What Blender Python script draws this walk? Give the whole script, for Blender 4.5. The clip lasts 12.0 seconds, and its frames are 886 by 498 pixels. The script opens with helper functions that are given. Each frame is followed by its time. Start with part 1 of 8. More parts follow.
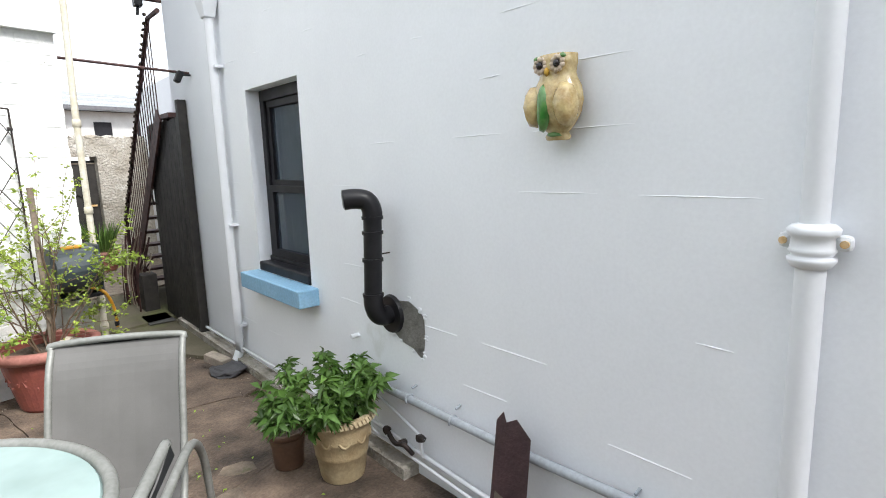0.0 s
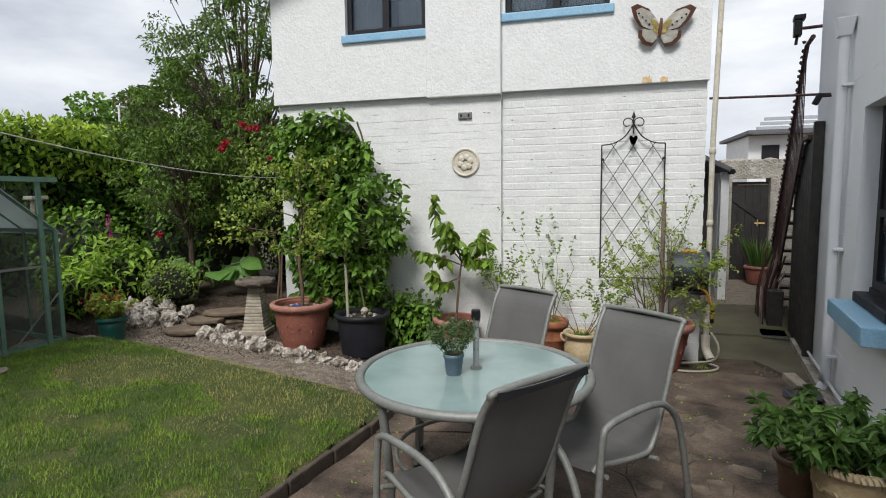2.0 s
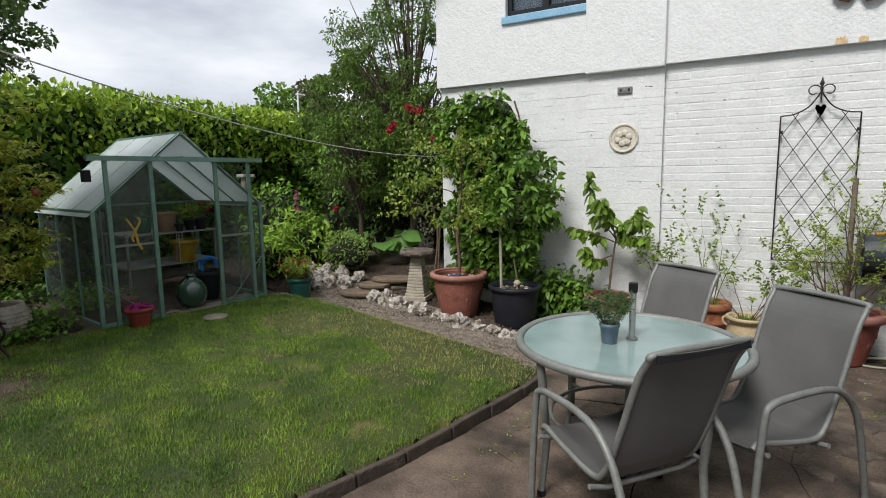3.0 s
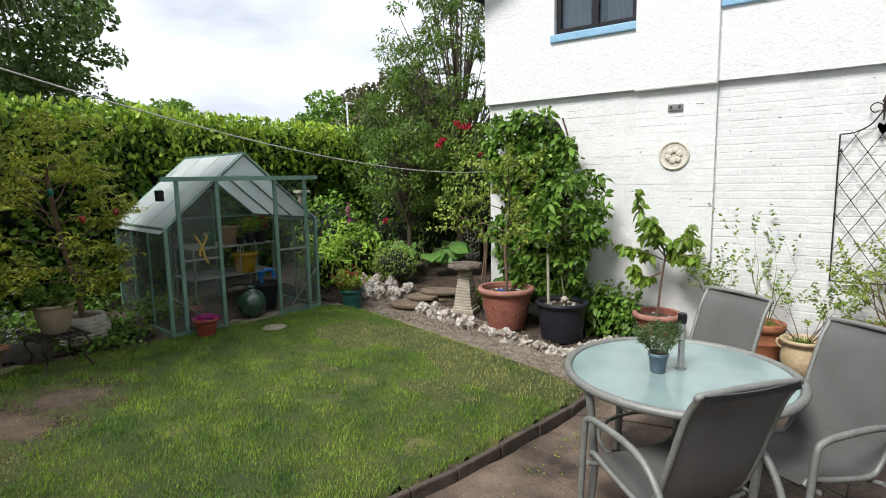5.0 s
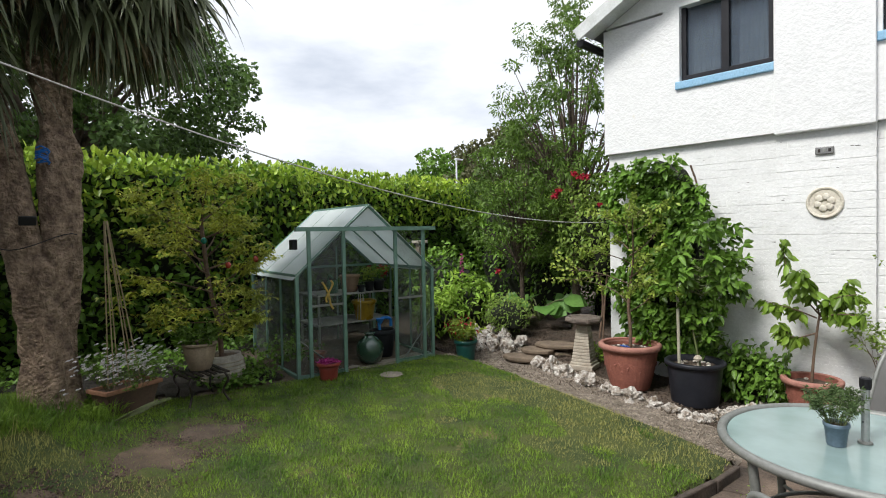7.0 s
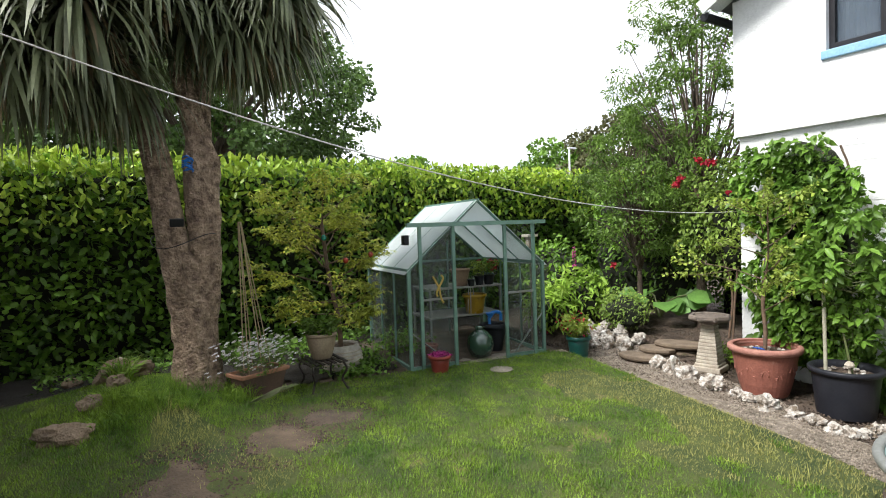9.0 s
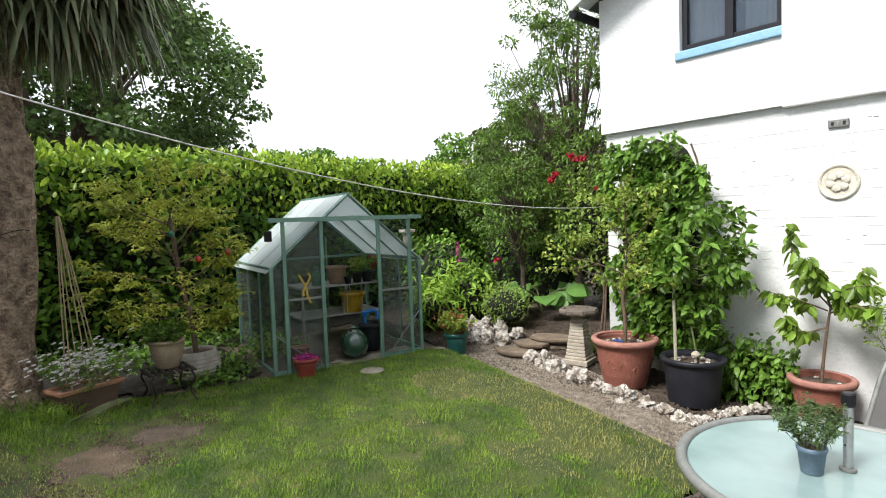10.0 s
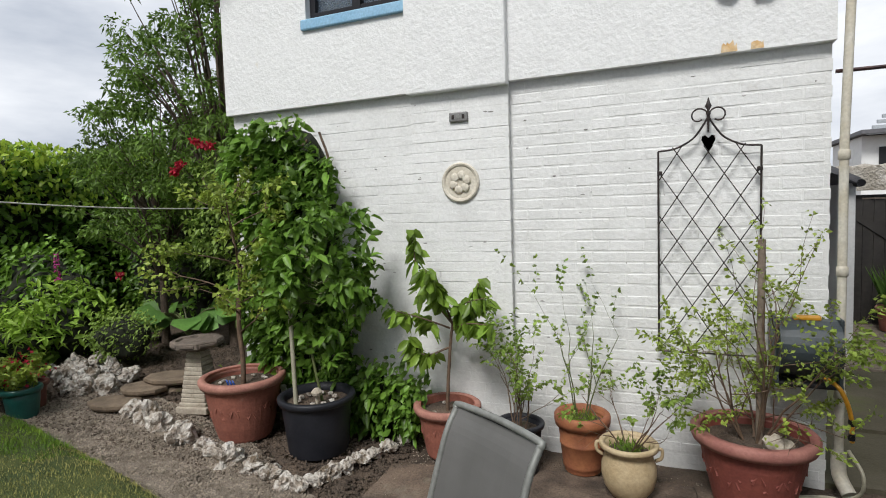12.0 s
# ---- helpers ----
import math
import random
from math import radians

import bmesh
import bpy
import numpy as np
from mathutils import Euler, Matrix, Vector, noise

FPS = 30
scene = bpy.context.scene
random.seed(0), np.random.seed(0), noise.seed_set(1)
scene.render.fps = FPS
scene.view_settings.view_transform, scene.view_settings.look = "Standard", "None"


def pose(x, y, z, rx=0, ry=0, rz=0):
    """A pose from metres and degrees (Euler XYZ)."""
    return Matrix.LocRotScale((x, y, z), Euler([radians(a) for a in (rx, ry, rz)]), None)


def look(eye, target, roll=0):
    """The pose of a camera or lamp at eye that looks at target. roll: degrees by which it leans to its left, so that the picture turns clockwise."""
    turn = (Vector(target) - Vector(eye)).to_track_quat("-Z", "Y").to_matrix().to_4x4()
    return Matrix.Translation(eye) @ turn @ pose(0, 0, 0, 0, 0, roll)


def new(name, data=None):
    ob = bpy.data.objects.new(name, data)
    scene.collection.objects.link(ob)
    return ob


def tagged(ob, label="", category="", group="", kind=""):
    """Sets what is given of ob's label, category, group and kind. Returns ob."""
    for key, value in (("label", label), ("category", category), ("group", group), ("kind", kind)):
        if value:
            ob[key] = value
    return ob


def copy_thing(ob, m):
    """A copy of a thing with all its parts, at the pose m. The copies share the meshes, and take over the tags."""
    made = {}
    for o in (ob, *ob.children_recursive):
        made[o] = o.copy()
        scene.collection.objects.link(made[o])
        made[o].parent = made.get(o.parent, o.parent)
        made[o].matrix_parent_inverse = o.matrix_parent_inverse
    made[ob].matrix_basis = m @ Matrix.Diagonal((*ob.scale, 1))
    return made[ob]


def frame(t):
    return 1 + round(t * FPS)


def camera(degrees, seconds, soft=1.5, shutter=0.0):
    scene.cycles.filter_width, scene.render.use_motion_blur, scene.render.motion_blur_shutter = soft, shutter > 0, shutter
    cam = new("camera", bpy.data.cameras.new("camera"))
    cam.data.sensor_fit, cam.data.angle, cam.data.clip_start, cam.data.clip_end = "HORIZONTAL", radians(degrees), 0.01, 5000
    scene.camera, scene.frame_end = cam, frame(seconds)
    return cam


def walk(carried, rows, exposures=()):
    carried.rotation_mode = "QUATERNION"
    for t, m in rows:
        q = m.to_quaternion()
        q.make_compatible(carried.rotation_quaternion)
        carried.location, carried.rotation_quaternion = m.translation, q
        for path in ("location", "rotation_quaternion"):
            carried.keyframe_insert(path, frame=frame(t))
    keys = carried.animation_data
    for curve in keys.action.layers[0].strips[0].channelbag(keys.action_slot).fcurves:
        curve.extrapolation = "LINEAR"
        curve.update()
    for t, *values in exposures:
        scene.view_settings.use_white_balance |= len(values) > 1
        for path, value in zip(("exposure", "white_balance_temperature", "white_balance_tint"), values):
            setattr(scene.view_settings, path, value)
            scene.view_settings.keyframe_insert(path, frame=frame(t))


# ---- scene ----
cam = camera(78.7, 12.0, 1.0)
ROWS = [
    (0.0, (0.275, 0.016, 1.662), (1.837, 1.221, 1.334), -1.8),
    (0.5, (0.577, 0.006, 1.685), (1.680, 1.655, 1.429), -1.9),
    (1.0, (0.698, -0.264, 1.676), (1.211, 1.659, 1.474), -1.4),
    (1.5, (0.763, -0.549, 1.649), (0.725, 1.443, 1.469), -0.9),
    (2.0, (0.812, -0.730, 1.633), (0.306, 1.196, 1.438), -0.7),
    (2.5, (0.815, -0.870, 1.602), (0.011, 0.948, 1.378), -0.8),
    (3.0, (0.819, -0.977, 1.626), (-0.177, 0.737, 1.358), -0.9),
    (3.2, (0.823, -1.025, 1.635), (-0.227, 0.652, 1.349), -0.8),
    (4.8, (0.862, -1.081, 1.787), (-0.280, 0.537, 1.503), -1.0),
    (5.0, (0.844, -1.104, 1.793), (-0.289, 0.524, 1.534), -1.1),
    (5.5, (0.823, -1.113, 1.798), (-0.313, 0.521, 1.603), -1.1),
    (6.0, (0.775, -1.113, 1.779), (-0.392, 0.505, 1.640), -1.1),
    (6.5, (0.697, -1.131, 1.767), (-0.559, 0.423, 1.675), -1.1),
    (7.0, (0.690, -1.180, 1.751), (-0.735, 0.220, 1.698), -1.1),
    (7.5, (0.650, -1.239, 1.753), (-0.910, 0.011, 1.714), -1.1),
    (7.7, (0.634, -1.257, 1.758), (-0.977, -0.072, 1.725), -1.3),
    (9.3, (0.735, -1.023, 1.782), (-0.950, 0.052, 1.708), -2.0),
    (9.5, (0.769, -0.907, 1.772), (-0.877, 0.226, 1.689), -2.0),
    (10.0, (0.807, -0.584, 1.772), (-0.695, 0.732, 1.668), -2.0),
    (10.5, (0.819, -0.235, 1.804), (-0.494, 1.269, 1.685), -1.9),
    (11.0, (0.882, 0.208, 1.771), (-0.211, 1.878, 1.641), -1.9),
    (11.5, (0.940, 0.640, 1.751), (0.034, 2.418, 1.615), -1.9),
    (12.0, (1.023, 1.065, 1.764), (0.254, 2.906, 1.628), -1.8),
]
EXPOSURES = [(0.0, 1.2), (0.5, 1.2), (1.0, 0.9), (1.5, 0.4), (2.0, 0.05), (2.5, 0.05), (3.2, 0.12), (4.8, 0.45), (5.5, 0.52), (6.5, 0.4), (7.5, 0.42), (9.3, 1.05), (10.0, 0.90), (10.5, 0.7), (11.2, 0.32), (12.0, 0.07)]
walk(cam, [(t, look(eye, target, roll)) for t, eye, target, roll in ROWS], EXPOSURES)

# ---- sky and sun: bright, thinly clouded summer day ----
SUN_AZ, SUN_EL = 185.0, 50.0          # degrees from +y towards +x
world = bpy.data.worlds.new("sky")
scene.world = world
world.use_nodes = True
wn, wl = world.node_tree.nodes, world.node_tree.links
wn.clear()
w_out = wn.new("ShaderNodeOutputWorld")
w_bg = wn.new("ShaderNodeBackground")
w_sky = wn.new("ShaderNodeTexSky")
w_sky.sky_type, w_sky.sun_disc = "NISHITA", False
w_sky.sun_elevation, w_sky.sun_rotation = radians(SUN_EL), radians(SUN_AZ)
w_co = wn.new("ShaderNodeTexCoord")
w_map = wn.new("ShaderNodeMapping")
w_map.inputs["Scale"].default_value = (1.3, 1.3, 4.2)
w_no = wn.new("ShaderNodeTexNoise")
w_no.inputs["Scale"].default_value, w_no.inputs["Detail"].default_value, w_no.inputs["Roughness"].default_value = 1.7, 7.0, 0.55
w_ramp = wn.new("ShaderNodeValToRGB")
w_ramp.color_ramp.elements[0].position, w_ramp.color_ramp.elements[0].color = 0.30, (5.0, 5.5, 6.4, 1)
w_ramp.color_ramp.elements[1].position, w_ramp.color_ramp.elements[1].color = 0.62, (9.4, 9.7, 10.2, 1)
w_gap = wn.new("ShaderNodeMapRange")
w_gap.inputs["From Min"].default_value, w_gap.inputs["From Max"].default_value = 0.10, 0.30
w_mix = wn.new("ShaderNodeMix")
w_mix.data_type = "RGBA"
wl.new(w_co.outputs["Generated"], w_map.inputs["Vector"])
wl.new(w_map.outputs["Vector"], w_no.inputs["Vector"])
wl.new(w_no.outputs["Fac"], w_ramp.inputs["Fac"])
wl.new(w_no.outputs["Fac"], w_gap.inputs["Value"])
wl.new(w_gap.outputs["Result"], w_mix.inputs["Factor"])
wl.new(w_sky.outputs["Color"], w_mix.inputs["A"])
wl.new(w_ramp.outputs["Color"], w_mix.inputs["B"])
wl.new(w_mix.outputs["Result"], w_bg.inputs["Color"])
w_bg.inputs["Strength"].default_value = 0.10
wl.new(w_bg.outputs["Background"], w_out.inputs["Surface"])

sun_data = bpy.data.lights.new("sun", "SUN")
sun_data.energy, sun_data.angle, sun_data.color = 3.1, radians(18), (1.0, 0.98, 0.95)
sun = new("sun", sun_data)
s_dir = Vector((math.sin(radians(SUN_AZ)) * math.cos(radians(SUN_EL)), math.cos(radians(SUN_AZ)) * math.cos(radians(SUN_EL)), math.sin(radians(SUN_EL))))
sun.matrix_world = look(s_dir * 30, (0, 0, 0))

# ---- materials ----
def mat(name, col, col2=None, rough=0.7, metal=0.0, scale=6.0, fine=60.0, bump=0.15, mixcol=0.5, spec=0.5, col3=None, patch=0.0, island=0.0, objrand=0.0, coat=0.0, transmission=0.0, detail=6.0, dist=0.01, grain=0.5):
    """Two scales of colour variation, roughness variation and fine relief."""
    m = bpy.data.materials.new(name)
    m.use_nodes = True
    nt = m.node_tree
    n, l = nt.nodes, nt.links
    bsdf = n["Principled BSDF"]
    co = n.new("ShaderNodeTexCoord")
    big = n.new("ShaderNodeTexNoise")
    big.inputs["Scale"].default_value, big.inputs["Detail"].default_value = scale, detail
    big.inputs["Roughness"].default_value = 0.6
    small = n.new("ShaderNodeTexNoise")
    small.inputs["Scale"].default_value, small.inputs["Detail"].default_value = fine, 4.0
    geo = n.new("ShaderNodeNewGeometry")
    for q in (big, small):
        l.new(geo.outputs["Position"], q.inputs["Vector"])
    if col2 is None:
        col2 = tuple(c * 0.75 for c in col)
    ramp = n.new("ShaderNodeValToRGB")
    ramp.color_ramp.elements[0].position, ramp.color_ramp.elements[1].position = 0.5 - 0.5 * mixcol * 0.6, 0.5 + 0.5 * mixcol * 0.6
    ramp.color_ramp.elements[0].color = (*col2, 1)
    ramp.color_ramp.elements[1].color = (*col, 1)
    l.new(big.outputs["Fac"], ramp.inputs["Fac"])
    out = ramp.outputs["Color"]
    fmix = n.new("ShaderNodeMix")
    fmix.data_type, fmix.blend_type = "RGBA", "MULTIPLY"
    fmix.inputs["Factor"].default_value = grain
    framp = n.new("ShaderNodeMapRange")
    framp.inputs["From Min"].default_value, framp.inputs["From Max"].default_value = 0.3, 0.7
    framp.inputs["To Min"].default_value, framp.inputs["To Max"].default_value = 0.7, 1.15
    l.new(small.outputs["Fac"], framp.inputs["Value"])
    l.new(out, fmix.inputs["A"])
    l.new(framp.outputs["Result"], fmix.inputs["B"])
    out = fmix.outputs["Result"]
    if col3 is not None:
        pn = n.new("ShaderNodeTexNoise")
        pn.inputs["Scale"].default_value, pn.inputs["Detail"].default_value, pn.inputs["Roughness"].default_value = scale * 0.6, 8.0, 0.68
        off = n.new("ShaderNodeVectorMath")
        off.inputs[1].default_value = (13.1, 7.7, 3.3)
        l.new(geo.outputs["Position"], off.inputs[0])
        l.new(off.outputs["Vector"], pn.inputs["Vector"])
        pr = n.new("ShaderNodeMapRange")
        pr.inputs["From Min"].default_value, pr.inputs["From Max"].default_value = 0.62 - patch * 0.25, 0.70 - patch * 0.2
        l.new(pn.outputs["Fac"], pr.inputs["Value"])
        pm = n.new("ShaderNodeMix")
        pm.data_type = "RGBA"
        l.new(pr.outputs["Result"], pm.inputs["Factor"])
        l.new(out, pm.inputs["A"])
        pm.inputs["B"].default_value = (*col3, 1)
        out = pm.outputs["Result"]
    if island or objrand:
        hs = n.new("ShaderNodeHueSaturation")
        mr = n.new("ShaderNodeMapRange")
        amount = island or objrand
        mr.inputs["To Min"].default_value, mr.inputs["To Max"].default_value = 1 - amount, 1 + amount
        if island:
            l.new(geo.outputs["Random Per Island"], mr.inputs["Value"])
        else:
            oi = n.new("ShaderNodeObjectInfo")
            l.new(oi.outputs["Random"], mr.inputs["Value"])
        l.new(mr.outputs["Result"], hs.inputs["Value"])
        mr2 = n.new("ShaderNodeMapRange")
        mr2.inputs["To Min"].default_value, mr2.inputs["To Max"].default_value = 0.5 + 0.05 * amount, 0.5 - 0.05 * amount
        l.new(mr.outputs["Result"], mr2.inputs["Value"])
        l.new(out, hs.inputs["Color"])
        out = hs.outputs["Color"]
    l.new(out, bsdf.inputs["Base Color"])
    rr = n.new("ShaderNodeMapRange")
    rr.inputs["To Min"].default_value, rr.inputs["To Max"].default_value = max(0.02, rough - 0.12), min(1, rough + 0.12)
    l.new(big.outputs["Fac"], rr.inputs["Value"])
    l.new(rr.outputs["Result"], bsdf.inputs["Roughness"])
    bsdf.inputs["Metallic"].default_value = metal
    bsdf.inputs["Specular IOR Level"].default_value = spec
    bsdf.inputs["Coat Weight"].default_value = coat
    bsdf.inputs["Transmission Weight"].default_value = transmission
    if bump:
        bp = n.new("ShaderNodeBump")
        bp.inputs["Strength"].default_value, bp.inputs["Distance"].default_value = bump, dist
        add = n.new("ShaderNodeMath")
        add.operation = "ADD"
        l.new(big.outputs["Fac"], add.inputs[0])
        l.new(small.outputs["Fac"], add.inputs[1])
        l.new(add.outputs["Value"], bp.inputs["Height"])
        l.new(bp.outputs["Normal"], bsdf.inputs["Normal"])
    return m


def leaf_mat(name, col, col2, rough=0.45, island=0.35, through_light=0.35, scale=2.0):
    """Leaves: random tint a leaf, some light let through."""
    m = mat(name, col, col2, rough=rough, scale=scale, fine=40, bump=0.0, island=island, spec=0.35)
    nt = m.node_tree
    n, l = nt.nodes, nt.links
    bsdf = n["Principled BSDF"]
    tr = n.new("ShaderNodeBsdfTranslucent")
    src = bsdf.inputs["Base Color"].links[0].from_socket
    l.new(src, tr.inputs["Color"])
    mx = n.new("ShaderNodeMixShader")
    mx.inputs["Fac"].default_value = through_light
    l.new(bsdf.outputs["BSDF"], mx.inputs[1])
    l.new(tr.outputs["BSDF"], mx.inputs[2])
    l.new(mx.outputs["Shader"], n["Material Output"].inputs["Surface"])
    return m


def clear_mat(name, col, fac, rough, fac2=None, noise_scale=2.0):
    """Clear or hazy sheet: see-through mixed with a glossy skin."""
    m = bpy.data.materials.new(name)
    m.use_nodes = True
    nt = m.node_tree
    n, l = nt.nodes, nt.links
    bsdf = n["Principled BSDF"]
    bsdf.inputs["Base Color"].default_value = (*col, 1)
    bsdf.inputs["Roughness"].default_value = rough
    tr = n.new("ShaderNodeBsdfTransparent")
    tr.inputs["Color"].default_value = (0.92, 0.96, 0.94, 1)
    mx = n.new("ShaderNodeMixShader")
    no = n.new("ShaderNodeTexNoise")
    no.inputs["Scale"].default_value, no.inputs["Detail"].default_value = noise_scale, 6
    geo = n.new("ShaderNodeNewGeometry")
    l.new(geo.outputs["Position"], no.inputs["Vector"])
    mr = n.new("ShaderNodeMapRange")
    mr.inputs["From Min"].default_value, mr.inputs["From Max"].default_value = 0.3, 0.7
    mr.inputs["To Min"].default_value, mr.inputs["To Max"].default_value = fac, fac2 if fac2 else fac
    l.new(no.outputs["Fac"], mr.inputs["Value"])
    l.new(mr.outputs["Result"], mx.inputs["Fac"])
    l.new(tr.outputs["BSDF"], mx.inputs[1])
    l.new(bsdf.outputs["BSDF"], mx.inputs[2])
    l.new(mx.outputs["Shader"], n["Material Output"].inputs["Surface"])
    return m


M_WHITE = mat("white_masonry_paint", (0.76, 0.765, 0.755), (0.68, 0.685, 0.675), rough=0.75, scale=3, fine=45, bump=0.5, col3=(0.62, 0.605, 0.58), patch=0.0, dist=0.008, grain=0.24)
M_ROUGHCAST = mat("white_roughcast", (0.76, 0.765, 0.76), (0.72, 0.725, 0.72), rough=0.85, scale=7, fine=40, bump=0.45, col3=(0.68, 0.66, 0.60), patch=-0.25, dist=0.016, grain=0.2)
M_BLOCK = mat("white_painted_block", (0.835, 0.86, 0.895), (0.80, 0.825, 0.86), rough=0.6, scale=1.5, fine=70, bump=0.12, col3=(0.70, 0.72, 0.72), patch=-0.2, dist=0.004, grain=0.08)
M_PIPE = mat("white_gloss_pipe", (0.72, 0.74, 0.77), (0.69, 0.71, 0.74), rough=0.45, scale=5, bump=0.05, grain=0.06)
M_SILL = mat("blue_painted_sill", (0.27, 0.47, 0.64), (0.22, 0.42, 0.60), rough=0.5, scale=7, bump=0.15)
M_FRAME = mat("black_window_paint", (0.012, 0.012, 0.015), (0.018, 0.018, 0.022), rough=0.5, scale=8, bump=0.08, spec=0.25)
M_BLACK = mat("black_plastic", (0.010, 0.010, 0.012), (0.015, 0.015, 0.017), rough=0.42, bump=0.05, spec=0.28)
M_IRON = mat("black_iron", (0.02, 0.018, 0.018), (0.05, 0.035, 0.03), rough=0.55, metal=0.4, scale=20, bump=0.2)
M_RUSTIRON = mat("rusty_painted_iron", (0.035, 0.018, 0.02), (0.09, 0.04, 0.035), rough=0.6, metal=0.2, scale=14, bump=0.3)
M_RUST = mat("rust_stain", (0.62, 0.36, 0.12), (0.70, 0.58, 0.40), rough=0.8, scale=14, bump=0.3)
M_GATE = mat("black_gate_boards", (0.016, 0.014, 0.013), (0.032, 0.028, 0.024), rough=0.6, scale=9, bump=0.25)
M_CONC = mat("worn_concrete", (0.21, 0.152, 0.112), (0.042, 0.030, 0.022), rough=0.85, scale=2.4, fine=60, bump=1.0, col3=(0.21, 0.175, 0.135), patch=0.12, island=0.12, dist=0.012, grain=0.95)
M_PASS = mat("mossy_concrete", (0.125, 0.108, 0.075), (0.062, 0.058, 0.03), rough=0.85, scale=1.6, fine=60, bump=0.5, col3=(0.10, 0.11, 0.04), patch=0.3, dist=0.008)
M_SOIL = mat("garden_soil", (0.15, 0.108, 0.078), (0.068, 0.050, 0.036), rough=0.95, scale=6, fine=70, bump=1.0, dist=0.03)
# soil colour taken nearly to black to paint the hedge's shade
M_HEDGESHADE = mat("hedge_shade_soil", (0.026, 0.020, 0.014), (0.012, 0.009, 0.007), rough=0.95, scale=9, fine=80, bump=1.0, dist=0.03)
M_GRAVEL = mat("grey_brown_gravel", (0.37, 0.31, 0.245), (0.21, 0.17, 0.13), rough=0.9, scale=14, fine=120, bump=1.0, island=0.35, dist=0.02)
M_LAWN = mat("lawn_turf", (0.10, 0.118, 0.026), (0.042, 0.068, 0.014), rough=0.95, scale=3.2, fine=90, bump=1.0, col3=(0.22, 0.18, 0.07), patch=0.05, dist=0.03)
M_BLADE = leaf_mat("grass_blades", (0.265, 0.395, 0.046), (0.085, 0.18, 0.020), rough=0.6, island=0.28, scale=3.4)
M_DRYBLADE = leaf_mat("dry_grass_blades", (0.42, 0.39, 0.14), (0.29, 0.31, 0.085), rough=0.7, island=0.2)
M_TERRA = mat("terracotta", (0.30, 0.108, 0.074), (0.22, 0.075, 0.052), rough=0.75, scale=9, bump=0.3, col3=(0.30, 0.15, 0.11), patch=-0.15)
M_TERRA2 = mat("weathered_terracotta_rim", (0.40, 0.195, 0.15), (0.30, 0.13, 0.10), rough=0.8, scale=12, bump=0.3)
M_CREAM = mat("cream_stoneware", (0.50, 0.40, 0.25), (0.40, 0.30, 0.17), rough=0.6, scale=8, bump=0.25, col3=(0.20, 0.14, 0.08), patch=-0.1)
M_BLKPOT = mat("black_plastic_tub", (0.013, 0.014, 0.019), (0.020, 0.021, 0.027), rough=0.5, bump=0.1, spec=0.3)
M_SLATE = mat("purple_slate", (0.14, 0.085, 0.09), (0.09, 0.06, 0.065), rough=0.55, scale=7, bump=0.4)
M_STONE = mat("grey_stone", (0.32, 0.28, 0.23), (0.20, 0.17, 0.14), rough=0.9, scale=8, bump=0.7, col3=(0.14, 0.13, 0.06), patch=-0.05)
M_ROCK = mat("white_painted_rock", (0.72, 0.69, 0.64), (0.36, 0.30, 0.24), rough=0.9, scale=16, fine=55, bump=1.0, col3=(0.17, 0.13, 0.09), patch=0.42, dist=0.03)
M_BATH = mat("cast_stone", (0.48, 0.43, 0.35), (0.34, 0.29, 0.23), rough=0.9, scale=10, bump=0.5, col3=(0.20, 0.17, 0.12), patch=0.0)
M_BATHTOP = mat("dark_weathered_stone", (0.20, 0.16, 0.13), (0.11, 0.09, 0.075), rough=0.9, scale=12, bump=0.5)
M_ALU = mat("grey_green_metal", (0.255, 0.26, 0.245), (0.205, 0.21, 0.195), rough=0.55, metal=0.3, scale=12, bump=0.05)
M_SLING = mat("grey_mesh_sling", (0.122, 0.119, 0.115), (0.10, 0.098, 0.094), rough=0.6, scale=5, fine=260, bump=0.15, dist=0.001, grain=0.12)
M_TABGLASS = mat("frosted_aqua_glass", (0.255, 0.345, 0.335), (0.235, 0.325, 0.315), rough=0.17, scale=2, fine=4, bump=0.0, spec=0.6)
M_GREENAL = mat("green_greenhouse_frame", (0.17, 0.29, 0.235), (0.12, 0.22, 0.175), rough=0.45, metal=0.1, scale=9, bump=0.08)
M_POLY = clear_mat("hazy_polycarbonate", (0.15, 0.162, 0.16), 0.16, 0.25, 0.46, 3.0)
M_ROOFPOLY = clear_mat("milky_roof_sheet", (0.80, 0.85, 0.85), 0.86, 0.35, 0.97, 3.0)
M_WOODGREY = mat("weathered_wood", (0.26, 0.21, 0.16), (0.17, 0.13, 0.10), rough=0.8, scale=14, bump=0.4)
M_BARK = mat("brown_bark", (0.13, 0.095, 0.07), (0.075, 0.055, 0.04), rough=0.9, scale=18, fine=70, bump=0.9, dist=0.02)
M_STEM = mat("reddish_brown_stem", (0.17, 0.11, 0.07), (0.10, 0.065, 0.045), rough=0.75, scale=22, bump=0.4)
M_GSTEM = mat("green_stem", (0.12, 0.16, 0.05), (0.10, 0.10, 0.045), rough=0.6, scale=20, bump=0.2)
M_PALMBARK = mat("corky_palm_bark", (0.41, 0.30, 0.21), (0.13, 0.085, 0.058), rough=0.95, scale=13, fine=40, bump=1.0, dist=0.05)
L_LAUREL = leaf_mat("laurel_leaf", (0.18, 0.33, 0.038), (0.072, 0.155, 0.020), rough=0.38, island=0.5)
L_LAURELTOP = leaf_mat("top_laurel_leaf", (0.44, 0.57, 0.075), (0.28, 0.43, 0.05), rough=0.35, island=0.35)
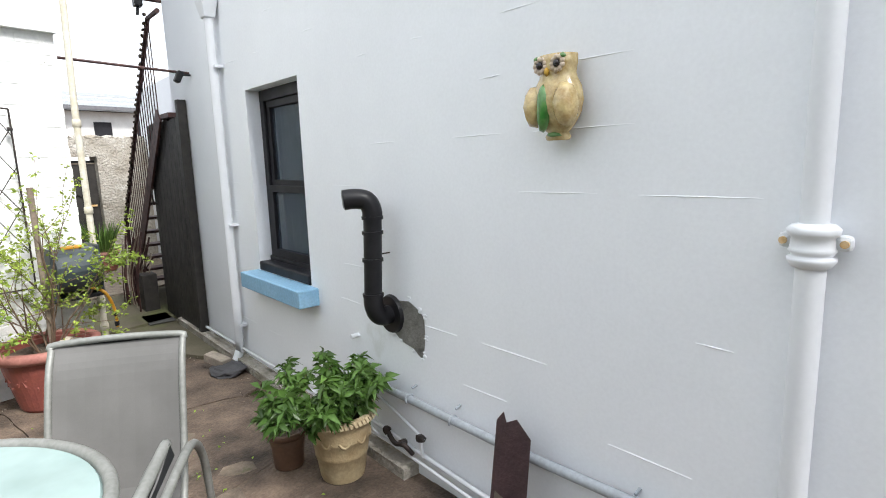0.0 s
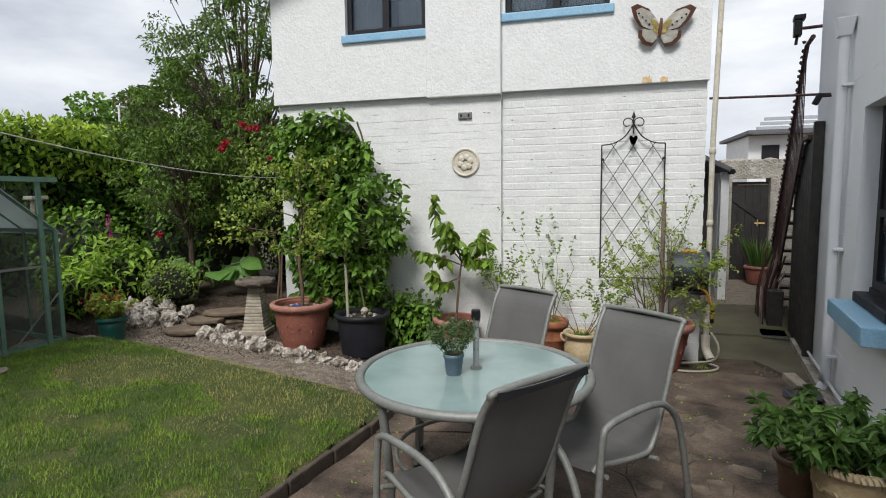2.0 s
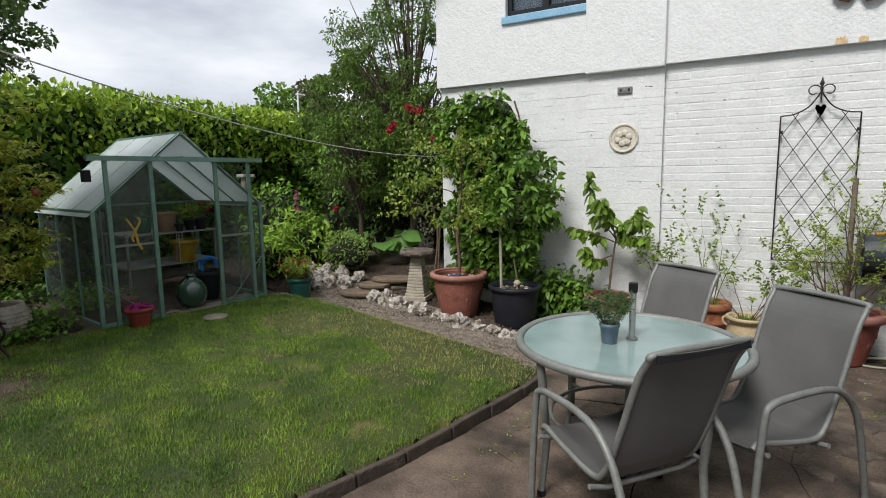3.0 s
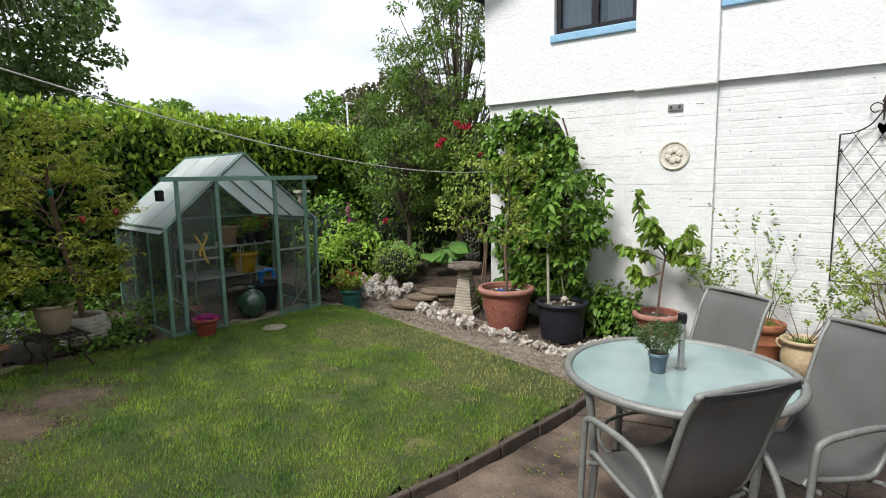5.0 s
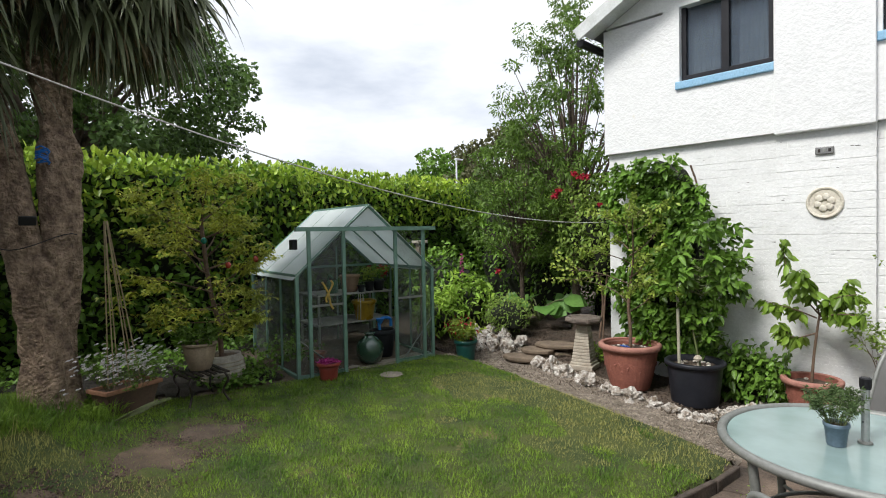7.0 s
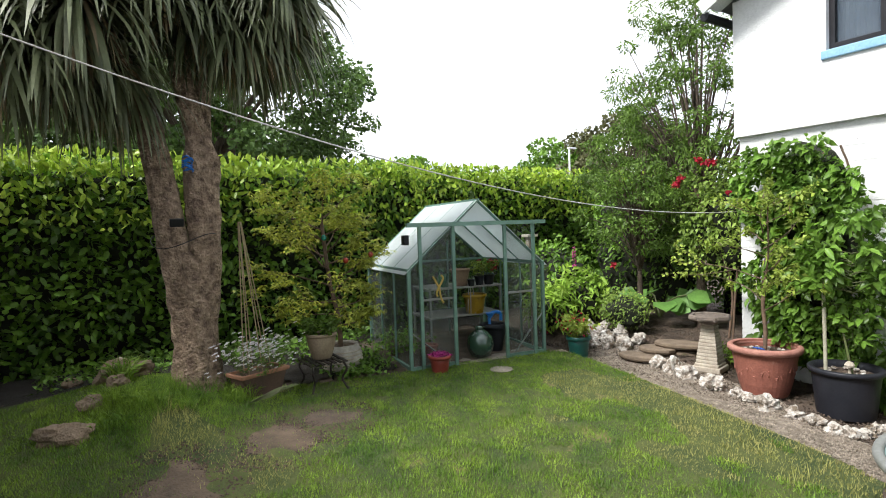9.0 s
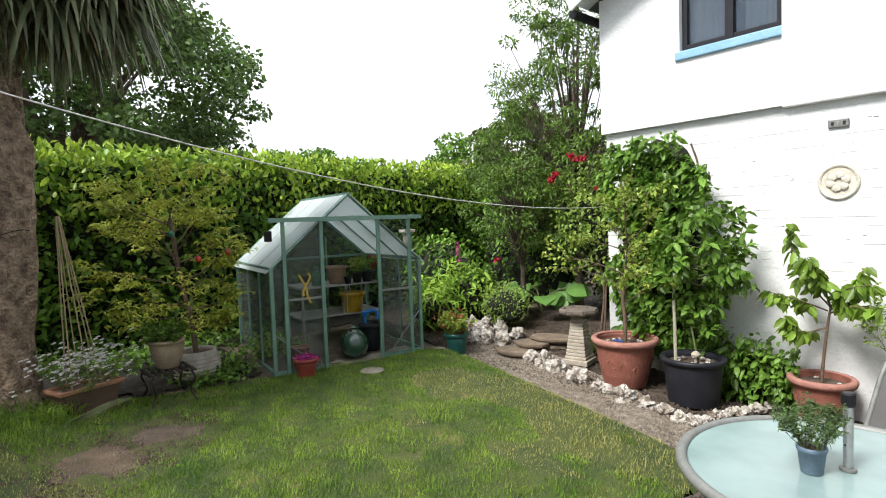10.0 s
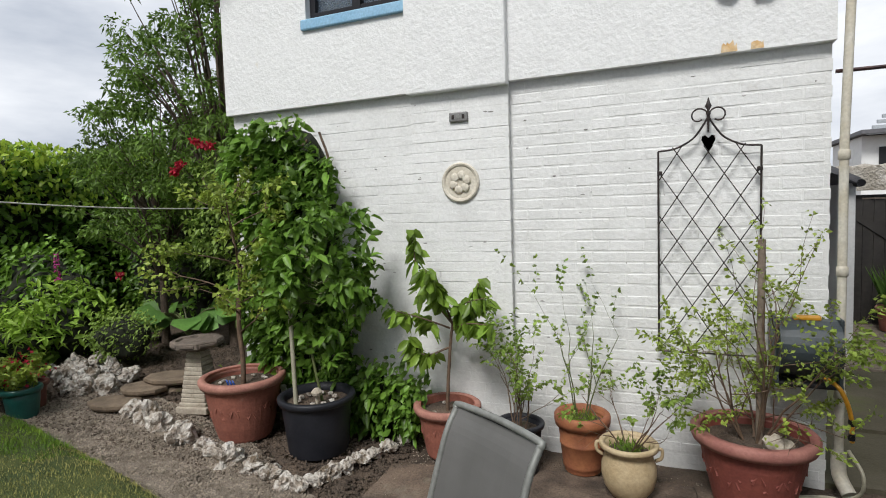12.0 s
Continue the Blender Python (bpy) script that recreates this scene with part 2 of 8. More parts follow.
L_VINE = leaf_mat("climber_leaf", (0.181, 0.324, 0.048), (0.099, 0.194, 0.028), rough=0.4, island=0.45)
L_PALE = leaf_mat("pale_green_leaf", (0.342, 0.435, 0.072), (0.223, 0.310, 0.053), rough=0.45, island=0.4)
L_ROSE = leaf_mat("rose_leaf", (0.27, 0.385, 0.07), (0.165, 0.26, 0.048), rough=0.5, island=0.4)
L_CHERRY = leaf_mat("cherry_leaf", (0.232, 0.356, 0.048), (0.143, 0.244, 0.031), rough=0.4, island=0.4)
L_PEONY = leaf_mat("peony_leaf", (0.13, 0.235, 0.055), (0.055, 0.12, 0.026), rough=0.35, island=0.45)
L_ROWAN = leaf_mat("rowan_leaf", (0.155, 0.26, 0.041), (0.082, 0.148, 0.026), rough=0.5, island=0.45)
L_SYC = leaf_mat("sycamore_leaf", (0.12, 0.205, 0.045), (0.06, 0.115, 0.028), rough=0.5, island=0.5)
L_ACER = leaf_mat("acer_leaf", (0.46, 0.48, 0.062), (0.27, 0.33, 0.045), rough=0.5, island=0.4)
L_PURPLE = leaf_mat("copper_leaf", (0.16, 0.165, 0.07), (0.10, 0.105, 0.045), rough=0.5, island=0.4)
L_PALM = leaf_mat("cordyline_blade", (0.165, 0.18, 0.095), (0.09, 0.11, 0.053), rough=0.4, island=0.4, through_light=0.2)
L_PALMDRY = leaf_mat("dry_cordyline_blade", (0.34, 0.27, 0.16), (0.22, 0.16, 0.09), rough=0.7, island=0.4, through_light=0.2)
L_FERN = leaf_mat("fern_frond", (0.33, 0.50, 0.065), (0.20, 0.34, 0.045), rough=0.5, island=0.35)
L_BIG = leaf_mat("rhubarb_leaf", (0.160, 0.319, 0.071), (0.101, 0.218, 0.050), rough=0.45, island=0.25)
L_HERB = leaf_mat("rosemary_needle", (0.13, 0.20, 0.07), (0.08, 0.13, 0.045), rough=0.5, island=0.35)
L_IRIS = leaf_mat("iris_blade", (0.13, 0.23, 0.05), (0.08, 0.16, 0.035), rough=0.45, island=0.3)
L_RED = leaf_mat("red_petal", (0.55, 0.03, 0.06), (0.42, 0.02, 0.05), rough=0.6, island=0.25)
L_PINK = leaf_mat("magenta_petal", (0.55, 0.06, 0.30), (0.42, 0.04, 0.22), rough=0.6, island=0.25)
L_WHITE = leaf_mat("white_petal", (0.80, 0.78, 0.80), (0.70, 0.66, 0.70), rough=0.6, island=0.12)
# near-black colour carries the shade deep in foliage and behind a window
M_CORE = mat("depth_shade", (0.018, 0.022, 0.010), (0.010, 0.012, 0.006), rough=1.0, scale=8, bump=0.6)
M_WGLASS = clear_mat("window_glass", (0.07, 0.09, 0.12), 0.42, 0.03, 0.66)
M_ROPE = mat("white_rope", (0.66, 0.64, 0.60), rough=0.8, scale=40, bump=0.2)
M_GREYPIPE = mat("grey_conduit", (0.40, 0.43, 0.46), (0.34, 0.37, 0.40), rough=0.45, scale=9, bump=0.05)
M_PATCH = mat("bare_cement_patch", (0.30, 0.29, 0.27), (0.23, 0.22, 0.205), rough=0.9, scale=16, bump=0.5)

# ---- building helpers ----
def part(name, bm, material, parent=None, label="", smooth=False):
    """One mesh object out of a bmesh, under a thing or a part."""
    me = bpy.data.meshes.new(name)
    bmesh.ops.recalc_face_normals(bm, faces=bm.faces)
    bm.to_mesh(me)
    bm.free()
    return mesh_part(name, me, material, parent, label, smooth)


def mesh_part(name, me, material, parent=None, label="", smooth=False):
    me.materials.append(material)
    if smooth:
        me.shade_smooth()
    ob = new(name, me)
    if parent is not None:
        ob.parent = parent
    if label:
        ob["label"] = label
    return ob


def thing(name, label, category, m=None, group="", kind=""):
    """The Empty at a thing's base, which carries its parts."""
    ob = new(name)
    ob.empty_display_size = 0.1
    if m is not None:
        ob.matrix_basis = m
    return tagged(ob, label, category, group, kind)


def box(b, c, s, rz=0.0, bevel=0.0, rx=0.0, ry=0.0):
    g = bmesh.ops.create_cube(b, size=1.0, matrix=pose(*c, rx, ry, rz) @ Matrix.Diagonal((*s, 1)))
    if bevel:
        edges = {e for v in g["verts"] for e in v.link_edges}
        bmesh.ops.bevel(b, geom=list(edges), offset=bevel, segments=2, affect="EDGES", profile=0.5)
    return b


def B():
    return bmesh.new()


def lathe(b, prof, n=28, wob=0.0, c=(0, 0, 0), cap=True):
    rings = []
    for r, z in prof:
        rings.append([b.verts.new((c[0] + r * math.cos(2 * math.pi * i / n), c[1] + r * math.sin(2 * math.pi * i / n), c[2] + z)) for i in range(n)])
    for a, q in zip(rings, rings[1:]):
        for i in range(n):
            b.faces.new((a[i], a[(i + 1) % n], q[(i + 1) % n], q[i]))
    if cap:
        b.faces.new(rings[0][::-1])
        b.faces.new(rings[-1])
    return b


def tube(b, pts, r, n=8, cap=True):
    """A round bar swept along points; r one radius or one a point."""
    pts = [Vector(p) for p in pts]
    rs = r if isinstance(r, (list, tuple)) else [r] * len(pts)
    up = None
    rings = []
    for i, p in enumerate(pts):
        d = (pts[min(i + 1, len(pts) - 1)] - pts[max(i - 1, 0)]).normalized()
        if up is None:
            up = Vector((0, 0, 1)) if abs(d.z) < 0.9 else Vector((1, 0, 0))
        x = d.cross(up)
        x = x.normalized() if x.length > 1e-6 else d.orthogonal().normalized()
        up = x.cross(d).normalized()
        rings.append([b.verts.new(p + rs[i] * (math.cos(2 * math.pi * k / n) * x + math.sin(2 * math.pi * k / n) * up)) for k in range(n)])
    for a, q in zip(rings, rings[1:]):
        for k in range(n):
            b.faces.new((a[k], a[(k + 1) % n], q[(k + 1) % n], q[k]))
    if cap:
        b.faces.new([b.verts.new(v.co) for v in rings[0][::-1]])
        b.faces.new([b.verts.new(v.co) for v in rings[-1]])
    return b


def smooth_path(pts, k=6):
    """Catmull-Rom through the points."""
    p = [Vector(q) for q in pts]
    p = [2 * p[0] - p[1]] + p + [2 * p[-1] - p[-2]]
    out = []
    for i in range(1, len(p) - 2):
        for j in range(k):
            t = j / k
            out.append(0.5 * ((2 * p[i]) + (p[i + 1] - p[i - 1]) * t + (2 * p[i - 1] - 5 * p[i] + 4 * p[i + 1] - p[i + 2]) * t * t + (3 * p[i] - p[i - 1] - 3 * p[i + 1] + p[i + 2]) * t ** 3))
    out.append(p[-2])
    return out


def rock(b, c, s, seed, sub=2, rough=0.35):
    g = bmesh.ops.create_icosphere(b, subdivisions=sub, radius=1.0)
    for v in g["verts"]:
        q = v.co * 1.3 + Vector((seed * 3.7, seed * 1.9, seed * 0.7))
        k = 1 + rough * noise.noise(q) + 0.5 * rough * noise.noise(q * 2.7)
        v.co = Vector((c[0] + v.co.x * k * s[0], c[1] + v.co.y * k * s[1], c[2] + v.co.z * k * s[2]))
    return b


def leaf_mesh(P, D, L, W, rng, fold=0.25, droop=0.15, flat=0.0, face=None, oval=False):
    """Many folded leaves. P bases, D directions, L lengths, W widths; face: the way the blades look; oval: a fuller blade."""
    P, D = np.asarray(P, float), np.asarray(D, float)
    n = len(P)
    D = D / np.maximum(np.linalg.norm(D, axis=1, keepdims=True), 1e-6)
    L = np.broadcast_to(np.asarray(L, float), (n,))[:, None]
    W = np.broadcast_to(np.asarray(W, float), (n,))[:, None]
    R = rng.normal(size=(n, 3))
    R[:, 2] += flat
    if face is not None:
        R = R * 0.45 + np.asarray(face, float)
    S = np.cross(D, R)
    S /= np.maximum(np.linalg.norm(S, axis=1, keepdims=True), 1e-6)
    N = np.cross(S, D)
    down = np.array([0.0, 0.0, 1.0]) * L * droop
    if oval:
        V = np.empty((n, 8, 3))
        V[:, 0] = P
        V[:, 1] = P + D * L * 0.28 + S * W * 0.42 + N * W * fold
        V[:, 2] = P + D * L * 0.30
        V[:, 3] = P + D * L * 0.28 - S * W * 0.42 + N * W * fold
        V[:, 4] = P + D * L * 0.64 + S * W * 0.46 + N * W * fold - down * 0.4
        V[:, 5] = P + D * L * 0.68 - down * 0.45
        V[:, 6] = P + D * L * 0.64 - S * W * 0.46 + N * W * fold - down * 0.4
        V[:, 7] = P + D * L - down
        tri = np.array([[0, 1, 2], [0, 2, 3], [1, 4, 5], [1, 5, 2], [2, 5, 6], [2, 6, 3], [4, 7, 5], [5, 7, 6]])
    else:
        V = np.empty((n, 5, 3))
        V[:, 0] = P
        V[:, 1] = P + D * L * 0.45 + S * W * 0.5 + N * W * fold
        V[:, 2] = P + D * L * 0.50
        V[:, 3] = P + D * L * 0.45 - S * W * 0.5 + N * W * fold
        V[:, 4] = P + D * L - down
        tri = np.array([[0, 1, 2], [0, 2, 3], [2, 1, 4], [3, 2, 4]])
    F = (tri[None] + (np.arange(n) * V.shape[1])[:, None, None]).reshape(-1, 3)
    return V.reshape(-1, 3), F


def raw_mesh(name, V, F):
    me = bpy.data.meshes.new(name)
    V = np.ascontiguousarray(V, dtype=np.float32)
    F = np.ascontiguousarray(F, dtype=np.int32)
    k = F.shape[1]
    me.vertices.add(len(V))
    me.vertices.foreach_set("co", V.ravel())
    me.loops.add(F.size)
    me.loops.foreach_set("vertex_index", F.ravel())
    me.polygons.add(len(F))
    me.polygons.foreach_set("loop_start", np.arange(0, F.size, k, dtype=np.int32))
    me.update(calc_edges=True)
    me.validate()
    return me


def leaves(name, P, D, L, W, material, parent, seed, label="", fold=0.25, droop=0.15, flat=0.0, face=None, oval=False):
    rng = np.random.default_rng(seed)
    V, F = leaf_mesh(P, D, L, W, rng, fold, droop, flat, face, oval)
    return mesh_part(name, raw_mesh(name, V, F), material, parent, label)


def grow(rng, p, d, length, r, depth, paths, spots, spread=0.6, kids=3, up=0.15, seg=5, jit=0.12, ratio=0.62):
    """A branch with its side branches; paths gets polylines, spots the places where leaves sit."""
    p, d = np.array(p, float), np.array(d, float)
    d /= np.linalg.norm(d)
    pts, dirs = [p.copy()], [d.copy()]
    for _ in range(seg):
        d = d + rng.normal(size=3) * jit + np.array([0, 0, up]) * 0.3
        d /= np.linalg.norm(d)
        p = p + d * length / seg
        pts.append(p.copy())
        dirs.append(d.copy())
    paths.append((pts, [r * (1 - 0.6 * i / seg) for i in range(seg + 1)]))
    if depth <= 0:
        for i in range(1, seg + 1):
            spots.append((pts[i], dirs[i]))
        return
    for k in range(kids):
        i = int(rng.integers(max(1, seg // 3), seg + 1)) if k else seg
        a = dirs[i] + rng.normal(size=3) * spread + np.array([0, 0, up])
        grow(rng, pts[i], a, length * ratio * rng.uniform(0.75, 1.2), r * (1 - 0.6 * i / seg) * 0.7, depth - 1, paths, spots, spread, kids, up, seg, jit, ratio)


def plant(parent, seed, stems, height, r, depth, leafmat, stemmat, L, W, per=4, spread=0.6, kids=3, lean=0.25, base=(0, 0, 0), base_r=0.04, up=0.15, jit=0.12, droop=0.2, outward=0.7, ratio=0.62, minz=0.0, name="foliage", nstem=5, scatter=0.0, flat=0.0):
    """A small woody or leafy plant: a stem mesh and a leaf mesh."""
    rng = np.random.default_rng(seed)
    paths, spots = [], []
    for _ in range(stems):
        a = rng.uniform(0, 2 * math.pi)
        q = np.array(base) + base_r * np.array([math.cos(a), math.sin(a), 0])
        grow(rng, q, (lean * math.cos(a), lean * math.sin(a), 1), height * rng.uniform(0.8, 1.1), r, depth, paths, spots, spread, kids, up, 5, jit, ratio)
    b = B()
    for pts, rs in paths:
        tube(b, pts, rs, nstem, cap=False)
    part("stem", b, stemmat, parent, smooth=True)
    P, D = [], []
    for q, d in spots:
        if q[2] < minz:
            continue
        for _ in range(per):
            a = rng.normal(size=3)
            a[2] *= 0.6
            P.append(q + rng.normal(size=3) * scatter)
            D.append(d * (1 - outward) + a * outward)
    n = len(P)
    return leaves(name, P, D, L * rng.uniform(0.6, 1.15, n), W * rng.uniform(0.7, 1.1, n), leafmat, parent, seed + 1, droop=droop, flat=flat)


def sstep(a, c, v):
    t = min(1.0, max(0.0, (v - a) / (c - a)))
    return t * t * (3 - 2 * t)

# ---- lie of the land ----
LAWN = [(-0.58, 2.92), (-0.61, 2.56), (-0.85, 1.39), (-1.04, 0.75), (-1.32, -0.2), (-1.62, -1.2), (-2.0, -2.8), (-5.6, -2.8), (-5.3, -1.2), (-4.95, -0.4), (-4.55, 0.35), (-4.5, 1.1), (-4.44, 1.62), (-4.17, 3.45), (-3.86, 3.70), (-3.2, 3.58), (-2.34, 3.40), (-1.72, 3.22), (-1.1, 3.10)]


def in_lawn(x, y):
    inside = False
    j = len(LAWN) - 1
    for i in range(len(LAWN)):
        (xi, yi), (xj, yj) = LAWN[i], LAWN[j]
        if (yi > y) != (yj > y) and x < (xj - xi) * (y - yi) / (yj - yi) + xi:
            inside = not inside
        j = i
    return inside


def edge_x(y):
    """The line between patio and lawn or bed."""
    if y > 2.92:
        return -0.58 - 0.25 * min(1.0, (y - 2.92))
    pts = LAWN[:7]
    for (xa, ya), (xb, yb) in zip(pts, pts[1:]):
        if yb <= y <= ya:
            return xb + (xa - xb) * (y - yb) / (ya - yb)
    return -2.0


def gz(x, y):
    """Height of the ground."""
    d = max(0.0, edge_x(y) - x)
    if d <= 0:
        return 0.015 * sstep(6, 10, y) * 4
    lawn = 0.085 * sstep(0, 0.03, d) + 0.09 * (1 - math.exp(-d)) + 0.02 * d
    bed = 0.02 * sstep(0, 0.1, d) + 0.055 * (1 - math.exp(-d)) + 0.025 * d
    ye = 3.1 + 0.19 * max(0, -1.1 - x)
    k = sstep(ye - 0.05, ye + 0.12, y)
    z = lawn * (1 - k) + bed * k
    z += 0.14 * sstep(4.05, 4.9, y) * sstep(-2.3, -3.2, x)
    z += 0.22 * math.exp(-((x + 4.75) / 1.0) ** 2 - ((y + 0.75) / 0.95) ** 2)
    z += 0.06 * sstep(-4.2, -5.5, x)
    return z


def sheet(xs, ys, lift, keep=None, rough=0.0):
    b = B()
    vs = {}
    for i, x in enumerate(xs):
        for j, y in enumerate(ys):
            vs[i, j] = b.verts.new((x, y, gz(x, y) + lift + rough * noise.noise(Vector((x * 7, y * 7, 0.3)))))
    for i in range(len(xs) - 1):
        for j in range(len(ys) - 1):
            if keep is None or keep((xs[i] + xs[i + 1]) / 2, (ys[j] + ys[j + 1]) / 2):
                b.faces.new((vs[i, j], vs[i + 1, j], vs[i + 1, j + 1], vs[i, j + 1]))
    for v in [v for v in b.verts if not v.link_faces]:
        b.verts.remove(v)
    return b


def steps(a, c, d):
    n = max(1, round((c - a) / d))
    return [a + (c - a) * i / n for i in range(n + 1)]


gx = [-400, -120, -50, -25, -14] + steps(-9, 3.2, 0.085) + [5, 8, 14, 25, 60, 150, 400]
gy = [-400, -120, -40, -15, -8] + steps(-3.4, 6.2, 0.085) + steps(6.5, 11, 0.5) + [14, 20, 40, 120, 400]
tagged(part("ground", sheet(gx, gy, -0.012, rough=0.018), M_SOIL, smooth=True), "bare brown garden soil round the beds and beyond", "ground", kind="structure")
lawn = part("lawn", sheet(steps(-5.7, -0.5, 0.07), steps(-2.8, 3.8, 0.07), 0.006, in_lawn, 0.012), M_LAWN, smooth=True)
tagged(lawn, "short mown lawn with dry yellow and bare patches", "lawn", kind="structure")


def path_zone(x, y):
    ye = 3.1 + 0.19 * max(0, -1.1 - x)
    return not in_lawn(x, y) and x < -0.62 and x > -4.15 and y > 2.6 and y < ye + 0.95 - 0.35 * sstep(-2.2, -0.9, x)


tagged(part("gravel_path", sheet(steps(-4.2, -0.55, 0.07), steps(2.9, 4.9, 0.07), 0.004, path_zone, 0.01), M_GRAVEL, smooth=True), "grey-brown gravel path between lawn and white stones", "path", kind="structure")


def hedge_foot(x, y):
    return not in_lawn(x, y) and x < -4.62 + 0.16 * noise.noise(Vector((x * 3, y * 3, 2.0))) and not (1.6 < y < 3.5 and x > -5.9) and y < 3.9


# sheet over the soil that carries the shade at the hedge foot
tagged(part("hedge_bed", sheet(steps(-7.2, -4.3, 0.09), steps(-2.8, 6.0, 0.09), 0.010, hedge_foot, 0.02), M_HEDGESHADE, smooth=True), "soil under the hedge with its shade put into the colour", "soil", kind="structure")

# grey-white house wall: runs along s from its origin, face towards the garden
WA = math.degrees(math.atan(0.2))
WM = pose(1.92, 0, 0, 0, 0, 90 - WA)      # local x along the wall (away), local y towards the garden


def W(s, z, out=0.0):
    """A place on the grey-white wall in the world."""
    return WM @ Vector((s, out, z))


def wall_with_holes(b, x0, x1, z0, z1, holes, y0, y1):
    """A thick wall along x with rectangular openings cut through."""
    xs = sorted({x0, x1, *[q for h in holes for q in h[:2]]})
    zs = sorted({z0, z1, *[q for h in holes for q in h[2:]]})
    for xa, xb in zip(xs, xs[1:]):
        for za, zb in zip(zs, zs[1:]):
            xm, zm = (xa + xb) / 2, (za + zb) / 2
            if any(h[0] < xm < h[1] and h[2] < zm < h[3] for h in holes):
                continue
            box(b, (xm, (y0 + y1) / 2, zm), (xb - xa, y1 - y0, zb - za))
    bmesh.ops.remove_doubles(b, verts=b.verts, dist=0.0005)
    seen = {}
    for f in b.faces:
        seen.setdefault(tuple(round(q, 3) for q in f.calc_center_median()), []).append(f)
    bmesh.ops.delete(b, geom=[f for q in seen.values() if len(q) > 1 for f in q], context="FACES")
    return b


# local x along WM: s; local y positive = to the garden side
gwall = part("wall_east", wall_with_holes(B(), -4.0, 5.5, -0.3, 6.2, [(2.87, 3.69, 0.87, 2.2)], -0.30, 0.0), M_BLOCK)
gwall.matrix_basis = WM
tagged(gwall, "white painted blockwork house wall with faint joints", "wall", kind="structure")
# the side of that house
b = B()
box(b, (5.35, -3.2, 3.0), (0.3, 5.8, 6.4))
q = part("wall_east_end", b, M_BLOCK)
q.matrix_basis = WM
tagged(q, "white painted end wall of the house", "wall", kind="structure")
# closing wall behind the camera, never in view, added to shade the lawn
b = B()
box(b, (-3.6, -2.95, 1.55), (6.6, 0.25, 3.3))
tagged(part("shade_wall", b, M_STONE), "unseen plain grey stone wall added to shade the lawn", "wall", kind="structure")

# white house: painted brick below, roughcast above
HX0, HX1, HY = -2.60, 1.92, 4.92
PX0, PX1 = -0.80, -0.02
OZ = 2.68
house = thing("house", "white painted brick and roughcast house gable", "house", pose(HX0, HY, 0), kind="structure")


def hpart(name, b, material, label=""):
    ob = part(name, b, material, house, label)
    ob.matrix_basis = pose(-HX0, -HY, 0)
    return ob


b = B()
box(b, ((HX0 + HX1) / 2, HY + 1.982, 1.2), (HX1 - HX0 - 0.02, 3.96, 3.0))
lower = hpart("lower_wall", b, M_WHITE, "white painted brick wall core")
RZ = 4.22                                   # eaves
w1, w2 = (-1.72, PX0 - 0.015, 3.35, 4.5), (PX1 + 0.035, 1.02, 3.39, 4.55)
b = wall_with_holes(B(), HX0 - 0.02, HX1, OZ, 4.58, [w1, w2, (HX0 - 0.02, -1.9, 4.15, 4.58), (1.2, HX1, 4.15, 4.58)], HY - 0.06, HY + 0.22)
upper = hpart("upper_wall", b, M_ROUGHCAST, "thick white roughcast render")
b = B()
for y in (HY - 0.058, HY + 0.2):
    b.verts.new((HX0, y, 4.18)), b.verts.new((HX1, y, 4.18)), b.verts.new(((HX0 + HX1) / 2, y, 5.28))
b.verts.ensure_lookup_table()
v = b.verts
b.faces.new((v[0], v[1], v[2])), b.faces.new((v[5], v[4], v[3]))
for i in range(3):
    j = (i + 1) % 3
    b.faces.new((v[i], v[j], v[3 + j], v[3 + i]))
hpart("gable", b, M_ROUGHCAST)
b = B()
box(b, ((PX0 + PX1) / 2, HY - 0.085, 3.75), (PX1 - PX0, 0.09, 2.2), bevel=0.012)
hpart("upper_pier", b, M_ROUGHCAST)
b = B()
box(b, ((PX0 + PX1) / 2, HY - 0.0235, 1.30), (PX1 - PX0 - 0.02, 0.075, 2.72))
hpart("lower_pier", b, M_WHITE)
b = B()
box(b, (HX0 + 0.15, HY + 2.2, 3.4), (0.28, 3.9, 1.45)), box(b, (HX1 - 0.15, HY + 2.2, 3.4), (0.28, 3.9, 1.45)), box(b, (-0.34, HY + 3.95, 3.4), (4.4, 0.25, 1.45))
hpart("upper_side_walls", b, M_ROUGHCAST)
b = B()
box(b, (-0.34, HY + 2.0, 2.75), (4.3, 3.7, 0.1))
hpart("upper_floor_slab", b, M_WHITE)
# roof: two slopes over the gable, with white bargeboards and a grey soffit
M_ROOF = mat("grey_roof_slate", (0.14, 0.14, 0.15), (0.09, 0.09, 0.10), rough=0.6, scale=10, bump=0.4)
M_BARGE = mat("pale_painted_bargeboard", (0.62, 0.64, 0.63), (0.5, 0.52, 0.5), rough=0.6, bump=0.2)
for sgn in (-1, 1):
    ang = 26.5
    cxm = (HX0 + HX1) / 2 + sgn * 1.22
    b = B()
    box(b, (cxm, HY + 1.85, 4.76), (2.75, 4.46, 0.07), ry=sgn * ang)
    hpart("roof_slope", b, M_ROOF, "dark slate roof slope")
    b = B()
    box(b, (cxm, HY - 0.39, 4.70), (2.75, 0.03, 0.15), ry=sgn * ang)
    hpart("bargeboard", b, M_BARGE, "pale painted bargeboard")
    b = B()
    box(b, (cxm, HY - 0.21, 4.71), (2.7, 0.3, 0.02), ry=sgn * ang)
    hpart("soffit", b, M_BARGE)
b = B()
tube(b, [(HX0 - 0.2, HY - 0.3, 4.02), (HX0 - 0.2, HY + 3.9, 4.02)], 0.05, 10)
